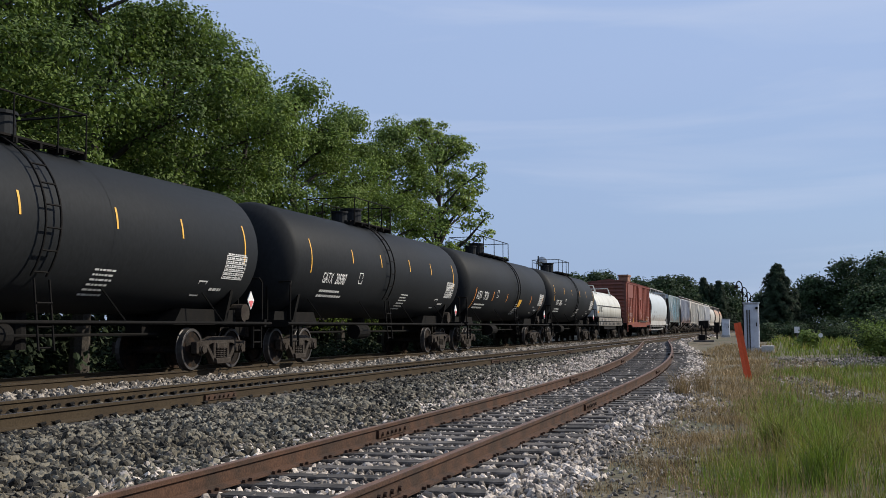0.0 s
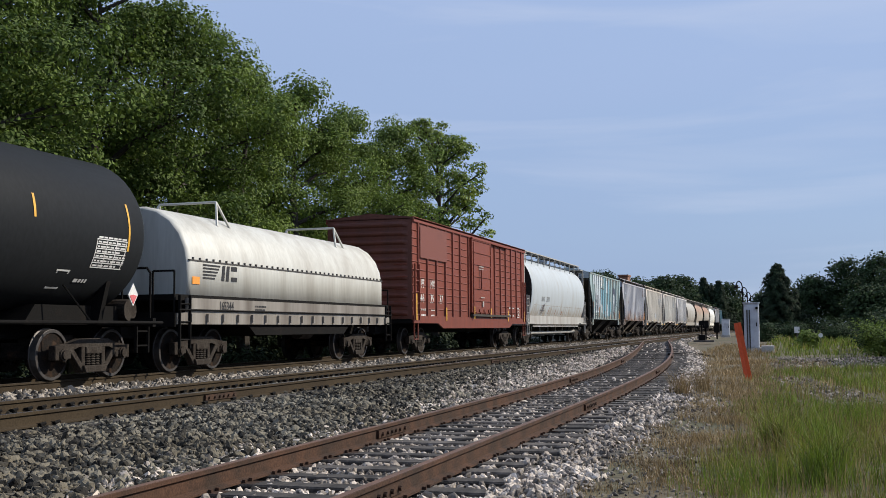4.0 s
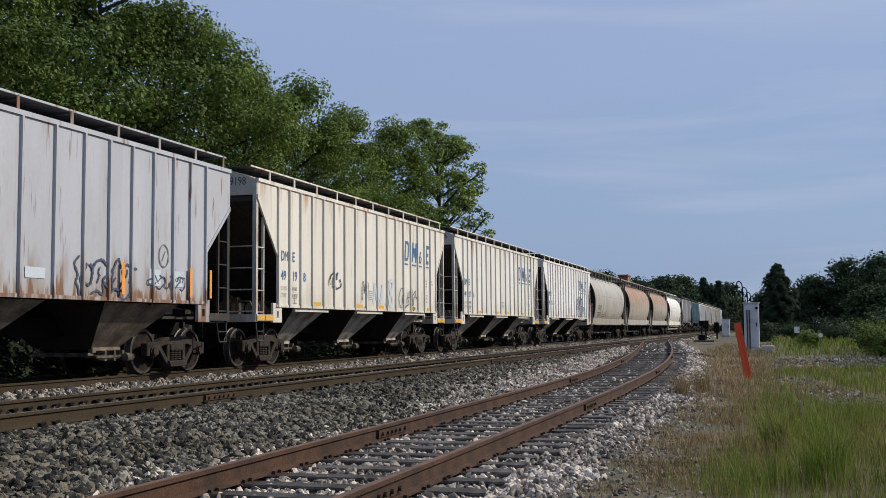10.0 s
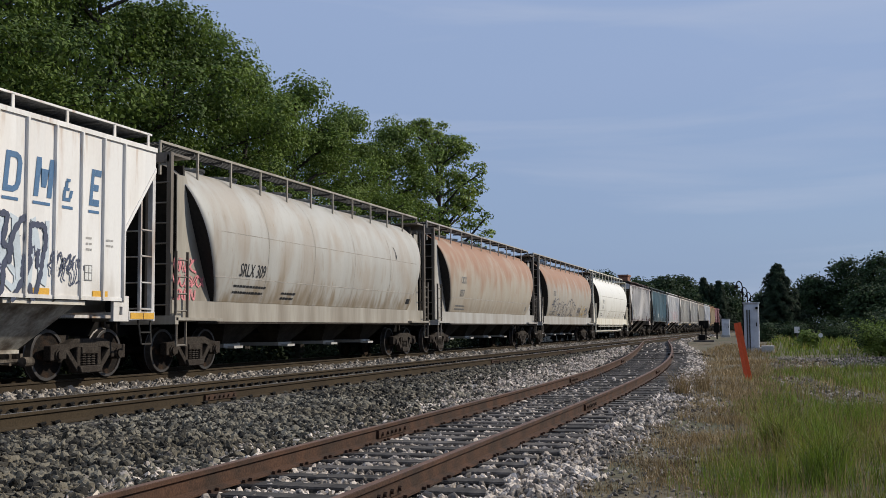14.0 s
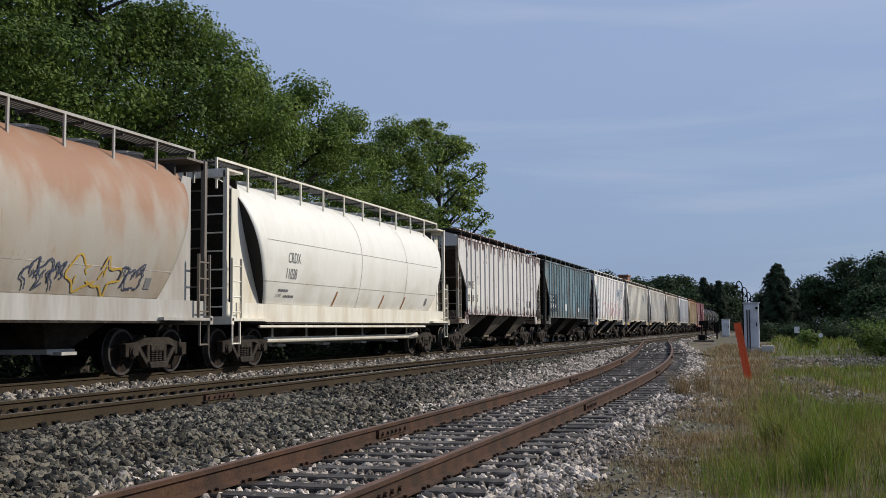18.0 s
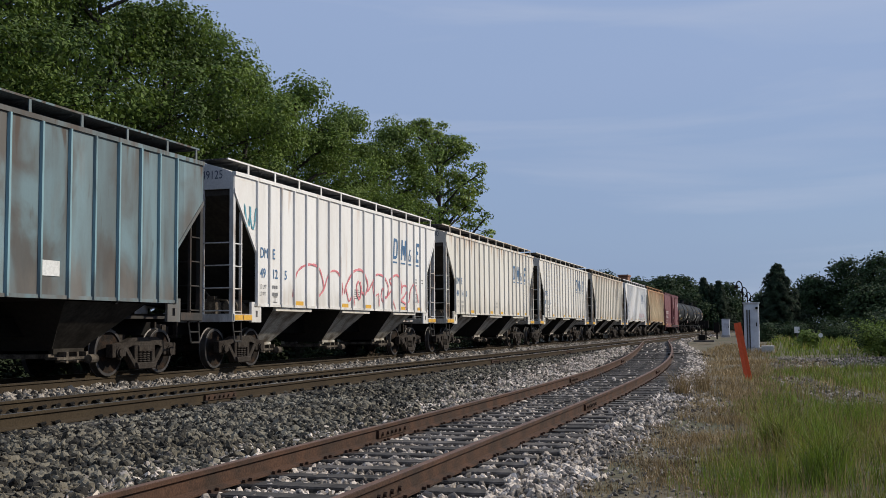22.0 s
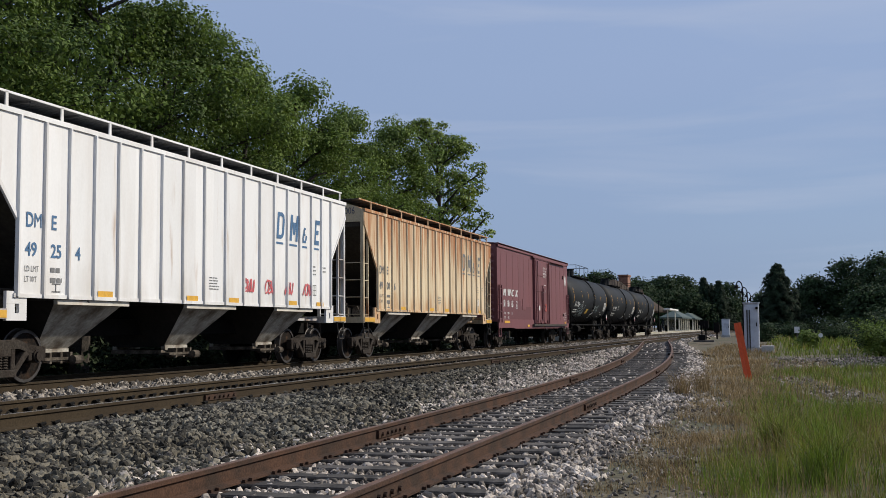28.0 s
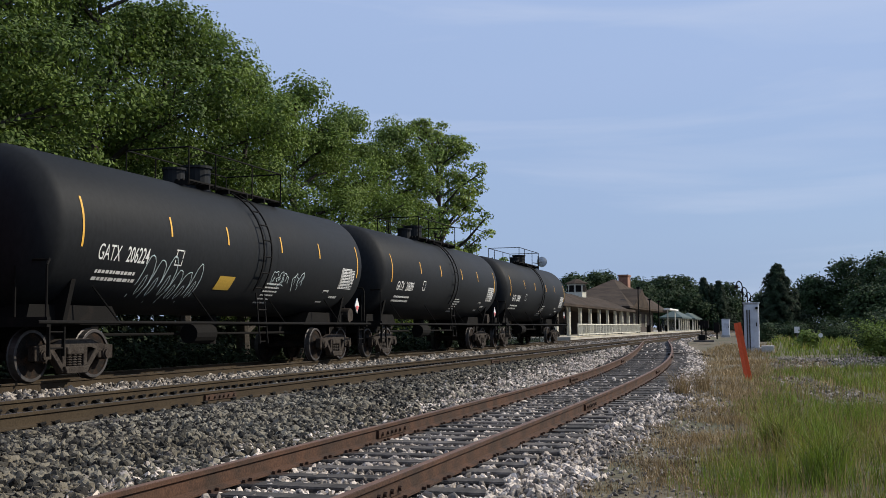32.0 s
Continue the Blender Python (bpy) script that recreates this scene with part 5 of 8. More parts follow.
def coil_car(label, x0, x1, paint, frame_paint):
    car, L = new_car("coil_car", label, "freight car", x0, x1)
    h = L / 2
    bm = bmesh.new()
    half = [(1.42, 1.62), (1.42, 2.30), (1.36, 2.62), (1.22, 2.95), (0.98, 3.24), (0.66, 3.44), (0.3, 3.53)]
    ring = [(-y, z) for y, z in half] + [(y, z) for y, z in half[::-1]]
    rings = [[(x, y * k, 1.62 + (z - 1.62) * k2) for y, z in ring] for x, k, k2 in ((-h + 0.5, 0.97, 0.97), (-h + 0.62, 1, 1), (h - 0.62, 1, 1), (h - 0.5, 0.97, 0.97))]
    loft(bm, rings)
    hood = part("hood", bm, paint, car, "rounded white coil cover")
    for f in hood.data.polygons:
        f.use_smooth = abs(f.normal.x) < 0.5
    bm = bmesh.new()
    for k in range(40):
        x = -h + 0.7 + (L - 1.4) * k / 39
        box(bm, x - 0.02, x + 0.02, -1.435, -1.40, 2.36, 2.42)
    box(bm, -h + 0.55, h - 0.55, -1.43, -1.38, 2.34, 2.37)
    part("cover_rim", bm, M["steel_grey"], car)
    for sx in (-1, 1):
        bm = bmesh.new()
        x = sx * h * 0.55
        tube(bm, [(x - 0.3, -0.95, 3.25), (x, -0.75, 3.85), (x + 0.3, -0.95, 3.25)], 0.03, 6)
        tube(bm, [(x - 0.3, 0.95, 3.25), (x, 0.75, 3.85), (x + 0.3, 0.95, 3.25)], 0.03, 6)
        rod(bm, (x, -0.75, 3.85), (x, 0.75, 3.85), 0.03, 6)
        part("lifting_bail", bm, paint, car)
    for s in (-1, 1):
        bm = bmesh.new()
        prism(bm, [(-h, 1.0), (h, 1.0), (h, 1.22), (h - 0.4, 1.25), (h - 0.4, 1.55), (-h + 0.4, 1.55), (-h + 0.4, 1.25), (-h, 1.22)], s * 1.45 - 0.03, s * 1.45 + 0.03)
        part("side_sill", bm, frame_paint, car)
        for k in range(18):
            x = -h + 0.5 + (L - 1.0) * k / 17

            def stake(bm):
                box(bm, -0.03, 0.03, -0.06, 0.0, 1.04, 1.22)
            shared("stake", "coilstake", stake, frame_paint, car, at=pose(x, s * 1.48, 0, 0, 0, 0 if s < 0 else 180))
        bm = bmesh.new()
        rod(bm, (-h, s * 1.52, 1.3), (h, s * 1.52, 1.3), 0.02, 5)
        part("side_rail", bm, M["steel_dark"], car)
        bm = bmesh.new()
        ladder(bm, s * (h - 0.05), s * (h - 0.45), -1.5, 0.5, 1.6, 3)
        ladder(bm, s * (h - 0.05), s * (h - 0.45), 1.5, 0.5, 1.6, 3)
        box(bm, s * h - 0.05, s * h + 0.05, -1.45, 1.45, 0.95, 1.25)
        tube(bm, [(s * h, -1.4, 1.2), (s * h, -1.4, 2.1), (s * h, -0.9, 2.1), (s * h, -0.9, 1.2)], 0.022, 6)
        part("end_ladder", bm, M["steel_dark"], car)
        coupler(car, s * (h + 0.3), s, M["steel_dark"])
        put_truck(car, s * (h - 1.7))
    bm = bmesh.new()
    box(bm, -h, h, -1.42, 1.42, 1.5, 1.62)
    box(bm, -h - 0.3, h + 0.3, -0.35, 0.35, 0.72, 1.5)
    prism(bm, [(-h + 3.2, 1.0), (h - 3.2, 1.0), (h - 3.6, 0.75), (-h + 3.6, 0.75)], -1.4, 1.4)
    part("underframe", bm, M["steel_dark"], car)
    bm = bmesh.new()
    rod(bm, (0.4, -1.0, 0.82), (1.1, -1.0, 0.82), 0.2, 14)
    part("air_reservoir", bm, M["truck"], car)
    return car, h
# ---- track pieces ----


def siding_turn(x):
    return math.degrees(math.atan2(siding_y(x + 0.05) - siding_y(x - 0.05), 0.1))


tie_mesh = []
for k in range(4):
    r = random.Random(k)
    bm = bmesh.new()
    for i, v in enumerate(box(bm, -0.115, 0.115, -1.3, 1.3, -0.18, 0.0)):
        v.co += Vector((r.uniform(-0.012, 0.012), r.uniform(-0.06, 0.06), r.uniform(-0.012, 0.006)))
    bmesh.ops.bevel(bm, geom=[e for e in bm.edges if abs((e.verts[0].co - e.verts[1].co).y) > 1], offset=0.015, segments=1, affect="EDGES")
    me = bpy.data.meshes.new("tie")
    bm.to_mesh(me)
    bm.free()
    me.materials.append(M["tie"])
    tie_mesh.append(me)
r = random.Random(5)
TIES = []
x = -9.85
while x < 74:
    ob = new("tie", tie_mesh[r.randrange(4)])
    ob.parent = siding
    ob.matrix_basis = pose(x, siding_y(x) + r.uniform(-0.07, 0.07), siding_z(x) - 0.163, 0, r.uniform(-1, 1), siding_turn(x) + r.uniform(-1.8, 1.8))
    TIES.append(x)
    x += 0.53 + r.uniform(-0.04, 0.04)


def spike_pair(bm):
    for dx in (-0.055, 0.055):
        box(bm, dx - 0.009, dx + 0.009, 0.0, 0.03, -0.04, 0.004)
    box(bm, -0.085, 0.085, -0.075, 0.05, -0.035, -0.022)


def anchor(bm):
    rod(bm, (-0.045, -0.02, 0.0), (0.045, -0.02, 0.012), 0.023, 6)
    box(bm, -0.02, 0.02, -0.04, 0.045, -0.03, 0.014)


for side in (-0.753, 0.753):
    for x in TIES:
        if 3 < x < 34:
            shared("spike", "spike", spike_pair, M["rail"], siding, at=pose(x, siding_y(x) + side - 0.1, siding_z(x) - 0.145))
    x = 6.5
    while x < 70:
        shared("rail_clip", "clip", anchor, M["steel_dark"], main_near, at=pose(x, MAIN_Y + side - 0.065, -0.12 if side > 0 else -0.15))
        x += 0.29 + r.uniform(-0.02, 0.02) if side > 0 else r.choice((0.26, 0.5, 0.56, 0.8)) + r.uniform(-0.03, 0.03)


def joint(bm):
    box(bm, -0.45, 0.45, -0.045, -0.01, -0.13, -0.05)
    for dx in (-0.36, -0.2, -0.06, 0.06, 0.2, 0.36):
        rod(bm, (dx, -0.07, -0.09), (dx, -0.04, -0.09), 0.02, 6)


for x, side in ((11.3, 0.753), (23.2, 0.753), (35.1, 0.753), (6.9, -0.753), (15.6, -0.753), (27.5, -0.753), (39.0, -0.753)):
    shared("joint_bar", "joint", joint, M["rail"], siding, "bolted rail joint bar", at=pose(x, siding_y(x) + side, siding_z(x), 0, 0, siding_turn(x)))
r = random.Random(15)
x = 6.0
while x < 46:
    ob = new("tie", tie_mesh[r.randrange(4)])
    ob.parent = main_near
    ob.matrix_basis = pose(x, MAIN_Y + 0.12 + r.uniform(-0.06, 0.06), -0.176, 0, 0, r.uniform(-1, 1))
    x += 0.5 + r.uniform(-0.03, 0.03)
for x in (14.0, 30.0, 41.5):
    shared("rail_bond", "joint", joint, M["rail"], main_near, at=pose(x, MAIN_Y - 0.753, 0))

# ---- loose stone ----


def stones(name, label, material, spots, seed):
    """Broken stones: each a many-sided lump, turned and squeezed at random."""
    g = np.random.default_rng(seed)
    spots = np.asarray(spots, float)
    n = len(spots)
    p = (1 + 5 ** 0.5) / 2
    base = np.array([(-1, p, 0), (1, p, 0), (-1, -p, 0), (1, -p, 0), (0, -1, p), (0, 1, p), (0, -1, -p), (0, 1, -p), (p, 0, -1), (p, 0, 1), (-p, 0, -1), (-p, 0, 1)]) / 1.7
    v = base[None] * g.uniform(0.68, 1.15, (n, 12, 1))
    v *= g.uniform(0.65, 1.3, (n, 1, 3)) * np.array([1.15, 0.95, 0.6])
    q = g.normal(size=(n, 4))
    q /= np.linalg.norm(q, axis=1)[:, None]
    w, a, b, c = q.T
    R = np.stack([np.stack([1 - 2 * (b * b + c * c), 2 * (a * b - c * w), 2 * (a * c + b * w)], -1),
                  np.stack([2 * (a * b + c * w), 1 - 2 * (a * a + c * c), 2 * (b * c - a * w)], -1),
                  np.stack([2 * (a * c - b * w), 2 * (b * c + a * w), 1 - 2 * (a * a + b * b)], -1)], 1)
    v = np.einsum("nij,nkj->nki", R, v) * spots[:, None, 3:4] + spots[:, None, :3]
    f = np.array([(0, 11, 5), (0, 5, 1), (0, 1, 7), (0, 7, 10), (0, 10, 11), (1, 5, 9), (5, 11, 4), (11, 10, 2), (10, 7, 6), (7, 1, 8),
                  (3, 9, 4), (3, 4, 2), (3, 2, 6), (3, 6, 8), (3, 8, 9), (4, 9, 5), (2, 4, 11), (6, 2, 10), (8, 6, 7), (9, 8, 1)])
    f = (f[None] + (np.arange(n) * 12)[:, None, None]).reshape(-1, 3)
    me = bpy.data.meshes.new(name)
    me.vertices.add(n * 12)
    me.vertices.foreach_set("co", v.ravel())
    me.loops.add(f.size)
    me.loops.foreach_set("vertex_index", f.ravel().astype(np.int32))
    me.polygons.add(len(f))
    me.polygons.foreach_set("loop_start", np.arange(0, f.size, 3, dtype=np.int32))
    me.update(calc_edges=True)
    me.shade_flat()
    me.materials.append(material)
    return tagged(new(name, me), label, "gravel", kind="stuff")


def scatter(seed, zones, where):
    """Spots of (x, y, z, size) in zones of (x0, x1, y0, y1, per square metre, size) where where(x, y) allows."""
    r = random.Random(seed)
    out = []
    for x0, x1, y0, y1, dens, size in zones:
        for k in range(int((x1 - x0) * (y1 - y0) * dens)):
            x, y = r.uniform(x0, x1), r.uniform(y0, y1)
            p = where(x, y)
            if p > 0 and r.random() < p:
                s = size * (0.6 + 0.7 * r.random() ** 2)
                out.append((x, y, bed(x, y) + s * 0.35, s))
    return out


def on_rail(x, y):
    s = siding_y(x)
    return any(abs(y - c) < 0.08 for c in (s - 0.753, s + 0.753, MAIN_Y - 0.753, MAIN_Y + 0.753, TRAIN_Y - 0.753, TRAIN_Y + 0.753))


def over_tie(x, y):
    k = min(range(len(TIES)), key=lambda i: abs(TIES[i] - x))
    return abs(TIES[k] - x) < 0.13 and abs(y - siding_y(x)) < 1.3


def dark_bed(x, y):
    s = siding_y(x)
    if on_rail(x, y) or y < s + 1.2:
        return 0
    f = smooth(12, 22, x)
    return 1.0 - (0.75 + 0.2 * f) * (1 - smooth(s + 1.25 + 0.9 * f, s + 2.3 + 1.0 * f, y + 0.35 * noise.noise((x * 0.7, y, 5.0)))) * (0.55 + 0.45 * math.sin(3 * x + 5 * y) * (1 - f) + 0.4 * f)


def pale_bed(x, y):
    s = siding_y(x)
    if on_rail(x, y):
        return 0
    if abs(y - s) < 1.32:
        return 0.16 if over_tie(x, y) else (0.9 if x < 15 else 0.9 - 0.88 * smooth(15, 27, x))
    if y > s:
        return 1 - smooth(s + 1.2 + 0.5 * smooth(12, 22, x), s + 2.2 + 1.0 * smooth(12, 22, x), y + 0.35 * noise.noise((x * 0.7, y, 5.0)))
    return smooth(s - 2.1, s - 1.5, y + 0.3 * noise.noise((x * 0.9, y, 1.0)))


def between(x, y):
    return 0 if on_rail(x, y) else 1


stones("main_ballast", "grey crushed stone ballast beside the main line", M["stone"],
       scatter(1, [(-10, 5, 4.6, 7.75, 110, 0.04), (5, 14, 4.5, 7.75, 420, 0.043), (14, 24, 4.5, 7.75, 230, 0.046), (24, 42, 4.6, 7.75, 140, 0.052), (42, 75, 5.2, 7.75, 65, 0.062),
                   (8, 60, 7.85, 9.25, 40, 0.04)], dark_bed), 1)
stones("siding_ballast", "pale crushed stone between and beside the siding ties", M["stone_pale"],
       scatter(2, [(-10, 3.5, 1.2, 5.6, 110, 0.032), (3.5, 13, 0.8, 5.6, 380, 0.034), (13, 24, 0.8, 6.6, 180, 0.038), (24, 45, 1.2, 7.4, 150, 0.045), (45, 80, 2.2, 8.0, 50, 0.065), (80, 130, 4.0, 7.5, 10, 0.12)], pale_bed), 2)
stones("between_ballast", "pale stone between the two main tracks", M["stone_mid"],
       scatter(3, [(9, 30, 9.55, 12.25, 62, 0.055), (30, 70, 9.55, 12.25, 26, 0.08), (70, 130, 9.6, 12.2, 14, 0.09)], between), 3)
stones("path_gravel", "grey gravel of a track through the weeds", M["stone_mid"],
       scatter(4, [(18.0, 28.0, -2.0, 0.2, 170, 0.03), (33, 46, -5.5, 0.2, 40, 0.05)], lambda x, y: 0.8 if x > 30 or -0.75 - 0.12 * (28 - x) < y < 0.25 - 0.1 * (28 - x) else 0), 4)
stones("verge_gravel", "small loose stones scattered through the dry verge", M["stone_mid"],
       scatter(5, [(5.5, 14, 0.3, 2.2, 150, 0.02), (14, 26, 0.2, 3.2, 60, 0.028)], lambda x, y: smooth(siding_y(x) - 3.4, siding_y(x) - 2.0, y) * (1 - smooth(siding_y(x) - 1.9, siding_y(x) - 1.5, y))), 5)
# ---- the train, from its leading end ----
BLACK = "black tank car with yellow stripes"


def tank_print(car, h, word, digits, wx, size=0.36, z=2.14, seed=1, patch=None, tint="ochre"):
    m = Marks(tank_half, 0.008)
    m.text(word, wx - 0.15, z, size * 0.84, 0.004, 0, 0.62).text(digits, wx - 0.15 + 2.5 * size, z, size * 0.84, 0.004, 0, 0.6)
    m.lines(wx - 0.05, z - 0.24, 1.7, 2, 0.13, 0.06, seed)
    m.lines(1.1, 1.98, 0.75, 6, 0.09, 0.035, seed + 1)
    for r in range(7):
        m.bar(h - 1.45, 2.02 + r * 0.085, 0.95, 0.018, 0.02)
    for c in range(4):
        m.bar(h - 1.45 + 0.3 * c, 2.02, 0.02, 0.52, 0.02, 3)
    m.lines(h - 1.4, 2.56, 0.9, 7, 0.085, 0.03, seed + 2)
    m.bar(h - 2.3, 1.62, 0.34, 0.03, 0.1).bar(h - 2.3, 1.92, 0.34, 0.03, 0.1).bar(h - 2.3, 1.62, 0.03, 0.33, 0.1).bar(h - 1.99, 1.62, 0.03, 0.33, 0.1)
    m.bar(h - 10.15, 2.2, 0.26, 0.025, 0.1).bar(h - 10.15, 2.5, 0.26, 0.025, 0.1).bar(h - 10.15, 2.2, 0.025, 0.32, 0.1).bar(h - 9.9, 2.2, 0.025, 0.32, 0.1)
    m.lines(h - 1.7, 1.75, 0.5, 1, 0.1, 0.06, seed + 3)
    m.done("lettering", P["white"], car, "white stencilled lettering", True)
    bm = bmesh.new()
    prism(bm, [(h - 0.25, 1.34), (h - 0.09, 1.56), (h - 0.25, 1.78), (h - 0.41, 1.56)], -1.46, -1.44)
    part("hazard_placard", bm, P["white"], car, "diamond hazard placard")
    bm = bmesh.new()
    prism(bm, [(h - 0.25, 1.38), (h - 0.13, 1.54), (h - 0.25, 1.54 + 0.02), (h - 0.37, 1.54)], -1.466, -1.461)
    part("placard_mark", bm, P["red"], car)
    if patch:
        m = Marks(tank_half, 0.009)
        m.bar(patch[0], patch[1], patch[2], patch[3], 0.12, 4)
        m.done("notice_panel", P[tint], car, "yellow notice panel")


def upright(h):
    """Places of the reflective stripes, the outer two tall."""
    a = h - 13.3
    return [(a, True), (a + 2.9, False), (a + 5.25, False), (a + 7.95, False), (a + 10.25, False), (h - 0.35, True)]


car, h = tank_car(BLACK + " and a worn ladder", -200.9, -186.6, M["tank"], upright(6.85), -0.45, 0.0, deck=(-1.7, 1.5))
tank_print(car, h, "GATX", "205993", h - 12.6, seed=11)
car, h = tank_car(BLACK + ", newly painted", -184.27, -169.91, M["tank"], upright(6.85), -0.45, 0.0, deck=(-1.7, 1.5))
tank_print(car, h, "GATX", "205987", h - 12.6, seed=21)
car, h = tank_car("black tank car with white number, orange stripes and yellow panel", -168.11, -153.55, M["tank"], [(-6.4, True), (-3.5, False), (-1.0, False), (1.35, False), (3.95, False), (6.6, True)], 0.8, -1.0, P["orange"], (-2.7, 1.9), 2.0)
tank_print(car, h, "ACFX", "79726", -h + 1.35, 0.42, 2.08, 31, (1.4, 1.88, 0.62, 0.34), "yellow")
car, h = tank_car(BLACK + " coupled to a coil car", -151.45, -137.67, M["tank"], upright(6.75), 0.26, -1.05, deck=(-1.8, 1.5))
tank_print(car, h, "GATX", "206006", h - 12.6, seed=41)

coil_white = body_paint("white_coil_cover", (0.50, 0.50, 0.46), (0.34, 0.32, 0.28), 0.4)
coil_frame = body_paint("dirty_white_frame", (0.27, 0.25, 0.22), (0.13, 0.11, 0.09), 0.5)
car, h = coil_car("coil car with rounded dirty-white covers on a low frame", -136.37, -123.77, coil_white, coil_frame)
m = Marks(lambda z: 1.425)
for k in range(5):
    m.bar(-h + 1.1, 1.98 + 0.07 * k, 0.75 - 0.06 * (4 - k), 0.035)
m.bar(-h + 1.9, 1.96, 0.12, 0.34, 0.15).bar(-h + 2.1, 1.96, 0.12, 0.34, 0.15).bar(-h + 2.35, 1.96, 0.26, 0.1).bar(-h + 2.35, 2.2, 0.26, 0.1)
m.done("emblem", P["black"], car, "black striped emblem")
m = Marks(lambda z: 1.482)
m.text("165344", -h + 1.7, 1.31, 0.2, 0.004, 0, 0.8).lines(-h + 3.4, 1.4, 0.6, 2, 0.08, 0.04, 4)
m.done("lettering", P["black"], car, "", True)
m = Marks(lambda z: 1.43)
m.bar(-h + 0.65, 1.85, 0.3, 0.16)
m.done("reflector", P["orange"], car, "", True)

red_paint = car_paint("red_oxide_paint", (0.185, 0.043, 0.024), (0.075, 0.024, 0.016), 0.05, (4.2, 4.7), (0.60, 0.85), 0.7, (0.12, 0.034, 0.022), 0.6, 0.05, 0.55, other=(0.15, 0.036, 0.021))
red_roof = body_paint("dark_oxide_roof", (0.16, 0.05, 0.035), (0.1, 0.04, 0.03), 0.5, 0.7)
X0, X1 = -121.75, -105.07
mid = -114.05
posts = [x - mid for x in (-121.85, -120.86, -119.81, -118.72, -117.77, -116.79, -115.62, -111.49, -110.48, -109.53, -108.51, -107.49, -106.44)]
car, h = box_car("red-brown box car with ribbed sides and sliding plug door", X0, X1, red_paint, red_roof, 1.06, 4.6, posts, 1, red_roof)
for a, b in zip([-h] + posts[:-1], posts):
    if b - a > 1.5:
        continue
    for k in range(11):
        z = 1.55 + k * 0.265

        def bead(bm):
            prism(bm, [(0, -0.03), (-0.03, 0.0), (0, 0.03)], -0.36, 0.36, "x")
        shared("pressed_bead", "bead", bead, red_paint, car, at=pose((a + b) / 2, -1.538, z))
plug_door(car, -115.33 - mid, -112.49 - mid, 1.5, 4.42, red_paint, 6, (-115.4 - mid, -109.3 - mid), (0.06,))
bm = bmesh.new()
box(bm, -121.72 - mid, -118.65 - mid, -1.605, -1.595, 3.3, 4.42)
part("repainted_panel", bm, P["brownpatch"], car, "large dark brown repainted panel")
m = Marks(lambda z: 1.545)
x = -121.5 - mid
for k, w in enumerate(("PS", "MX")):
    m.text(w, x + 1.02 * k, 2.28, 0.31, 0.004, 0.1, 0.8)
for k, w in enumerate(("46", "35", "37")):
    m.text(w, x - 0.1 + 1.08 * k, 1.78, 0.33, 0.004, 0.1, 0.92)
m.lines(x, 1.5, 0.5, 1, 0.1, 0.07, 3).lines(x, 1.3, 0.45, 1, 0.1, 0.07, 5).lines(x + 1.1, 1.5, 0.45, 2, 0.2, 0.06, 6)
for a in (-108.9, -108.2):
    m.lines(a - mid, 1.75, 0.3, 2, 0.35, 0.08, int(-a))
m.bar(-107.3 - mid, 1.35, 0.4, 0.04).bar(-107.3 - mid, 1.75, 0.4, 0.04).bar(-107.3 - mid, 1.35, 0.04, 0.42).bar(-106.92 - mid, 1.35, 0.04, 0.42).lines(-107.2 - mid, 1.62, 0.26, 4, 0.06, 0.03, 8)
m.lines(-106.4 - mid, 1.35, 0.4, 1, 0.1, 0.06, 9)
m.done("lettering", P["white"], car, "white painted lettering and number", True)
m = Marks(lambda z: 1.675)
m.lines(-114.4 - mid, 3.35, 0.7, 2, 0.1, 0.05, 12).lines(-114.2 - mid, 2.1, 0.7, 1, 0.1, 0.04, 13).bar(-113.9 - mid, 1.75, 0.18, 0.22)
m.done("door_print", P["faint"], car, "", True)
m = Marks(lambda z: 1.612)
for a in (-122.22, -118.8, -109.35, -106.2):
    m.bar(a - mid, 1.16, 0.1, 0.9 if a < -122 else 0.48)
m2 = Marks(lambda z: 1.675)
m2.bar(-115.2 - mid, 1.25, 0.1, 0.5).bar(-112.62 - mid, 1.3, 0.1, 0.4)
m.join(m2)
m.done("reflector", P["yellow"], car, "", True)

silver = car_paint("silver_white_paint", (0.42, 0.465, 0.495), (0.26, 0.16, 0.08), -0.1, specks=0.45, grime=(0.27, 0.20, 0.12), dirty=0.7, panels=0.03, rough=0.5)
silver_trim = body_paint("silver_trim", (0.42, 0.42, 0.40), (0.28, 0.25, 0.22), 0.45)
car, h = round_hopper("rounded white hopper car with rust stains near the sill", -104.2, -87.3, silver, silver_trim, M["bay_dark"], low_rail=True, lean=(0.8, 0.0))
m = Marks(round_half, 0.014)
m.text("NAHX", -h + 3.15, 2.25, 0.27, 0.0, 0, 0.72).text("551040", -h + 4.4, 2.25, 0.27, 0.0, 0, 0.72)
m.lines(-h + 3.2, 1.75, 1.4, 1, 0.1, 0.06, 5)
m.done("lettering", P["grey"], car, "", True)
m = Marks(round_half, 0.012)
m.outline(-h + 3.4, 1.6, 0.7, 0.5, 3, 0.03, 51)
m.done("scrawl", P["ink"], car, "", True)
m = Marks(round_half, 0.011)
m.bar(-h + 3.55, 1.62, 0.1, 0.45, 0.4, 4).bar(-h + 5.3, 1.62, 0.09, 0.36, 0.4, 4).bar(-h + 7.2, 1.62, 0.09, 0.3, 0.4, 4).bar(-h + 9.0, 1.6, 0.18, 0.2, 0.3, 3)
m.done("rust_mark", P["rustmark"], car, "", True)

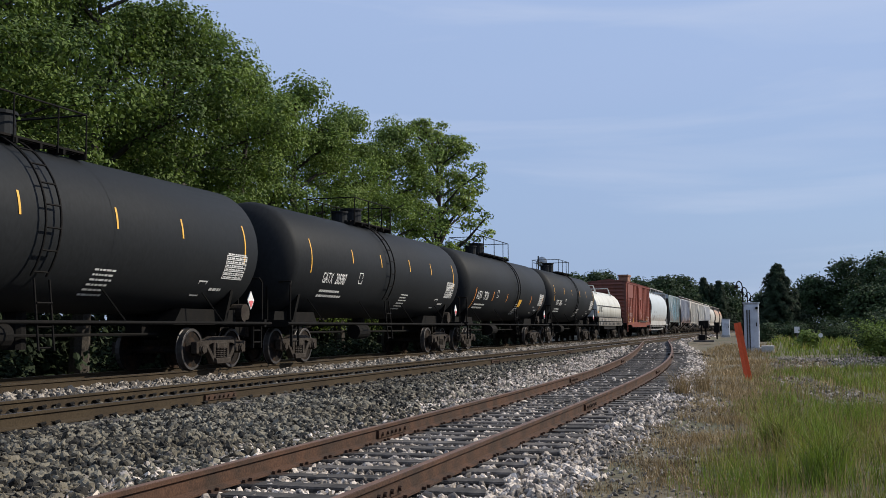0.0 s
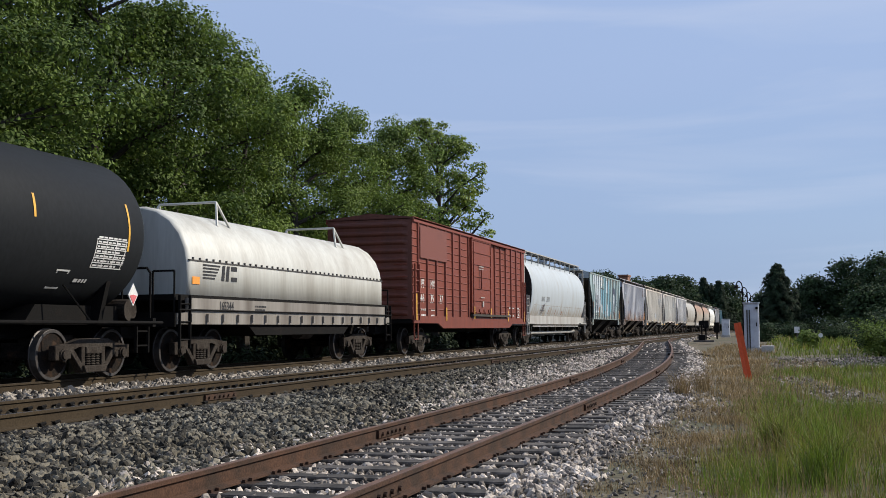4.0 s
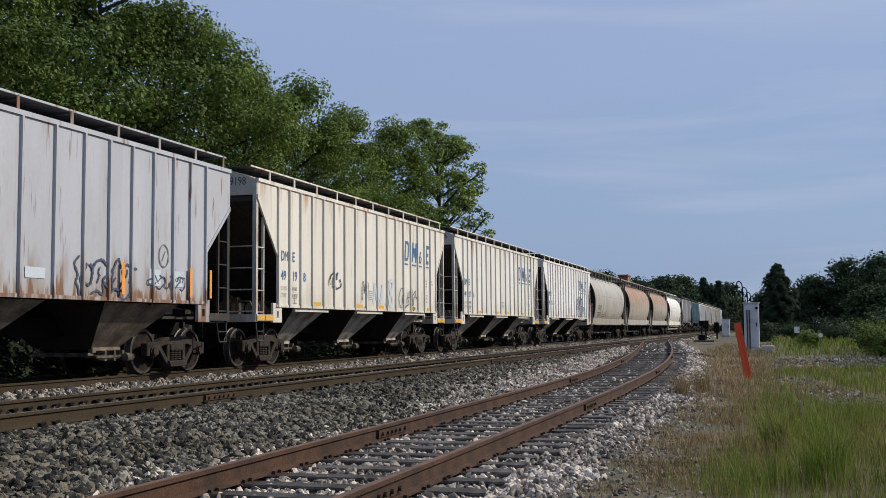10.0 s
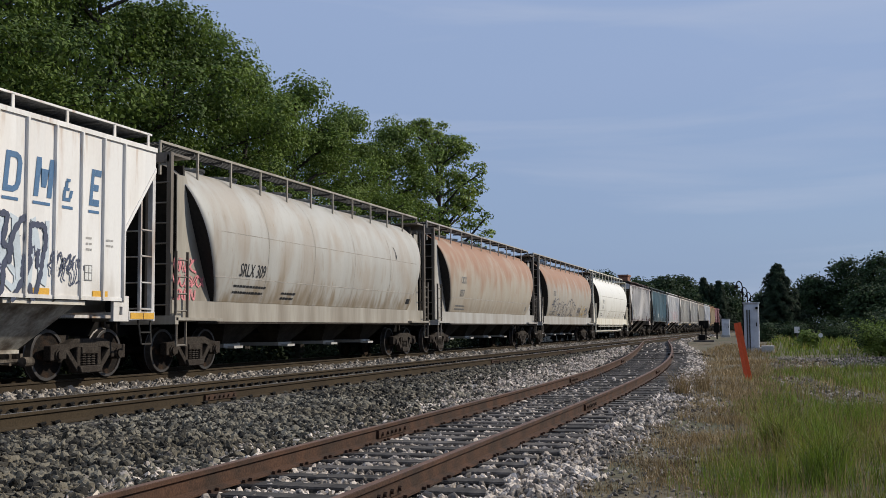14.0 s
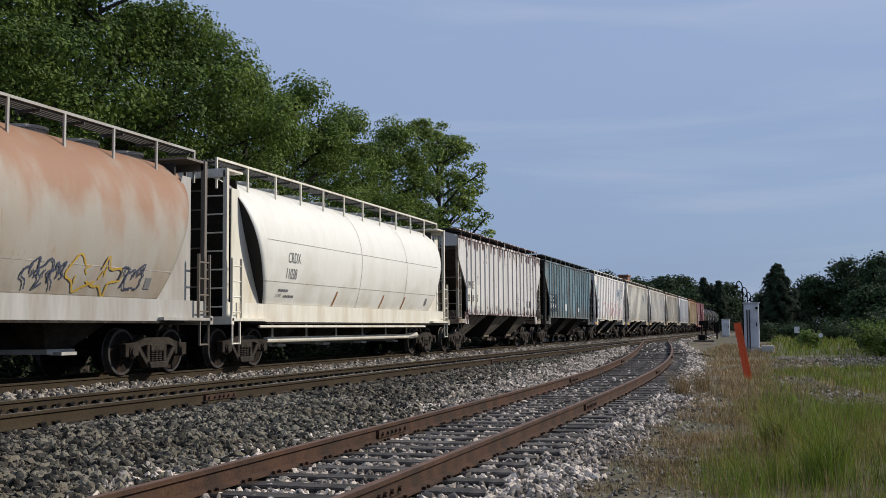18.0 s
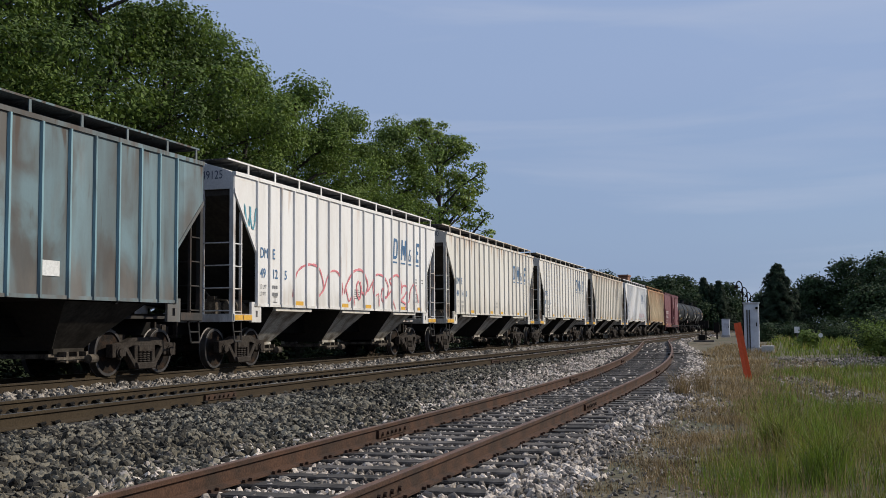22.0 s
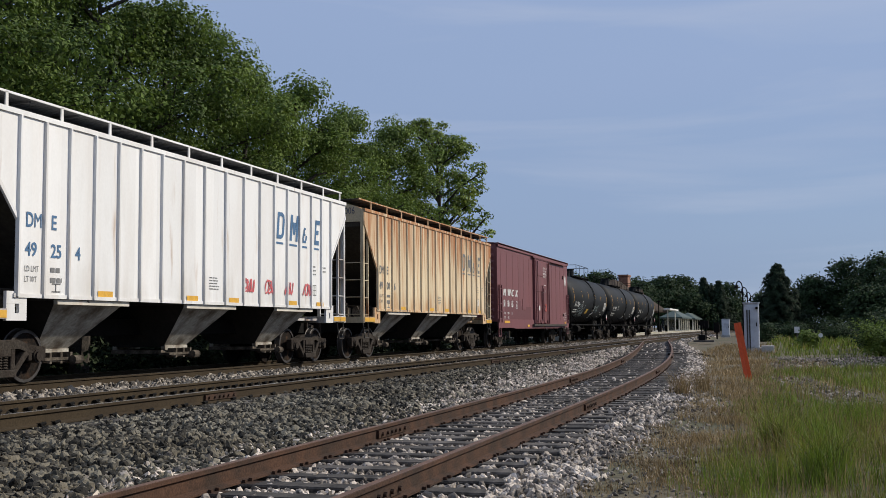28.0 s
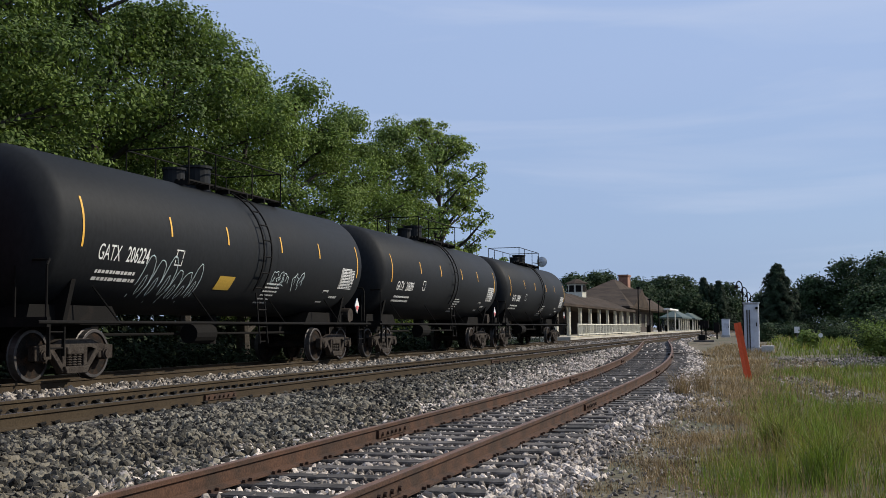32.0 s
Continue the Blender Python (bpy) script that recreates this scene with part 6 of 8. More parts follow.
teal = car_paint("weathered_teal_paint", (0.27, 0.37, 0.39), (0.19, 0.13, 0.075), 0.12, (3.9, 4.6), (0.60, 0.78), 0.9, (0.15, 0.14, 0.11), 0.85, 0.2, other=(0.25, 0.29, 0.27))
car, h = hopper("teal hopper car with patches, dark mural and orange rust", -85.99, -71.8, teal, M["bay_dark"], [(-6.0 + 0.8 * k) for k in range(16)], False, 4.46, gear=M["gear_dark"],
                rib_paint=car_paint("teal_rib_paint", (0.22, 0.29, 0.30), (0.26, 0.13, 0.06), 0.06, (3.6, 4.6), (0.52, 0.72), 1.0, panels=0.1), cut=(3.77, 2.49), bay_half=1.2, flange=False,
                header=plain_paint("pale_header", (0.36, 0.42, 0.45)), number=("MWCX", "462786"))
def panel(k):
    """Left edge of a panel between two ribs of the teal car."""
    return -h + 1.08 + (2 * h - 2.16) * k / 15 + 0.04


wide = (2 * h - 2.16) / 15 - 0.08
m = Marks(lambda z: 1.566)
m.bar(panel(0), 3.75, wide, 0.64).bar(panel(1), 1.9, wide, 2.49).bar(panel(2), 1.9, wide, 2.49).bar(panel(3), 2.3, wide, 2.09)
m.bar(panel(4), 1.9, wide, 0.5).bar(panel(4), 3.62, wide, 0.75).bar(panel(7), 1.7, wide, 0.8).bar(panel(7), 3.3, wide, 0.9)
m.done("pale_patch", P["cover"], car, "pale painted patches", True)
m = Marks(lambda z: 1.570)
m.bar(panel(1), 1.97, wide, 1.2).bar(panel(2), 1.97, wide, 1.1)
m.done("number_patch", P["greypatch"], car, "grey number patch", True)
m = Marks(lambda z: 1.570)
m.bar(panel(4), 2.5, wide, 1.0).bar(panel(5), 1.8, wide, 1.72).bar(panel(6), 1.55, wide, 2.8).bar(panel(8), 1.7, wide, 2.5).bar(panel(9), 1.8, wide, 0.9)
m.done("blue_patch", P["tealpatch"], car, "blue repainted panel", True)
m = Marks(lambda z: 1.571)
for k in (4, 5):
    u = panel(k) + (0.18 if k == 4 else 0.02)
    m.bar(u, 3.76, 0.14, 0.52).bar(u + 0.15, 3.76 + (0.0 if k == 4 else 0.18), 0.26, 0.15).bar(u + 0.15, 4.13, 0.26, 0.15)
m.done("cream_initial", P["creampatch"], car, "", True)
m = Marks(lambda z: 1.574)
m.text("MW", panel(1) + 0.05, 2.5, 0.28, 0.0, 0, 0.85).text("CX", panel(2) + 0.05, 2.5, 0.28, 0.004, 0, 0.9).text("462", panel(1) + 0.03, 2.08, 0.3, 0.004, 0, 0.75).text("786", panel(2) + 0.03, 2.08, 0.3, 0.004, 0, 0.75)
m.lines(panel(1) + 0.05, 1.78, 0.45, 2, 0.14, 0.05, 7).lines(panel(2) + 0.05, 1.78, 0.45, 2, 0.14, 0.05, 8).lines(panel(13) + 0.08, 2.9, 0.4, 5, 0.12, 0.04, 9)
m.bar(panel(4), 3.54, wide, 0.05).bar(panel(5), 3.54, wide, 0.05)
m.done("lettering", P["black"], car, "", True)
# the dark shape with a peaked outline and a pale middle
m = Marks(lambda z: 1.572)
u = panel(11) + 0.1
m.add([(0, 3.45), (0.35, 3.75), (0.62, 3.92), (0.62, 1.66), (0.25, 1.8), (0.02, 2.4)], [(0, 5, 4, 3, 2, 1)], u, 0)
m.add([(0.72, 3.9), (1.1, 3.72), (1.36, 3.5), (1.36, 2.6), (1.05, 2.3), (1.22, 1.9), (0.72, 1.7)], [(0, 6, 5, 4, 3, 2, 1)], u, 0)
m.done("dark_mural", P["ink"], car, "dark spray-painted shape", True)
m = Marks(lambda z: 1.576)
m.add([(0.3, 3.2), (0.6, 3.4), (0.6, 1.9), (0.33, 2.1)], [(0, 3, 2, 1)], u, 0)
m.add([(0.74, 3.35), (1.0, 3.2), (1.05, 2.75), (0.85, 2.4), (0.74, 2.0)], [(0, 4, 3, 2, 1)], u, 0)
m.done("mural_fill", P["cover"], car, "", True)
m = Marks(lambda z: 1.62)
for k, z, t in ((0, 1.6, 1.0), (3, 1.55, 0.75), (6, 1.5, 0.6), (9, 1.5, 0.45), (12, 1.5, 0.5), (15, 1.5, 0.6)):
    m.bar(panel(k) - 0.08, z, 0.07, t)
m.done("reflector", P["orange"], car, "", True)
m = Marks(lambda z: 1.572)
m.bar(panel(14) + 0.15, 2.05, 0.34, 0.45).bar(panel(14) + 0.15, 1.55, 0.34, 0.42)
m.done("stencil_frame", P["white"], car, "", True)
m = Marks(lambda z: 1.576)
m.bar(panel(14) + 0.18, 2.09, 0.28, 0.37).bar(panel(14) + 0.18, 1.59, 0.28, 0.34)
m.done("stencil_plate", P["black"], car, "", True)

greyp = car_paint("pale_lilac_grey_paint", (0.40, 0.415, 0.455), (0.185, 0.10, 0.06), 0.06, (4.0, 4.6), (0.63, 0.74), 0.95, (0.25, 0.19, 0.14), 0.8, 0.08, foot=0.2)
car, h = hopper("pale grey hopper car with rust at the lower corners", -70.43, -55.65, greyp, M["bay_tan"], RIBS, True, gear=M["gear_dark"], cut=(3.52, 2.47), bay_half=1.25, flange=False,
                header=plain_paint("dull_header", (0.33, 0.36, 0.41)), number=("CRDX", "7554"))
m = Marks(lambda z: 1.568)
m.outline(1.9, 1.55, 1.8, 0.62, 4, 0.05, 81).outline(4.2, 1.72, 1.3, 0.25, 5, 0.03, 82)
m.done("scrawl", P["ink"], car, "black sprayed scrawl", True)
m = Marks(lambda z: 1.568)
for x in (-2.0, 4.7):
    pts = [(x + 0.17 * math.cos(a * 0.3), 2.35 + 0.22 * math.sin(a * 0.3)) for a in range(22)]
    m.stroke(pts, 0.03)
    m.bar(x - 0.08, 2.25, 0.03, 0.2, 0.6)
m.lines(-h + 1.3, 2.3, 0.5, 4, 0.18, 0.09, 83).lines(-1.0, 1.9, 0.5, 2, 0.1, 0.05, 84)
m.done("lettering", P["grey"], car, "", True)
m = Marks(lambda z: 1.63)
for x in (-5.0, -4.2, -0.3, 3.2, 5.6, 6.4):
    m.bar(x, 1.55, 0.09, 0.6)
m.done("reflector", P["orange"], car, "", True)
m = Marks(lambda z: 1.57)
m.bar(h - 3.2, 1.75, 0.4, 0.32).bar(h - 2.4, 1.75, 0.45, 0.32).bar(-h + 1.4, 3.55, 0.8, 0.12).bar(2.0 - 1.4, 1.75, 0.5, 0.18)
m.done("sticker", P["cover"], car, "", True)


def grain(label, x0, x1, base, rust, digits, seed, top=0.16, letters="blue", bays="bay_grey", **wear):
    p = car_paint("hopper_paint", base, rust, top, **wear)
    rp = car_paint("rib_paint", [c * 0.95 for c in base], rust, top * 0.8, specks=0.7, edge=(0.60, 0.85), panels=0.12)
    gear = mat("end_gear", [c * 0.72 for c in base], 0.7, 0, 0.2, 2.5, 20, 0.1, [c * 0.6 for c in rust], 0.42, (1, 1, 0.4))
    head = plain_paint("header_paint", [c * 0.7 for c in base])
    car, h = hopper(label, x0, x1, p, M[bays], RIBS, True, rib_paint=rp, gear=gear, header=head, number=("DME " + "".join(digits),))
    grain_marks(car, h, digits, P[letters], seed)
    return car, h


CREAM, RUST = (0.645, 0.615, 0.55), (0.36, 0.21, 0.11)
WHITE = (0.72, 0.71, 0.69)
car, h = grain("cream hopper car with blue lettering and black scrawls", -54.33, -39.53, CREAM, RUST, ("49", "19", "8"), 3)
m = Marks(lambda z: 1.569)
m.outline(h - 4.9, 1.55, 1.7, 0.6, 4, 0.035, 91).outline(-h + 4.2, 1.95, 0.8, 0.55, 2, 0.05, 92).outline(-h + 6.6, 1.6, 0.5, 0.7, 2, 0.035, 95)
m.done("scrawl", P["ink"], car, "black sprayed scrawl", True)
m = Marks(lambda z: 1.568)
m.scrawl(0.2, 1.65, 0.7, 0.6, 2, 0.1, 93).scrawl(1.3, 1.6, 0.5, 0.8, 2, 0.12, 94)
m.done("pale_scrawl", P["cover"], car)
grain("off-white hopper car with rust streaks and blue lettering", -38.16, -23.32, (0.66, 0.645, 0.595), RUST, ("49", "27", "6"), 4, 0.16)
car, h = grain("clean white hopper car with black graffiti and blue lettering", -21.92, -7.21, WHITE, RUST, ("49", "06", "0"), 5, 0.1)
m = Marks(lambda z: 1.569)
m.outline(h - 5.2, 1.55, 1.9, 1.1, 4, 0.11, 101).outline(h - 3.2, 1.75, 0.9, 0.4, 5, 0.035, 103)
m.done("graffiti", P["ink"], car, "black and blue sprayed letters", True)
m = Marks(lambda z: 1.567)
m.scrawl(h - 5.1, 1.6, 1.8, 1.1, 5, 0.12, 102)
m.done("graffiti_fill", P["cover"], car, "", True)

post_brown = body_paint("brown_grey_posts", (0.20, 0.175, 0.145), (0.11, 0.09, 0.07), 0.5)
gp = car_paint("grey_white_shell", (0.39, 0.385, 0.36), (0.26, 0.185, 0.115), -0.06, specks=0.6, grime=(0.23, 0.185, 0.13), dirty=1.0, panels=0.06, rough=0.55, blotch=0.35)
gt = body_paint("grimy_beige_trim", (0.36, 0.335, 0.285), (0.22, 0.19, 0.15), 0.5)
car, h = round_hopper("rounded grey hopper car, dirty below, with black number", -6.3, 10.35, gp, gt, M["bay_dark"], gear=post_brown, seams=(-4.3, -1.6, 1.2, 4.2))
m = Marks(round_half, 0.014)
m.text("SRLX 309", -h + 2.65, 2.1, 0.31, 0.002, 0.15, 0.74)
m.lines(-h + 2.5, 1.85, 1.6, 2, 0.14, 0.05, 6).lines(-h + 5.0, 1.75, 0.9, 2, 0.12, 0.05, 7)
m.flow([(h - 3.7, 3.5), (h - 3.6, 3.3), (h - 3.62, 3.1), (h - 3.5, 3.25)], 0.04)
m.bar(h - 2.3, 1.7, 0.34, 0.16, 0.1)
m.done("lettering", P["black"], car, "", True)
m = Marks(lambda z: 1.23, 0.0)
m.scrawl(-h + 0.35, 2.1, 0.85, 0.3, 4, 0.03, 112).scrawl(-h + 0.3, 1.8, 1.2, 0.25, 5, 0.03, 113).scrawl(-h + 0.35, 1.5, 0.8, 0.25, 4, 0.03, 114)
m.done("scrawl", P["pinkred"], car, "small red scrawl", True)

for k, (a, b, word, digits, base) in enumerate(((11.4, 28.15, "CRDX", "10357", (0.365, 0.33, 0.275)), (29.35, 45.85, "CRDX", "11180", (0.345, 0.32, 0.28)))):
    op = car_paint("rust_washed_shell", base, (0.285, 0.16, 0.10), 0.46, (2.0, 4.0), (0.55, 1.0), 0.6, (0.26, 0.215, 0.16), 0.6, 0.04, 0.6, (0.9, 0.9, 0.4), other=(0.33, 0.27, 0.20))
    ot = body_paint("dirty_grey_trim", (0.40, 0.39, 0.365), (0.28, 0.25, 0.21), 0.45)
    car, h = round_hopper("rounded dirty-white hopper car washed with orange rust" + (", sprayed" if k else ""), a, b, op, ot, M["bay_dark"], gear=post_brown)
    m = Marks(round_half, 0.014)
    m.text(word, -h + 2.75, 2.62, 0.27, 0.003, 0, 0.7).text(digits, -h + 2.68, 2.12, 0.27, 0.003, 0, 0.7)
    m.lines(-h + 2.4, 1.72, 1.4, 2, 0.12, 0.05, 9).bar(h - 2.5, 1.68, 0.2, 0.22, 0.1)
    m.done("lettering", P["grey"], car, "", True)
    if k:
        m = Marks(round_half, 0.014)
        m.outline(-h + 2.6, 1.5, 6.9, 0.95, 8, 0.04, 121).outline(h - 6.0, 1.62, 1.0, 0.45, 3, 0.04, 122).outline(h - 3.4, 1.7, 0.8, 0.4, 3, 0.04, 123)
        m.done("scrawl", P["ink"], car, "long dark outline graffiti", True)
        m = Marks(round_half, 0.012)
        m.outline(h - 4.9, 1.52, 1.4, 0.6, 2, 0.045, 124)
        m.done("yellow_spray", P["ochre"], car)

wp = worn_paint("bright_white_shell", (0.72, 0.71, 0.66), (0.55, 0.52, 0.44), 3.2, 1.0, 0.35, (0.7, 0.7, 0.7), 0.45, 0.03, (0.66, 0.64, 0.58))
wt = body_paint("cream_white_trim", (0.68, 0.65, 0.56), (0.5, 0.42, 0.3), 0.35)
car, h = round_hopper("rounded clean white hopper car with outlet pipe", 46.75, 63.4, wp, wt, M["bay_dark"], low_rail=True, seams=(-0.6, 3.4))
m = Marks(round_half, 0.014)
m.text("CRDX", -h + 2.75, 2.55, 0.27, 0.0, 0, 0.7).text("11038", -h + 2.68, 2.15, 0.27, 0.0, 0, 0.7)
m.text("LT WT", -h + 2.35, 1.68, 0.09, 0.0, 0, 0.85).lines(-h + 2.8, 1.68, 0.7, 1, 0.1, 0.06, 15).lines(-h + 2.45, 1.82, 0.7, 1, 0.1, 0.06, 16)
m.bar(h - 2.7, 1.68, 0.2, 0.24, 0.1)
m.done("lettering", P["grey"], car, "", True)
m = Marks(round_half, 0.014)
for x in (-2.4, 1.3, 3.3):
    m.bar(x, 1.52, 0.1, 0.4, 0.4, 4)
m.done("reflector", P["rustmark"], car, "", True)

qp = car_paint("peeling_white_over_brown", (0.56, 0.545, 0.53), (0.085, 0.042, 0.036), 0.22, (3.5, 4.6), (0.66, 0.69), 0.7, (0.34, 0.31, 0.28), 0.5, 0.10, streak=(2.6, 2.6, 0.9), foot=0.2)
q_rib = car_paint("peeling_rib_paint", (0.54, 0.525, 0.51), (0.085, 0.042, 0.036), 0.12, (3.9, 4.6), (0.64, 0.68), 0.6, panels=0.1, foot=0.12)
car, h = hopper("faded white hopper car peeling to brown along the top", 64.5, 79.3, qp, M["bay_tan"], RIBS, True, 4.42, rib_paint=q_rib, gear=M["gear"], cut=(3.52, 2.47), bay_half=1.25, flange=False,
                header=plain_paint("white_header", (0.45, 0.46, 0.47)), number=("DME", "23405"))
m = Marks(lambda z: 1.566)
m.bar(-h + 1.13, 1.8, 0.56, 0.72).bar(-h + 1.77, 1.8, 0.57, 0.95).bar(-h + 2.42, 1.78, 0.63, 0.85)
m.done("number_patch", P["creampatch"], car, "", True)
m = Marks(lambda z: 1.571)
m.text("DM", -h + 1.16, 2.46, 0.3, 0.010, 0, 0.75).text("E", -h + 1.88, 2.46, 0.3, 0.010, 0, 0.9).text("23", -h + 1.18, 1.95, 0.27, 0.010, 0, 0.9).text("40", -h + 1.82, 1.95, 0.27, 0.010, 0, 0.85).text("5", -h + 2.5, 1.95, 0.27, 0.010)
m.lines(2.0, 2.4, 0.5, 6, 0.1, 0.04, 131).bar(h - 3.2, 1.85, 0.3, 0.32).bar(h - 2.6, 1.85, 0.25, 0.32)
m.done("lettering", P["black"], car, "", True)

rp = car_paint("dark_teal_worn_paint", (0.150, 0.225, 0.250), (0.075, 0.055, 0.042), 0.16, (3.6, 4.6), (0.62, 0.80), 0.5, (0.14, 0.125, 0.11), 0.7, 0.34, other=(0.085, 0.088, 0.085), blotch=0.8)
rt = car_paint("light_teal_trim", (0.20, 0.335, 0.375), (0.075, 0.06, 0.05), 0.1, (3.6, 4.6), (0.55, 0.8), 0.9, (0.10, 0.105, 0.10), 0.8, 0.1, other=(0.13, 0.18, 0.19))
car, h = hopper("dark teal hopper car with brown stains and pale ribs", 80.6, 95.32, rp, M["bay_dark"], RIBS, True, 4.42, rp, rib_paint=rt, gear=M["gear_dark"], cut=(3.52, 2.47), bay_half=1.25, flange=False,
                header=M["end_dark"], number=("EEC", "50994"))
m = Marks(lambda z: 1.567)
m.bar(-h + 1.13, 1.75, 0.56, 0.95).bar(-h + 1.77, 1.75, 0.57, 0.95).bar(-h + 2.42, 1.75, 0.63, 0.95)
m.done("number_patch", P["black"], car, "black number patch", True)
m = Marks(lambda z: 1.573)
m.text("EE", -h + 1.2, 2.34, 0.28, 0.006, 0, 0.88).text("C", -h + 1.86, 2.34, 0.28, 0.006).text("50", -h + 1.2, 1.93, 0.28, 0.006, 0, 0.85).text("99", -h + 1.85, 1.93, 0.28, 0.006, 0, 0.85).text("4", -h + 2.56, 1.93, 0.28, 0.006)
m.bar(-h + 5.42, 1.84, 0.5, 0.38).bar(-h + 9.52, 1.8, 0.45, 0.26)
m.done("lettering", P["white"], car, "white lettering and notices", True)

car, h = grain("white hopper car with red outline graffiti and blue lettering", 96.70, 111.52, WHITE, RUST, ("49", "12", "5"), 6, 0.06, specks=0.15)
m = Marks(lambda z: 1.569)
for w, pts in ((0.11, ((-6.6, 1.7), (-6.3, 2.3), (-5.5, 2.55), (-4.6, 2.5), (-4.2, 2.0), (-4.6, 1.75))), (0.09, ((-4.2, 1.9), (-3.7, 2.4), (-3.0, 2.45), (-2.55, 2.05), (-2.7, 1.7))),
               (0.13, ((-2.37, 1.87), (-2.19, 2.13), (-1.51, 2.53), (-0.66, 2.57), (-0.14, 2.19), (-0.42, 1.9), (-0.76, 1.95))), (0.09, ((-2.24, 2.03), (-1.97, 1.67), (-1.6, 1.84), (-1.44, 1.56))),
               (0.13, ((-1.04, 2.27), (-1.24, 2.12), (-1.18, 1.86), (-0.97, 1.75), (-0.81, 2.02), (-0.93, 2.25))), (0.1, ((-0.13, 1.98), (0.34, 2.26), (0.77, 2.52), (1.57, 2.48), (2.07, 2.17), (1.86, 1.85), (1.51, 1.91))),
               (0.08, ((0.34, 2.29), (0.54, 1.87), (0.98, 1.93), (1.05, 1.56))), (0.09, ((1.41, 2.14), (1.28, 1.9), (1.45, 1.72), (1.58, 1.95), (1.41, 2.14)))):
    m.flow([(u * 0.80 + 0.9, v) for u, v in pts], w * 0.6)
for w, pts in ((0.12, ((1.86, 1.85), (2.51, 2.15), (2.25, 2.41), (3.04, 2.59), (3.52, 2.41), (3.61, 2.04))), (0.08, ((2.44, 2.19), (2.59, 1.8), (2.9, 1.49))),
               (0.11, ((3.53, 1.96), (3.77, 2.26), (4.37, 2.21), (3.94, 1.93), (3.53, 1.79), (4.03, 1.69), (4.07, 1.48))), (0.1, ((4.2, 1.73), (4.55, 1.79), (4.72, 2.14), (5.27, 2.34), (5.75, 1.74)))):
    m.flow([(u * 0.80 + 0.9, v) for u, v in pts], w * 0.6)
m.done("graffiti", P["pinkred"], car, "red outline graffiti letters", True)
m = Marks(lambda z: 1.568)
m.scrawl(-h + 0.5, 3.2, 0.5, 0.55, 2, 0.035, 153)
m.done("green_tag", P["teal"], car)
grain("cream hopper car with rusty rib edges and blue lettering", 112.92, 127.75, (0.655, 0.63, 0.57), RUST, ("49", "14", "0"), 7, 0.2, specks=0.7)
grain("cream hopper car with tan stains and blue lettering", 129.2, 144.05, (0.67, 0.65, 0.60), RUST, ("49", "22", "5"), 8, 0.16, specks=0.5)
grain("dull cream hopper car with faded lettering", 145.8, 160.64, (0.60, 0.565, 0.49), RUST, ("49", "13", "3"), 9, 0.24, "faint")
car, h = grain("bright white hopper car with blue lettering and red scribbles", 162.1, 176.85, (0.74, 0.74, 0.735), RUST, ("49", "25", "4"), 10, 0.0, specks=0.08, dirty=0.2)
m = Marks(lambda z: 1.568)
for k in range(4):
    m.scrawl(h - 6.0 + 1.05 * k, 1.75, 0.45, 0.3, 3, 0.04, 160 + k)
m.done("red_scribble", P["red"], car, "", True)
grain("hopper car covered in streaks of orange rust", 178.30, 193.0, (0.67, 0.56, 0.38), (0.34, 0.135, 0.045), ("49", "00", "6"), 12, 0.24, "grey", z=(1.8, 4.6), edge=(0.48, 0.84), streak=(4.5, 4.5, 0.25), specks=0.95, panels=0.2, grime=(0.42, 0.22, 0.09), dirty=0.75)

maroon = body_paint("maroon_paint", (0.160, 0.054, 0.058), (0.128, 0.045, 0.048), 0.4, 0.55, 0.05)
X0, X1 = 194.2, 210.66
mid = 200.375
car, h = box_car("maroon box car with smooth sides and corrugated ends", X0, X1, maroon, maroon, 1.02, 4.58, (), 1, maroon, 0.14, 1.75)
plug_door(car, 199.4 - mid, 202.78 - mid, 1.12, 4.36, maroon, 4, (198.9 - mid, 207.5 - mid))
bm = bmesh.new()
box(bm, 200.95 - mid, 201.3 - mid, -1.69, -1.63, 1.3, 2.75)
rod(bm, (201.12 - mid, -1.71, 1.2), (201.12 - mid, -1.71, 2.9), 0.03, 6)
rod(bm, (201.12 - mid, -1.74, 1.75), (201.3 - mid, -1.76, 2.0), 0.03, 6)
part("lock_box", bm, maroon, car)
bm = bmesh.new()
box(bm, 201.65 - mid, 202.1 - mid, -1.668, -1.656, 1.72, 2.1)
part("warning_plate", bm, plain_paint("dull_red_plate", (0.30, 0.05, 0.035)), car, "small red warning plate")
for k in range(14):
    x = -h + 0.6 + 1.13 * k
    if -1.2 < x < 2.6:
        continue

    def strap(bm):
        box(bm, -0.012, 0.012, -0.006, 0.0, 1.2, 4.3)
        for j in range(22):
            for d in (-0.05, 0.05):
                box(bm, d - 0.008, d + 0.008, -0.008, 0.0, 1.25 + 0.14 * j, 1.266 + 0.14 * j)
    shared("rivet_seam", "strap", strap, maroon, car, at=pose(x, -1.539, 0))
m = Marks(lambda z: 1.5405)
m.bar(-h + 0.1, 1.28, 1.2, 0.35).bar(-h + 1.3, 1.28, 3.2, 0.87).bar(-h + 4.5, 1.28, 2.2, 0.62)
m.done("repainted_patch", plain_paint("fresh_maroon", (0.112, 0.034, 0.038), 0.6, 0.05), car, "darker maroon repainted patch", True)
m = Marks(lambda z: 1.542)
x = 193.25 - mid
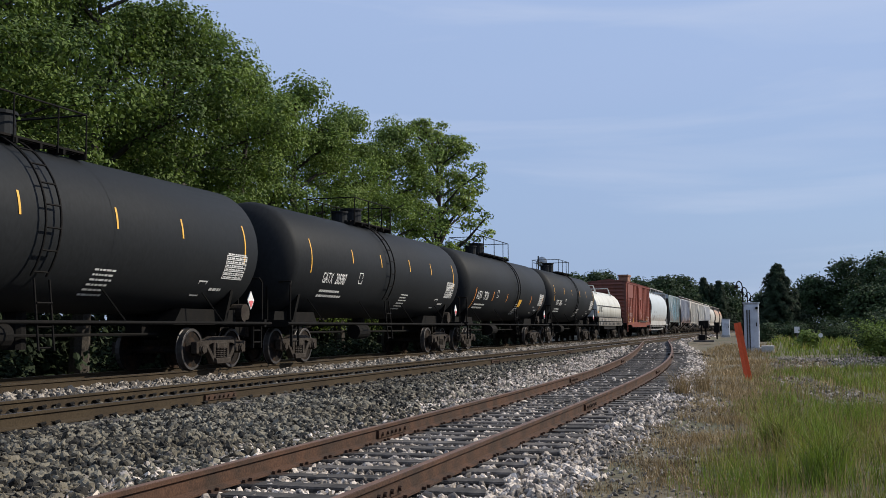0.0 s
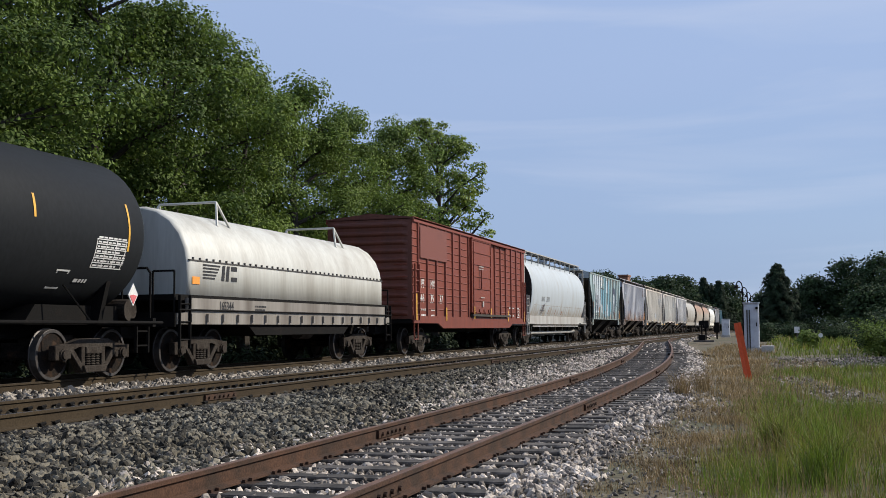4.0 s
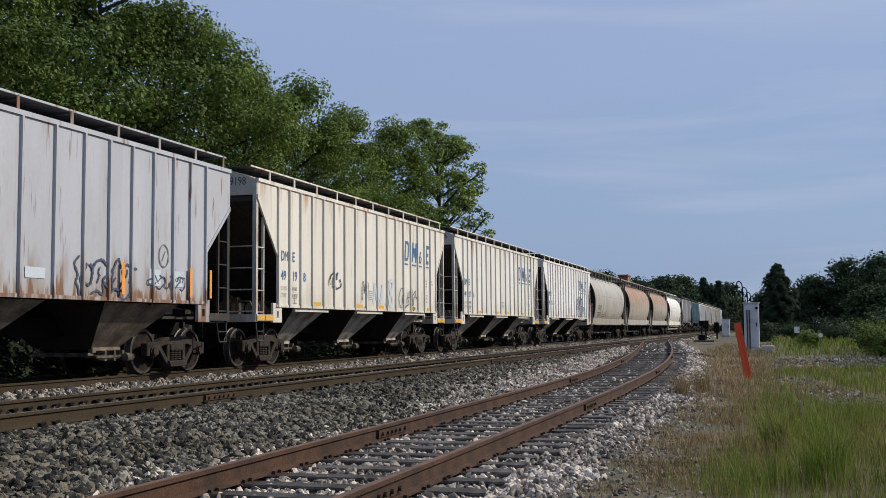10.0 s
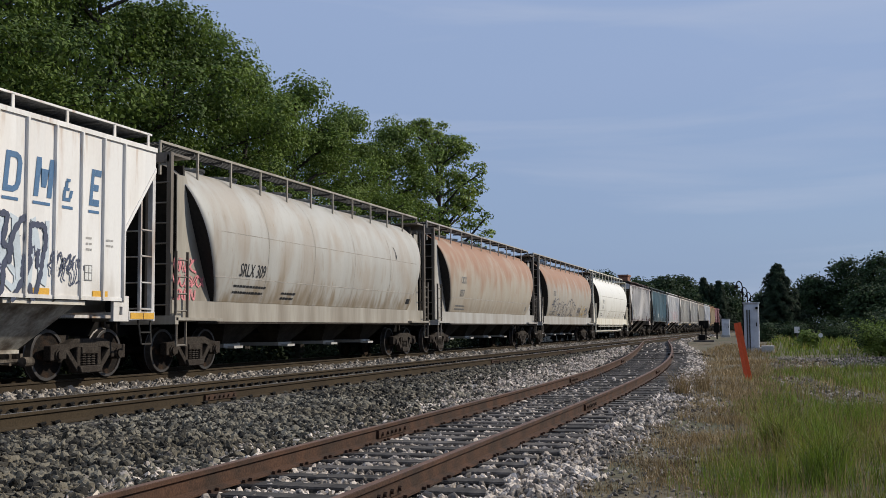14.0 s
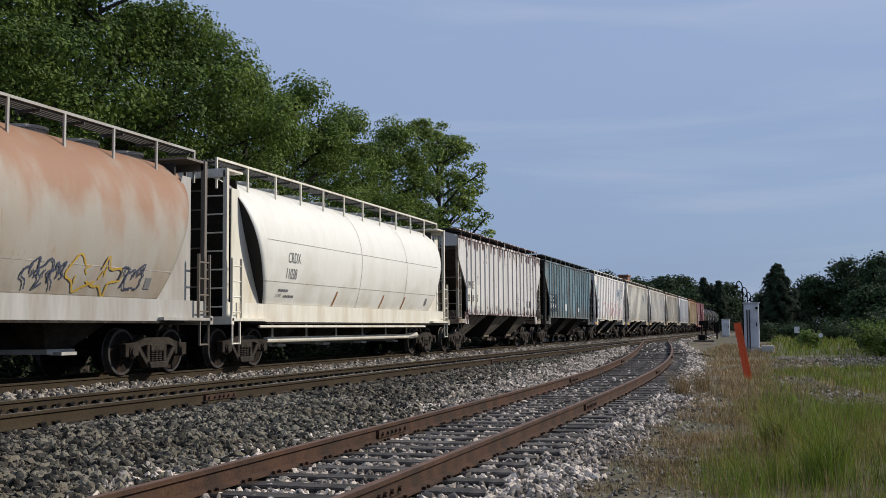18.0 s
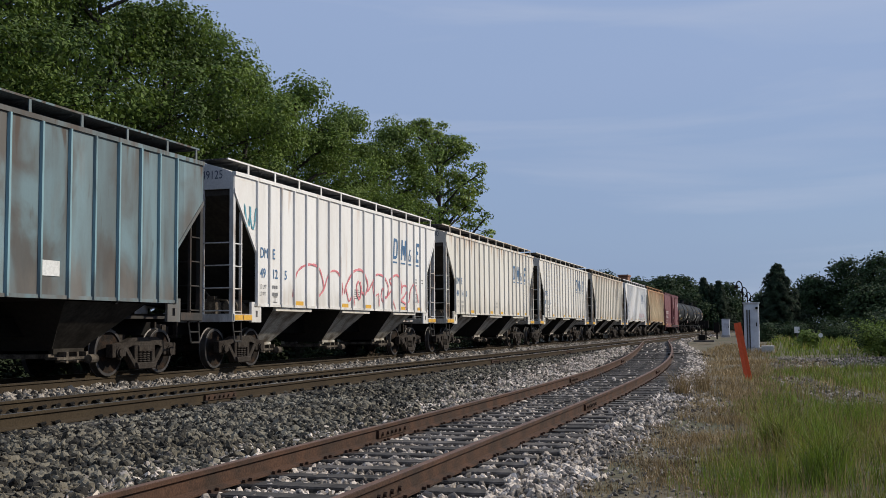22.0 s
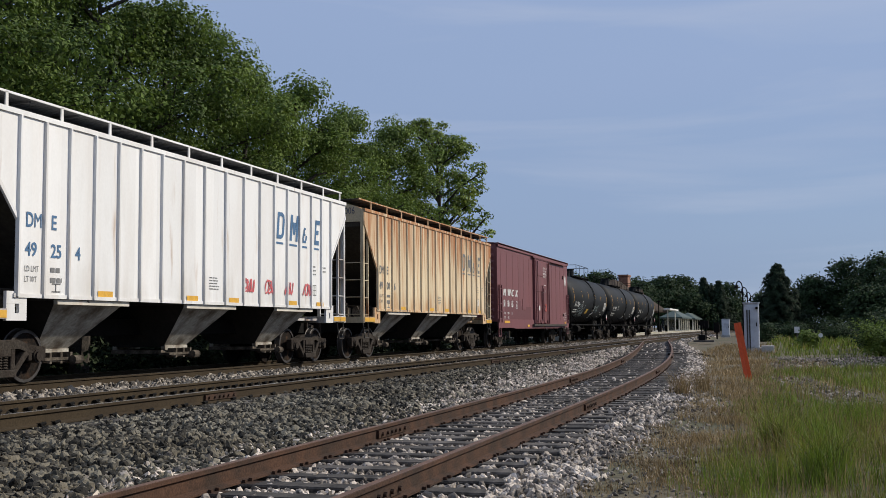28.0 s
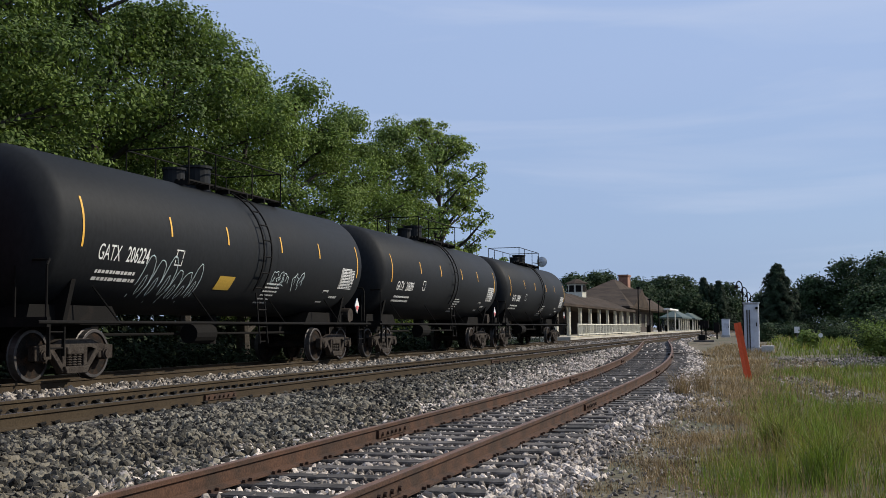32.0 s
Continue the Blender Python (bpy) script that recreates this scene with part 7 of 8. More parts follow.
for k, c in enumerate("MWCX"):
    m.now = ("letter", k)
    for d in range(4):  # heavy strokes
        outline, faces = glyphs(c, 0.32, 0.0, 0.3, 1.22)
        m.add([(p[0], p[1], 0.004 * d) for p in outline], faces, x - 0.16 + 0.77 * k + 0.03 * d, 2.33)
m.now = None
for k, c in enumerate(("50", "00", "65")):
    m.text(c, x - 0.06 + 0.76 * k, 1.84, 0.30, 0.012, 0, 0.8)
m.text("LD LMT", x, 1.5, 0.1, 0.002, 0, 0.8).text("LT WT", x, 1.3, 0.1, 0.002, 0, 0.8).text("172000", x + 0.66, 1.5, 0.1, 0.002, 0, 0.8).text("91000", x + 0.68, 1.3, 0.1, 0.002, 0, 0.8).text("RBL", x + 1.44, 1.5, 0.1, 0.002, 0, 0.8).text("E", x + 2.42, 1.84, 0.16, 0.002)
m.bar(x + 2.35, 1.78, 0.28, 0.03).bar(x + 2.35, 2.08, 0.28, 0.03).bar(x + 2.35, 1.78, 0.03, 0.33).bar(x + 2.6, 1.78, 0.03, 0.33)
pts = [(h - 0.75 + 0.2 * math.cos(a), 3.55 + 0.3 * math.sin(a)) for a in [k * math.tau / 20 for k in range(20)]]
m.add(pts, [tuple(range(20))], 0, 0)
m.bar(h - 1.3, 1.3, 0.3, 0.03).bar(h - 1.3, 1.65, 0.3, 0.03).bar(h - 1.3, 1.3, 0.03, 0.38).bar(h - 1.03, 1.3, 0.03, 0.38).lines(h - 0.75, 1.68, 0.3, 4, 0.12, 0.05, 174)
m.done("lettering", P["white"], car, "white slanted lettering and number", True)
m = Marks(lambda z: 1.69)
m.text("CLOSE AND LOCK", 201.08 - mid, 3.9, 0.1, 0.003, 0, 0.78).text("BULKHEAD AND", 201.1 - mid, 3.75, 0.1, 0.003, 0, 0.78).text("DOORS BEFORE", 201.1 - mid, 3.6, 0.1, 0.003, 0, 0.78).text("MOVING CAR", 201.12 - mid, 3.45, 0.1, 0.003, 0, 0.78).lines(201.3 - mid, 3.05, 0.45, 1, 0.1, 0.04, 176)
m.bar(200.0 - mid, 1.75, 0.28, 0.24).bar(201.0 - mid, 2.65, 0.3, 0.04).bar(201.5 - mid, 2.72, 0.06, 0.14)
m.done("door_print", P["white"], car, "", True)
m = Marks(lambda z: 1.6)
m.bar(-h + 1.0, 1.1, 1.0, 0.1)
for x in (-2.6, 1.0, 6.9):
    m.bar(x, 0.93 if x < 5 else 1.1, 0.4, 0.1)
m.done("reflector", P["yellow"], car, "", True)
bm = bmesh.new()
box(bm, h - 1.62, h - 1.45, -1.58, -1.54, 3.62, 3.8)
box(bm, h - 1.55, h - 1.4, -1.58, -1.54, 1.5, 1.66)
part("side_fitting", bm, M["steel_dark"], car)
bm = bmesh.new()
box(bm, 196.9 - mid, 197.6 - mid, -1.56, -1.54, 1.75, 2.25)
part("side_hatch", bm, maroon, car)

car, h = tank_car("black tank car with white number, graffiti and yellow panel", 212.6, 226.35, M["tank"], upright(6.88), 0.6, 0.0)
tank_print(car, h, "GATX", "206224", h - 12.6, 0.36, 2.18, 181, (-1.3, 1.78, 0.7, 0.30))
m = Marks(tank_half, 0.009)
m.arches(-4.3, 1.4, 2.3, 1.05, 6, 0.02, 191).outline(1.2, 1.95, 0.9, 0.34, 3, 0.02, 192).outline(2.4, 1.9, 0.6, 0.4, 2, 0.02, 193)
m.done("graffiti", P["pale"], car, "pale outline graffiti", True)
car, h = tank_car(BLACK + ", coupled near the end", 228.52, 242.37, M["tank"], upright(6.85), 0.45, 0.0)
tank_print(car, h, "GATX", "206099", h - 12.6, seed=201)
car, h = tank_car("black tank car that ends the train, with round reflector", 244.57, 258.27, M["tank"], upright(6.85), 0.45, 1.6)
tank_print(car, h, "GATX", "206061", h - 12.6, seed=211)
# ---- trees, bushes and grass ----


def leaf_mesh(name, pts, sizes, normals, material, parent, seed, shape=1.25):
    """Single leaves: folded diamonds at the points given."""
    g = np.random.default_rng(seed)
    n = len(pts)
    pts, sizes, nr = np.asarray(pts), np.asarray(sizes), np.asarray(normals)
    nr = nr + g.normal(scale=0.4, size=(n, 3))
    nr /= np.linalg.norm(nr, axis=1)[:, None] + 1e-9
    a = np.cross(nr, g.normal(size=(n, 3)))
    a /= np.linalg.norm(a, axis=1)[:, None] + 1e-9
    b = np.cross(nr, a)
    s = sizes[:, None]
    fold = nr * s * 0.22
    v = np.stack([pts - a * s * shape * 0.5, pts + b * s * 0.5 - fold, pts + a * s * shape * 0.5, pts - b * s * 0.5 - fold], 1)
    f = np.arange(n * 4).reshape(n, 4)
    tri = np.concatenate([f[:, [0, 1, 2]], f[:, [0, 2, 3]]], 1).reshape(-1, 3)
    me = bpy.data.meshes.new(name)
    me.vertices.add(n * 4)
    me.vertices.foreach_set("co", v.ravel())
    me.loops.add(tri.size)
    me.loops.foreach_set("vertex_index", tri.ravel().astype(np.int32))
    me.polygons.add(len(tri))
    me.polygons.foreach_set("loop_start", np.arange(0, tri.size, 3, dtype=np.int32))
    me.update(calc_edges=True)
    me.shade_flat()
    me.materials.append(material)
    ob = new(name, me)
    ob.parent = parent
    return ob


def tree(label, x, y, z, height, spread, leaves, leaf, material, seed, first=0.25, up=0.5, clump=0.55, limbs=16):
    """A tapered trunk with limbs and twigs; leaves gather round the twigs, with gaps between them."""
    r = random.Random(seed)
    t = thing("tree", label, "tree", "trees along the line", pose(x, y, z))
    bm = bmesh.new()
    base = 0.018 * height + 0.05
    lean = Vector((r.uniform(-0.06, 0.06), r.uniform(-0.06, 0.06), 1))
    path = [lean * (height * 0.85 * k / 6) + Vector((r.uniform(-0.15, 0.15), r.uniform(-0.15, 0.15), 0)) * k * 0.3 for k in range(7)]
    for k in range(6):
        rod(bm, path[k], path[k + 1], base * (1 - k / 6.5), 8, base * (1 - (k + 1) / 6.5), False)
    tips = []
    for k in range(limbs):
        u = first + (0.97 - first) * (k + 0.5) / limbs
        i = min(5, int(u * 6))
        p = path[i].lerp(path[i + 1], u * 6 - i)
        ang = k * 2.4 + r.uniform(-0.5, 0.5)
        reach = spread * (1.0 - 0.65 * max(0, (u - 0.35) / 0.65) ** 1.5) * r.uniform(0.7, 1.1)
        end = p + Vector((math.cos(ang) * reach, math.sin(ang) * reach, reach * up * r.uniform(0.5, 1.2)))
        mid = p.lerp(end, 0.5) + Vector((r.uniform(-0.3, 0.3), r.uniform(-0.3, 0.3), r.uniform(-0.1, 0.35)))
        w = base * (0.5 - 0.28 * u)
        rod(bm, p, mid, w, 5, w * 0.7, False)
        rod(bm, mid, end, w * 0.7, 5, w * 0.25, False)
        for j in range(5):
            q = mid.lerp(end, 0.05 + 0.95 * (j + r.random()) / 5)
            e = q + Vector((r.gauss(0, 1), r.gauss(0, 1), r.gauss(0.3, 0.6))).normalized() * reach * r.uniform(0.15, 0.42)
            rod(bm, q, e, w * 0.22, 3, w * 0.1, False)
            tips.append((e, clump * r.uniform(0.75, 1.5)))
        tips.append((end, clump * r.uniform(0.7, 1.1)))
    tips.append((path[6] + Vector((0, 0, 0.3)), clump * 1.2))
    part("trunk", bm, M["bark"], t)
    # leaves sit in the outer skin of uneven, flattened puffs, thick above and thin below
    g = np.random.default_rng(seed)
    size = np.array([k for p, k in tips])
    idx = g.choice(len(tips), leaves, p=size ** 2 / (size ** 2).sum())
    centre = np.array([tuple(p) for p, k in tips])
    way = g.normal(size=(leaves, 3)) + np.array([0, 0, 0.55])
    way /= np.linalg.norm(way, axis=1)[:, None] + 1e-9
    lobes = 1 + 0.28 * np.sin(5 * way[:, 0] + idx) * np.sin(5 * way[:, 1] + 2 * idx) + 0.12 * np.sin(9 * way[:, 2] + 3 * idx)
    rad = size[idx] * lobes * (1 - 0.55 * g.random(leaves) ** 2.5)
    pts = centre[idx] + way * rad[:, None] * np.array([1.0, 1.0, 0.62])
    nrm = way * 0.9 + np.array([0, 0, 0.35])
    leaf_mesh("crown", pts, g.uniform(0.6, 1.2, leaves) * leaf, nrm, material, t, seed)
    return t


def bush(label, x, y, z, w, h, leaves, leaf, material, seed, name="bush"):
    g = np.random.default_rng(seed)
    t = thing(name, label, "bush", "bushes", pose(x, y, z))
    bm = bmesh.new()
    r = random.Random(seed)
    tips = []
    for k in range(14):
        a = k * 2.4
        e = Vector((math.cos(a) * w * r.uniform(0.2, 0.8), math.sin(a) * w * r.uniform(0.2, 0.8), h * r.uniform(0.35, 0.95)))
        rod(bm, (0, 0, 0), e, 0.02, 4, 0.006, False)
        tips += [e, e * 0.65, e * 0.4]
    part("stem", bm, M["bark"], t)
    c = np.array([tuple(p) for p in tips])
    pts = c[g.integers(0, len(c), leaves)] + g.normal(size=(leaves, 3)) * np.array([0.24 * w, 0.24 * w, 0.13 * h])
    pts[:, 2] = np.abs(pts[:, 2]) + 0.03
    nrm = pts / (np.linalg.norm(pts, axis=1)[:, None] + 1e-9) * 0.6 + np.array([0, 0, 0.6])
    leaf_mesh("foliage", pts, g.uniform(0.6, 1.2, leaves) * leaf, nrm, material, t, seed)
    return t


def conifer(label, x, y, z, height, width, seed, n=5200, leaf=0.22):
    r = random.Random(seed)
    g = np.random.default_rng(seed)
    t = thing("conifer", label, "tree", "conifers", pose(x, y, z))
    bm = bmesh.new()
    rod(bm, (0, 0, 0), (0, 0, height * 0.97), 0.03 * height * 0.5, 7, 0.02, False)
    pts = []
    tiers = 20
    for k in range(tiers):
        u = (k + 0.4) / tiers
        zc = height * (0.06 + 0.92 * u)
        for j in range(9):
            a = j * 0.7 + k * 1.3 + r.uniform(-0.2, 0.2)
            reach = width * (1 - u) ** 0.78 * r.uniform(0.55, 1.2) + 0.12
            e = Vector((math.cos(a) * reach, math.sin(a) * reach, zc - 0.18 * reach))
            rod(bm, (0, 0, zc), e, 0.03, 3, 0.01, False)
            m = int(n / (tiers * 9) * (0.5 + (1 - u)))
            for i in range(m):
                s = r.random() ** 0.6
                p = Vector((0, 0, zc)).lerp(e, s)
                pts.append((p.x + r.gauss(0, 0.16), p.y + r.gauss(0, 0.16), p.z + r.gauss(-0.05, 0.14)))
    part("trunk", bm, M["bark"], t)
    pts = np.array(pts)
    nrm = np.stack([pts[:, 0], pts[:, 1], np.full(len(pts), 0.8)], 1)
    leaf_mesh("needles", pts, g.uniform(0.6, 1.3, len(pts)) * leaf, nrm, M["needle"], t, seed, 2.2)
    return t


BROAD = "tall broad-leaved tree with dense mid-green crown"
ROW = [  # x, y, height, spread, leaves
    (18.5, 19.6, 14.0, 4.3, 40000), (23.5, 20.2, 14.8, 4.4, 42000), (28.8, 21.0, 15.6, 4.9, 46000), (33.6, 20.0, 14.6, 4.0, 42000), (38.6, 20.4, 13.8, 3.1, 30000),
    (43.6, 20.3, 14.4, 2.8, 27000), (49.0, 20.6, 14.2, 3.1, 30000), (54.5, 20.2, 14.6, 3.2, 28000)]
for k, (x, y, hh, sp, n) in enumerate(ROW):
    tree(BROAD, x, y, -0.75, hh, sp, n if x < 36 else int(n * 1.3), 0.115, M["leaf_c" if x < 30 else "leaf_a"], 300 + k, 0.2 if x < 36 else 0.1, 0.45, 0.82, 20 if x < 36 else 22)
tree("maple with bright green leaves on spreading upright limbs", 61.8, 19.8, -0.75, 15.4, 3.5, 19000, 0.16, M["leaf_b"], 321, 0.12, 1.0, 0.46, 44)
tree("small young tree with bright green leaves", 79.5, 19.5, -0.75, 7.6, 1.5, 3500, 0.2, M["leaf_b"], 322, 0.25, 0.9, 0.45, 12)
for k, (x, y, hh, sp) in enumerate(((24, 29, 13, 4.5), (34, 30, 13, 4.5), (45, 29, 11.5, 4.0), (57, 29, 9, 3.6))):
    tree("broad-leaved tree in the shade behind the front row", x, y, -0.75, hh, sp, 9000, 0.26, M["leaf_c"], 330 + k, 0.15, 0.45, 1.0, 16)
r = random.Random(8)
for k in range(13):
    x = 13 + k * 5.0
    # dark leaf colour includes the train's shadow on these bushes
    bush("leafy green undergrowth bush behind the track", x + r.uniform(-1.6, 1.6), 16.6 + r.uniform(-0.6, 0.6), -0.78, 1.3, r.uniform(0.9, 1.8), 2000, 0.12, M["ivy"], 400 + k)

gh = np.random.default_rng(77)
n = 56000
hx = gh.uniform(6, 90, n)
hy = 23.5 + gh.normal(0, 1.1, n) + 0.5 * np.sin(hx * 0.6)
hz = -0.75 + np.abs(gh.normal(0, 1, n)) * (1.9 + 0.4 * np.sin(hx * 0.9 + 1) + 0.3 * np.sin(hx * 2.3))
# undergrowth leaves are coloured dark for the shade they stand in
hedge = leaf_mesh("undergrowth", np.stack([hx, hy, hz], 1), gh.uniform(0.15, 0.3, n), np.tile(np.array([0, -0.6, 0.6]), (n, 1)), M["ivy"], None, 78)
tagged(hedge, "dense undergrowth behind the trees, leaves coloured dark for shade", "undergrowth", kind="stuff")

# far side of the line and the open ground
conifer("dark green spruce beside the open ground", 142, -0.3, -0.5, 9.4, 4.7, 501, 22000, 0.2)
conifer("tall dark spruce beyond the station", 250, 15.6, -0.5, 12.9, 4.6, 502, 9000, 0.27)
conifer("tall dark spruce beyond the station", 250, 12.2, -0.5, 12.1, 4.6, 503, 9000, 0.27)
conifer("tall dark spruce beyond the station", 252, 13.9, -0.5, 11.0, 4.6, 504, 9000, 0.27)
for k, (x, y, hh, sp) in enumerate(((150, -5.0, 8.2, 3.4), (152, -9.0, 10.6, 4.2), (146, -13.0, 10.6, 4.4), (136, -16.5, 10.6, 4.4), (128, -13.8, 7.6, 3.6), (150, -19.0, 11.0, 4.4), (120, -10.5, 5.2, 3.0))):
    tree("dark green broad-leaved tree at the edge of open ground", x, y, -0.6, hh, sp, 9000, 0.3, M["leaf_far"], 510 + k, 0.06, 0.4, 1.35, 18)
for k in range(16):
    x = 300 + 9 * k % 60
    y = 54 - 3.6 * k + (0 if k % 2 else 2)
    if 2 < y < 13.5:
        continue
    tree("far dark green tree on the skyline", x, y, -0.6, 18.0 - 0.45 * k + (k % 3) * 1.3, 6.0, 3600, 0.65, M["leaf_far"], 530 + k, 0.08, 0.4, 2.2, 14)
for k, (x, y, hh, sp) in enumerate(((258, 16.0, 9.0, 4.5), (256, 11.0, 8.0, 3.6), (262, 8.6, 6.2, 3.2), (246, 19.5, 9.6, 4.5), (244, 24.0, 10.0, 4.6), (240, 29.0, 12.0, 5.0))):
    tree("dark green tree behind the station", x, y, -0.6, hh, sp, 5000, 0.42, M["leaf_far"], 580 + k, 0.05, 0.4, 1.5, 16)
for k, (x, y, w, hh, m) in enumerate(((40.5, -4.7, 0.7, 2.5, "leaf_b"), (42.5, -5.4, 1.0, 2.1, "leaf_a"), (45, -5.2, 1.1, 1.7, "leaf_far"), (52, -5.0, 1.1, 1.6, "leaf_far"), (60, -5.0, 1.3, 1.7, "leaf_far"), (38.5, -5.2, 0.9, 1.9, "leaf_c"), (48.5, -4.2, 1.1, 1.4, "leaf_a"),
                                      (72, -6.6, 1.8, 2.4, "leaf_far"), (66, -1.8, 0.7, 0.9, "leaf_a"), (92, -4.5, 2.0, 2.0, "leaf_far"), (100, -1.5, 1.5, 1.5, "leaf_far"), (95, 1.0, 1.4, 1.4, "leaf_far"), (80, -8.5, 2.0, 2.6, "leaf_far"), (64, -7.5, 1.6, 2.2, "leaf_far"))):
    bush("leafy shrub at the edge of the weeds", x, y, bed(x, y), w, hh, 4200, 0.09 if x < 50 else 0.15, M[m], 560 + k)


def blades(name, label, material, spots, seed, bend=0.5):
    """Grass: each blade a bent, tapering strip."""
    g = np.random.default_rng(seed)
    p = np.asarray(spots)
    n = len(p)
    a = g.uniform(0, math.tau, n)
    side = np.stack([np.cos(a), np.sin(a), np.zeros(n)], 1)
    b = g.uniform(0, math.tau, n)
    lean = np.stack([np.cos(b), np.sin(b), np.zeros(n)], 1) * (g.uniform(0.1, 1.0, n) * bend * p[:, 3])[:, None]
    h, w = p[:, 3:4], p[:, 4:5]
    up = np.array([[0, 0, 1.0]])
    o = p[:, :3]
    v = np.stack([o - side * w, o + side * w, o + lean * 0.3 + up * h * 0.55 - side * w * 0.7, o + lean * 0.3 + up * h * 0.55 + side * w * 0.7, o + lean + up * h * 0.95], 1)
    q = np.array([0, 1, 3, 0, 3, 2, 2, 3, 4])
    tri = (q[None] + (np.arange(n) * 5)[:, None]).reshape(-1, 3)
    me = bpy.data.meshes.new(name)
    me.vertices.add(n * 5)
    me.vertices.foreach_set("co", v.ravel())
    me.loops.add(tri.size)
    me.loops.foreach_set("vertex_index", tri.ravel().astype(np.int32))
    me.polygons.add(len(tri))
    me.polygons.foreach_set("loop_start", np.arange(0, tri.size, 3, dtype=np.int32))
    me.update(calc_edges=True)
    me.materials.append(material)
    return tagged(new(name, me), label, "grass", kind="stuff")


def sow(seed, zones, where):
    """Tufts: spots of (x, y, z, height, half width)."""
    r = random.Random(seed)
    out = []
    for x0, x1, y0, y1, dens, hh, w in zones:
        for k in range(int((x1 - x0) * (y1 - y0) * dens)):
            x, y = r.uniform(x0, x1), r.uniform(y0, y1)
            p = where(x, y)
            if r.random() < p:
                k2 = hh * (0.45 + 0.75 * r.random()) * (0.6 + 0.4 * p)
                out.append((x, y, bed(x, y) - 0.01, k2, w))
    return out


def patch(x, y, s=1.0):
    return 0.5 + 0.5 * noise.noise((x * s, y * s, 3.3))


def lush(x, y):
    if (33 < x < 46 and -5 < y < 0) or (18.0 < x < 28.0 and -0.75 - 0.12 * (28 - x) < y < 0.25 - 0.1 * (28 - x)):
        return 0.1
    edge = 0.42 + 0.25 * math.sin(0.8 * x)
    return (1 - smooth(edge - 0.9, edge + 0.45, y)) * (0.25 + 0.75 * smooth(0.38, 0.62, patch(x, y, 1.3))) * (0.5 + 0.5 * smooth(0.4, 0.55, patch(x + 9, y, 4.0)))


def parched(x, y):
    s = siding_y(x)
    return (0.3 + 0.7 * smooth(-0.5, 0.8, y)) * (1 - 0.35 * smooth(s - 2.7, s - 2.2, y)) * (1 - smooth(s - 2.15, s - 1.6, y + 0.3 * patch(x, y, 2) - 0.1)) * (0.12 + 0.88 * smooth(0.38, 0.62, patch(x, y, 1.8)))


blades("green_grass", "tall fresh green grass beside the dry verge", M["grass"],
       sow(11, [(-6, 5.5, -4.0, 0.6, 90, 0.3, 0.004), (5.5, 11, -1.6, 1.3, 1900, 0.32, 0.0026), (11, 18, -2.2, 1.4, 1000, 0.34, 0.0034), (18, 33, -4.0, 0.8, 330, 0.27, 0.006), (33, 60, -7, 1.6, 36, 0.34, 0.010), (60, 125, -12, 3.6, 16, 0.6, 0.022)], lush), 11)
blades("dry_grass", "short dry straw-coloured grass on the verge", M["grass_dry"],
       sow(12, [(-6, 5.5, -0.4, 2.0, 120, 0.16, 0.004), (5.5, 11, -1.4, 2.0, 1900, 0.105, 0.0026), (11, 20, -1.4, 2.1, 1000, 0.14, 0.0036), (20, 40, -1.6, 3.0, 260, 0.22, 0.007), (40, 75, 0.0, 3.5, 40, 0.3, 0.012)], parched), 12, 0.9)
blades("tall_weeds", "tall pale weeds with seed heads in open ground", M["grass_dry"],
       sow(13, [(6.5, 12, -1.6, 0.7, 130, 0.40, 0.0022), (12, 20, -2.0, 0.6, 75, 0.44, 0.003), (20, 32, -3.5, 0.5, 8, 0.5, 0.006), (60, 100, -9, 0.0, 2, 0.6, 0.02)], lambda x, y: smooth(0.42, 0.6, patch(x + 4, y, 1.6))), 13, 0.45)
for k, (x, y) in enumerate(((11.6, 0.05), (20.6, 1.75), (22.0, 1.45), (9.4, -0.35))):
    blades("grass_tuft", "dense tuft of long drooping grass", M["grass"] if k in (0, 3) else M["grass_dry"],
           [(x + random.Random(k * 99 + i).gauss(0, 0.09), y + random.Random(k * 77 + i).gauss(0, 0.09), bed(x, y), 0.3 + 0.3 * random.Random(i).random(), 0.0035) for i in range(220)], 20 + k, 0.9)
# ---- signal cabinets, lamps, station and small things ----
paint_grey = mat("cabinet_grey", (0.52, 0.55, 0.60), 0.5, 0.0, 0.06, 1.5, 12, 0.02, (0.33, 0.35, 0.38), 0.4)
concrete = mat("concrete", (0.42, 0.41, 0.38), 0.9, 0, 0.15, 2, 25, 0.2, (0.3, 0.29, 0.27), 0.45)
orange_plastic = mat("orange_marker", (0.62, 0.085, 0.02), 0.55, 0, 0.1, 2, 15, 0.05, (0.5, 0.07, 0.02), 0.4)


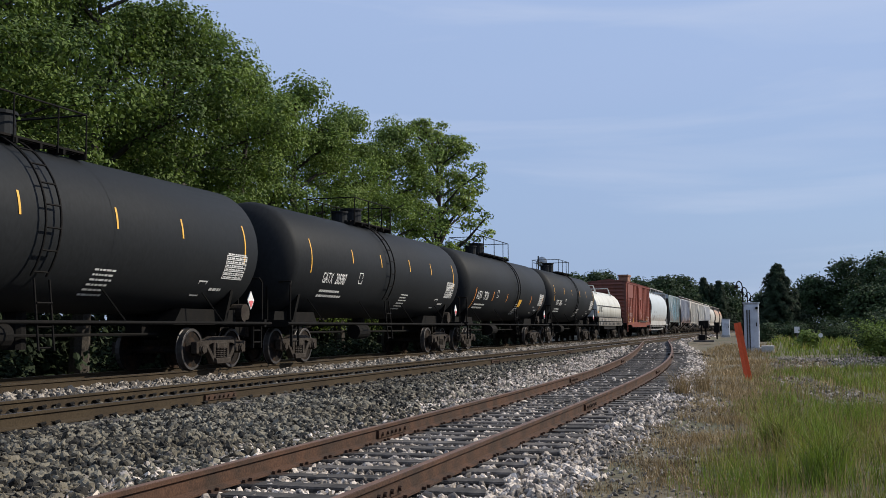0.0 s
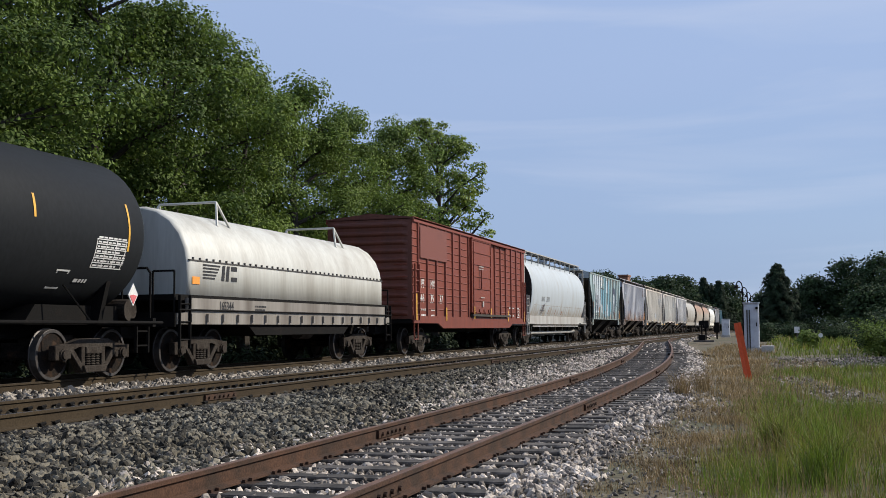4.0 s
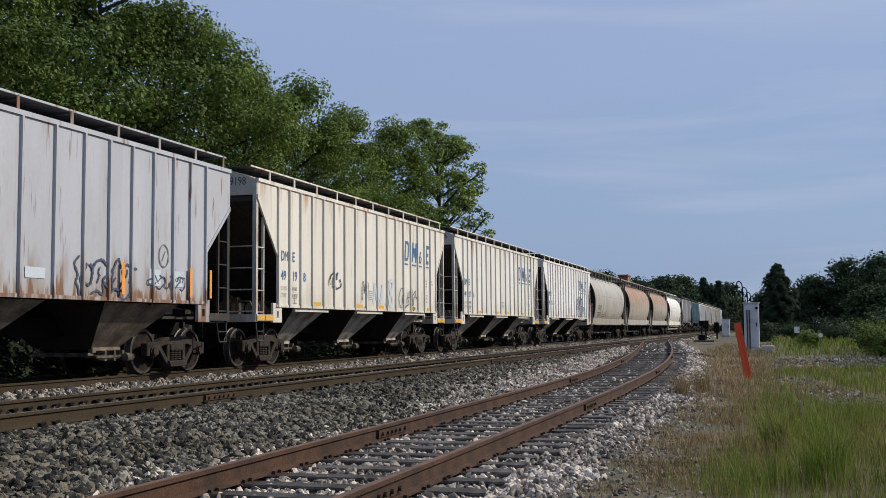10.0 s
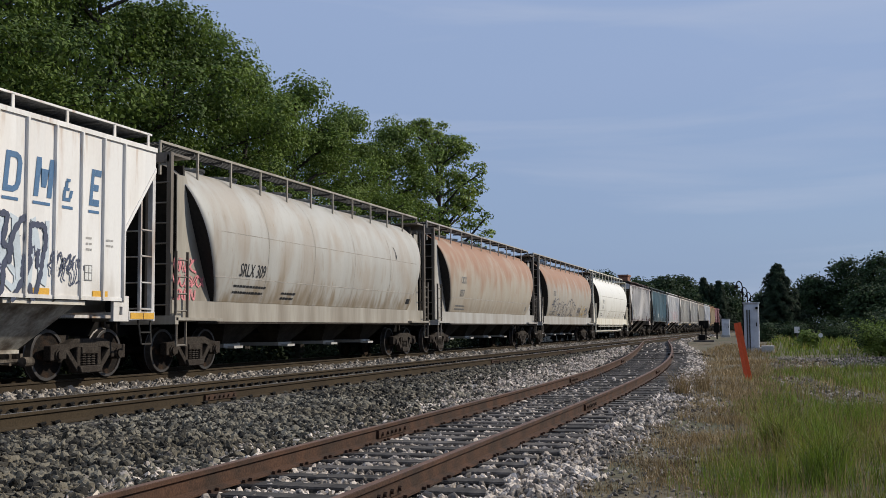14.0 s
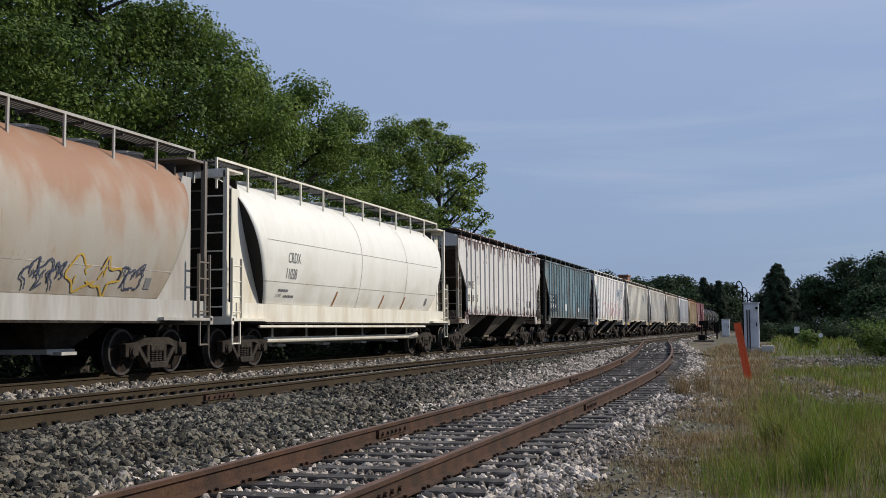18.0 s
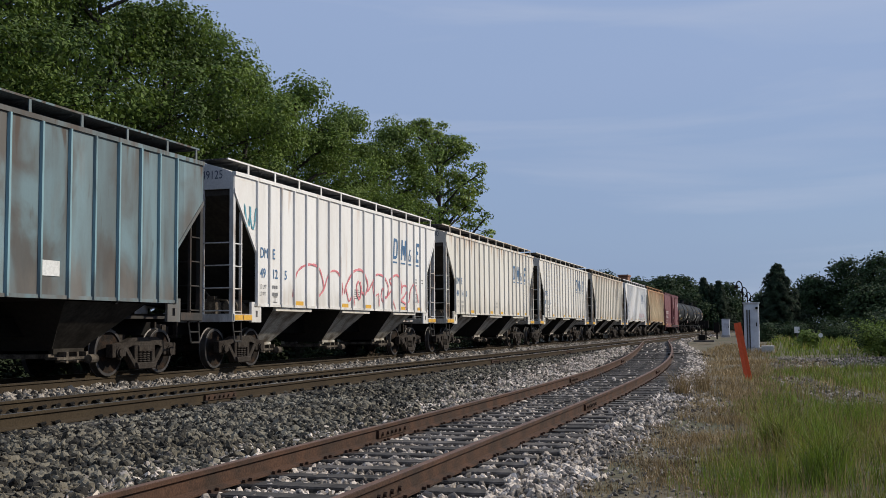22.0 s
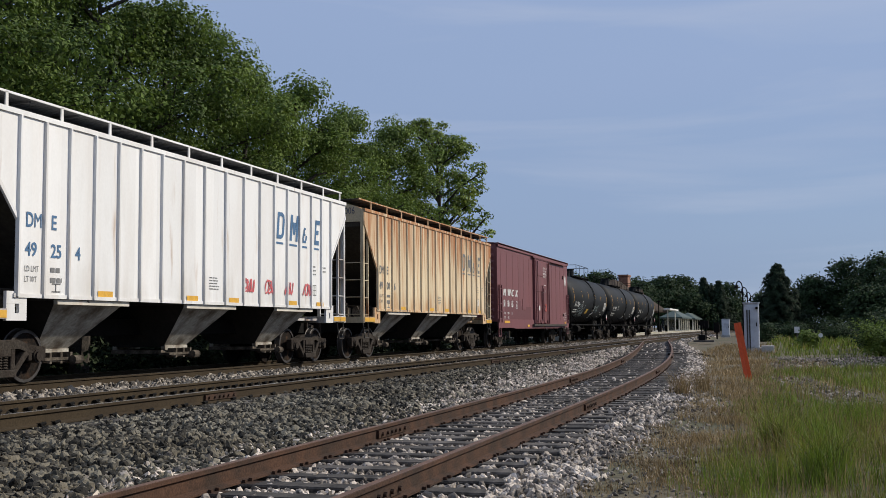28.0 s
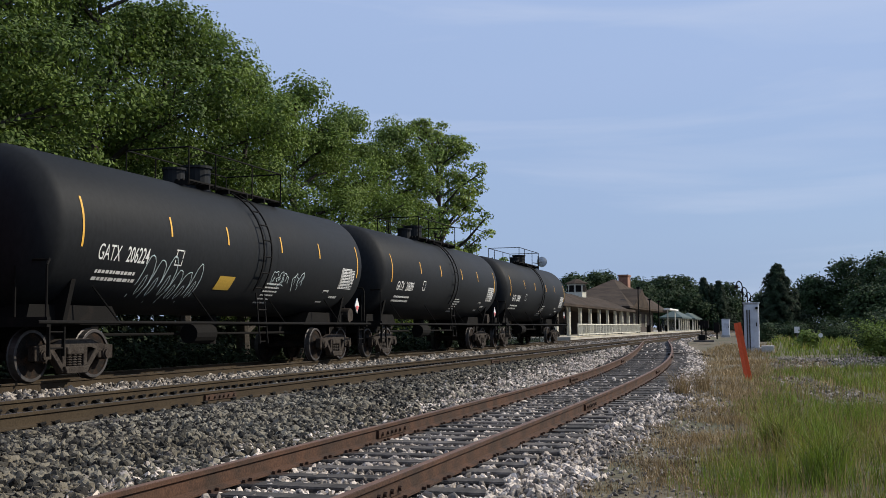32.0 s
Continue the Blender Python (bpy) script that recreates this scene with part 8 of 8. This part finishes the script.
def cabinet(label, x, y, z, w, d, h, pipes=True):
    t = thing("signal_cabinet", label, "signal cabinet", "signal cabinets", pose(x, y, z))
    bm = bmesh.new()
    box(bm, -d / 2, d / 2, -w / 2, w / 2, 0.1, h)
    part("case", bm, paint_grey, t, bevel=0.02)
    bm = bmesh.new()
    box(bm, -d / 2 - 0.05, d / 2 + 0.05, -w / 2 - 0.05, w / 2 + 0.05, h, h + 0.05)
    part("lid", bm, paint_grey, t)
    bm = bmesh.new()
    box(bm, -d / 2 - 0.03, -d / 2, -w / 2 + 0.05, w / 2 - 0.05, 0.2, h - 0.1)
    door = part("door", bm, paint_grey, t, bevel=0.008)
    bm = bmesh.new()
    box(bm, -d / 2 - 0.06, -d / 2 - 0.03, -w / 2 + 0.1, -w / 2 + 0.15, h * 0.5, h * 0.5 + 0.2)
    part("handle", bm, M["steel_dark"], door)
    bm = bmesh.new()
    box(bm, -d / 2 - 0.1, d / 2 + 0.1, -w / 2 - 0.1, w / 2 + 0.1, -0.2, 0.1)
    part("plinth", bm, concrete, t)
    if pipes:
        for y2 in (w / 2 - 0.16, w / 2 - 0.28):
            bm = bmesh.new()
            rod(bm, (-d / 2 - 0.08, y2, -0.1), (-d / 2 - 0.08, y2, h * 0.86), 0.03, 8)
            part("conduit", bm, M["steel_grey"], t)
        bm = bmesh.new()
        box(bm, -d / 2 - 0.16, -d / 2, -w / 2 + 0.04, -w / 2 + 0.16, h - 0.3, h - 0.18)
        part("lamp_head", bm, M["steel_dark"], t)
    return t


cabinet("tall grey metal signal cabinet with conduits on concrete", 57.0, 1.20, -0.33, 0.74, 0.6, 2.35)
cabinet("grey metal equipment cabinet farther down the line", 131.0, 5.72, -0.3, 0.9, 0.8, 2.0, False)
t = thing("concrete_block", "weathered concrete block beside the signal cabinet", "concrete block", m=pose(54.5, 0.42, -0.45))
bm = bmesh.new()
box(bm, -0.35, 0.35, -0.3, 0.3, 0, 0.36)
part("block", bm, concrete, t, bevel=0.03)

t = thing("marker_post", "leaning orange-red plastic cable marker post", "marker post", m=pose(26.6, 0.66, -0.46, -9.5, 0, 0))
bm = bmesh.new()
prism(bm, [(-0.02, -0.085), (-0.005, -0.085), (0.012, 0.0), (-0.005, 0.085), (-0.02, 0.085), (-0.004, 0.0)], 0.0, 1.42, "z")
part("blade", bm, orange_plastic, t)
bm = bmesh.new()
box(bm, -0.03, 0.0, -0.09, 0.09, 1.15, 1.17)
part("band", bm, orange_plastic, t)


def street_lamp(x, y):
    t = thing("street_lamp", "black gooseneck street lamp with a bell shade", "street lamp", "street lamps", pose(x, y, -0.4))
    bm = bmesh.new()
    rod(bm, (0, 0, 0), (0, 0, 4.8), 0.1, 10, 0.06)
    rod(bm, (0, 0, 0), (0, 0, 0.7), 0.16, 10, 0.11)
    part("pole", bm, M["steel_dark"], t)
    bm = bmesh.new()
    tube(bm, [(0, 0, 4.6), (0, 0.02, 5.0), (0, 0.12, 5.35), (0, 0.3, 5.5), (0, 0.48, 5.4), (0, 0.56, 5.1)], 0.055, 7)
    arm = part("arm", bm, M["steel_dark"], t)
    bm = bmesh.new()
    rod(bm, (0, 0.56, 4.85), (0, 0.56, 5.12), 0.27, 14, 0.09)
    part("shade", bm, M["steel_dark"], arm)


for x in (104.0, 121.0, 138.0, 158.0):
    street_lamp(x, 2.92)

t = thing("switch_stand", "black switch stand with lever on long ties", "switch stand", m=pose(82.5, 5.35, -0.3))
bm = bmesh.new()
box(bm, -0.5, 0.5, -0.9, 0.6, 0.0, 0.14)
part("head_tie", bm, M["tie"], t)
bm = bmesh.new()
box(bm, -0.2, 0.2, -0.25, 0.25, 0.14, 0.55)
rod(bm, (0, 0, 0.5), (0, 0, 1.5), 0.05, 8)
part("stand", bm, M["steel_dark"], t)
bm = bmesh.new()
rod(bm, (0, -0.15, 0.5), (0, -0.6, 0.25), 0.035, 6)
part("lever", bm, M["steel_dark"], t)
bm = bmesh.new()
box(bm, -0.03, 0.03, -0.22, 0.22, 1.25, 1.6)
part("target", bm, M["steel_dark"], t)
for k, (x, y, h) in enumerate(((98, 6.0, 1.7), (101, 5.2, 1.3), (118, 6.1, 1.6))):
    t = thing("signal_box", "low dark trackside signal equipment post", "signal equipment", "trackside posts", pose(x, y, -0.3))
    bm = bmesh.new()
    rod(bm, (0, 0, 0), (0, 0, h), 0.07, 8)
    part("post", bm, M["steel_dark"], t)
    bm = bmesh.new()
    box(bm, -0.25, 0.25, -0.25, 0.25, h - 0.7, h)
    part("housing", bm, M["steel_dark"], t)

white_sign = plain_paint("white_sign", (0.7, 0.7, 0.68))
t = thing("small_sign", "small white sign on a thin post in the weeds", "sign", m=pose(72, -1.25, -0.45))
bm = bmesh.new()
rod(bm, (0, 0, 0), (0, 0, 1.1), 0.025, 6)
part("post", bm, M["steel_grey"], t)
bm = bmesh.new()
box(bm, -0.035, -0.025, -0.16, 0.16, 0.85, 1.25)
part("panel", bm, white_sign, t)
t = thing("reflector_post", "white round reflector on a short stake", "marker post", m=pose(62, -2.3, -0.45))
bm = bmesh.new()
rod(bm, (0, 0, 0), (0, 0, 0.7), 0.02, 6)
part("stake", bm, M["steel_grey"], t)
bm = bmesh.new()
rod(bm, (-0.03, 0, 0.78), (-0.02, 0, 0.78), 0.12, 12)
part("disc", bm, white_sign, t)
t = thing("cable", "black cable lying on the gravel", "cable")
bm = bmesh.new()
tube(bm, [(44.0 + 0.5 * k, 4.2 - 0.22 * k + 0.1 * math.sin(k), bed(44.0 + 0.5 * k, 4.2 - 0.22 * k) + 0.06) for k in range(9)], 0.03, 6)
part("sheath", bm, M["steel_dark"], t)
t = thing("litter", "crumpled white paper cup lying in dry grass", "litter", m=pose(7.75, 1.0, bed(7.75, 1.0) + 0.03, 80, 0, 30))
bm = bmesh.new()
rod(bm, (0, 0, -0.04), (0, 0, 0.04), 0.024, 10, 0.034)
part("cup", bm, white_sign, t)

# the station across the line
shingle = mat("brown_shingle", (0.066, 0.051, 0.040), 0.95, 0, 0.35, 0.5, 10, 0.3, (0.040, 0.032, 0.026), 0.5, (1, 1, 3), spec=0.05)
brick = mat("dark_brick", (0.042, 0.03, 0.025), 0.9, 0, 0.3, 0.5, 10, 0.3, (0.03, 0.023, 0.02), 0.5)
trimw = mat("cream_trim", (0.62, 0.60, 0.50), 0.7, 0, 0.08, 1, 10, 0.0)
glass = mat("dark_glass", (0.02, 0.025, 0.03), 0.08, 0, 0.1, 1, 5, 0.0, spec=0.8)
pave = mat("pale_platform", (0.45, 0.42, 0.36), 0.9, 0, 0.1, 0.4, 6, 0.1)


def hip_roof(bm, x0, x1, y0, y1, z0, z1, inset, over=0.9, other=None):
    a = [(x0 - over, y0 - over, z0), (x1 + over, y0 - over, z0), (x1 + over, y1 + over, z0), (x0 - over, y1 + over, z0)]
    ym = (y0 + y1) / 2
    v = [bm.verts.new(p) for p in a]
    w = [bm.verts.new(p) for p in ((x0 + inset, ym, z1), (x1 - (inset if other is None else other), ym, z1))]
    u = [bm.verts.new((p[0], p[1], p[2] - 0.22)) for p in a]
    for f in ((v[0], v[1], w[1], w[0]), (v[2], v[3], w[0], w[1]), (v[1], v[2], w[1]), (v[3], v[0], w[0]), (u[3], u[2], u[1], u[0])):
        bm.faces.new(f)
    for k in range(4):
        bm.faces.new((v[k], u[k], u[(k + 1) % 4], v[(k + 1) % 4]))


platform = tagged(new("platform"), "long low pale station platform beside the track", "platform", kind="structure")
bm = bmesh.new()
box(bm, 84, 330, 15.6, 25, -0.7, 0.12)
part("slab", bm, pave, platform)
bm = bmesh.new()
box(bm, 84, 330, 15.55, 15.85, 0.12, 0.15)
part("edge_strip", bm, plain_paint("cream_edge", (0.62, 0.56, 0.38)), platform)

station = thing("station_building", "brick railway station with steep brown shingled hip roof", "station", m=pose(0, 0, 0.12))
bm = bmesh.new()
box(bm, 136, 180, 19.5, 26.5, 0, 3.3)
part("wall", bm, brick, station)
bm = bmesh.new()
hip_roof(bm, 134, 182, 18.4, 26.6, 3.35, 7.75, 22.0, 1.2, 15.0)
part("roof", bm, shingle, station)
bm = bmesh.new()
box(bm, 163.4, 166.6, 21.4, 22.8, 6.5, 8.7)
box(bm, 163.2, 166.8, 21.3, 22.9, 8.5, 8.75)
part("chimney", bm, mat("orange_brick", (0.26, 0.13, 0.085), 0.9, 0, 0.25, 1.5, 12, 0.3), station)
bm = bmesh.new()
prism(bm, [(-9.0, 3.3), (9.0, 3.3), (0, 5.9)], 17.2, 22.5)
bm.transform(Matrix.Translation((146, 0, 0)))
part("gable", bm, shingle, station)
for k in range(6):
    x = 140.0 + 7.2 * k
    bm = bmesh.new()
    box(bm, x - 0.75, x + 0.75, 19.42, 19.5, 0.9, 2.6)
    win = part("window", bm, glass, station)
    for d in (-0.78, 0.0, 0.78):
        bm = bmesh.new()
        box(bm, x + d - 0.07, x + d + 0.07, 19.36, 19.44, 0.8, 2.7)
        part("frame", bm, trimw, win)

shelter = thing("platform_shelter", "long open shelter with cream posts and shingled roof", "shelter", m=pose(0, 0, 0.12))
bm = bmesh.new()
hip_roof(bm, 88, 137, 18.0, 23.4, 2.85, 4.3, 4.0, 0.9)
part("roof", bm, shingle, shelter)
bm = bmesh.new()
box(bm, 88, 137, 22.7, 22.9, 0, 2.8)
part("rear_wall", bm, brick, shelter)
for k in range(9):
    x = 89.5 + 5.8 * k
    for d in (-0.22, 0.22):
        bm = bmesh.new()
        box(bm, x + d - 0.1, x + d + 0.1, 17.7, 17.95, 0, 2.75)
        part("post", bm, trimw, shelter)
    bm = bmesh.new()
    prism(bm, [(x - 0.9, 2.6), (x - 0.8, 2.6), (x, 1.9), (x + 0.8, 2.6), (x + 0.9, 2.6), (x + 0.9, 2.72), (x - 0.9, 2.72)][::-1], 17.78, 17.88)
    part("bracket", bm, trimw, shelter)
bm = bmesh.new()
rod(bm, (115, 20.6, 4.0), (115, 20.6, 5.5), 1.05, 8)
cup = part("cupola", bm, trimw, shelter, "small cream cupola with louvres")
for k in range(8):
    a = k * math.tau / 8 + 0.39
    bm = bmesh.new()
    box(bm, -0.02, 0.04, -0.3, 0.3, 4.6, 5.3)
    bm.transform(Matrix.Translation((115, 20.6, 0)) @ Matrix.Rotation(a, 4, "Z") @ Matrix.Translation((0.98, 0, 0)))
    part("louvre", bm, M["steel_dark"], cup)
bm = bmesh.new()
rod(bm, (115, 20.6, 5.5), (115, 20.6, 6.05), 1.4, 8, 0.1)
part("cupola_roof", bm, shingle, cup)

fence = thing("platform_fence", "cream metal railing along the platform", "fence", m=pose(0, 0, 0.12))
for x in range(92, 138, 2):
    bm = bmesh.new()
    box(bm, x - 0.05, x + 0.05, 16.35, 16.45, 0, 1.1)
    part("fence_post", bm, trimw, fence)
bm = bmesh.new()
box(bm, 92, 136, 16.37, 16.43, 1.0, 1.08)
part("top_rail", bm, trimw, fence)
bm = bmesh.new()
box(bm, 92, 136, 16.37, 16.43, 0.12, 0.2)
part("bottom_rail", bm, trimw, fence)
for k in range(120):
    def picket(bm):
        box(bm, -0.018, 0.018, -0.018, 0.018, 0.15, 1.0)
    shared("picket", "picket", picket, trimw, fence, at=pose(92 + 44 * (k + 0.5) / 120, 16.4, 0))

for k, (x, w) in enumerate(((192, 22), (224, 34))):
    t = thing("waiting_shelter", "small waiting shelter with green hip roof", "shelter", "waiting shelters", pose(0, 0, 0.12))
    bm = bmesh.new()
    hip_roof(bm, x, x + w, 16.2, 19.2, 2.45, 3.7, 5.0, 0.5)
    part("roof", bm, mat("green_metal", (0.035, 0.06, 0.05), 0.6, 0, 0.15, 1, 10, 0.0), t)
    bm = bmesh.new()
    box(bm, x, x + w, 19.0, 19.2, 0, 2.5)
    part("rear_wall", bm, glass, t)
    for j in range(6):
        bm = bmesh.new()
        box(bm, x + (w - 0.5) * j / 5, x + (w - 0.5) * j / 5 + 0.5, 16.2, 16.4, 0, 2.5)
        part("post", bm, trimw, t)
t = thing("platform_canopy", "flat white canopy sign on two posts", "sign", m=pose(180, 16.6, 0.12))
bm = bmesh.new()
box(bm, -6.5, 9.0, -0.5, 0.5, 3.5, 3.72)
part("canopy", bm, white_sign, t)
for x in (-5.5, 8.0):
    bm = bmesh.new()
    rod(bm, (x, 0, 0), (x, 0, 3.5), 0.09, 8)
    part("post", bm, trimw, t)
for k, x in enumerate((112, 122, 138, 150, 165, 176)):
    t = thing("litter_bin", "dark platform bin beside the fence", "bin", "platform bins", pose(x, 16.9, 0.12))
    bm = bmesh.new()
    rod(bm, (0, 0, 0), (0, 0, 1.0), 0.3, 10)
    part("drum", bm, M["steel_dark"], t)

for k, x in enumerate((139.0, 152.0, 164.0)):
    t = thing("platform_lamp", "slim dark platform lamp post", "lamp post", "platform lamps", pose(x, 16.9, 0.12))
    bm = bmesh.new()
    rod(bm, (0, 0, 0), (0, 0, 4.6 if k else 5.8), 0.1, 8, 0.07)
    part("pole", bm, M["steel_dark"], t)
    bm = bmesh.new()
    box(bm, -0.3, 0.3, -0.25, 0.25, 4.5 if k else 5.7, 4.7 if k else 5.9)
    part("lantern", bm, M["steel_dark"], t)
t = thing("dish_mast", "pale round dish on a dark mast beyond the train", "antenna mast", m=pose(81.0, 17.2, -0.75))
bm = bmesh.new()
rod(bm, (-1.2, 0, 0), (-1.2, 0, 7.1), 0.05, 8)
rod(bm, (-1.2, -0.1, 6.5), (-2.6, 0.1, 6.5), 0.03, 6)
part("mast", bm, M["steel_dark"], t)
bm = bmesh.new()
rings = []
for u, rr in ((-0.1, 0.05), (-0.07, 0.22), (0.0, 0.4), (0.02, 0.4), (-0.05, 0.22), (-0.08, 0.05)):
    rings.append([(u, rr * math.cos(k * math.tau / 20), rr * math.sin(k * math.tau / 20)) for k in range(20)])
loft(bm, rings)
bm.transform(Matrix.Translation((0.1, 0, 6.72)) @ Matrix.Rotation(radians(14), 4, "Z"))
part("dish", bm, mat("pale_dish", (0.42, 0.45, 0.48), 0.4, 0.0, 0.1, 3, 12, 0.0), t)
bm = bmesh.new()
rod(bm, (-1.2, 0, 6.6), (0.1, 0, 6.72), 0.03, 6)
part("bracket", bm, M["steel_dark"], t)


def motions():
    for o in (TRUCK, *TRUCK.children_recursive):
        bpy.data.objects.remove(o)
    for ob, x in CARS:
        walk(ob, [(t * 0.5, pose(x - run(t * 0.5), TRAIN_Y, 0)) for t in range(0, 65)])
    # the wheels roll, one turn for each circumference that the train has come; alike wheels share their keys
    first = {}
    for w in WHEELS:
        x = w.location.x
        if x not in first:
            walk(w, [(k / FPS, pose(x, 0, WHEEL_R, 0, -math.degrees(run(k / FPS) / WHEEL_R) % 360, 0)) for k in range(0, int(DUR * FPS) + 1)])
            first[x] = w
        else:
            w.rotation_mode = "QUATERNION"
            keys = w.animation_data_create()
            keys.action = first[x].animation_data.action
            keys.action_slot = first[x].animation_data.action_slot


motions()
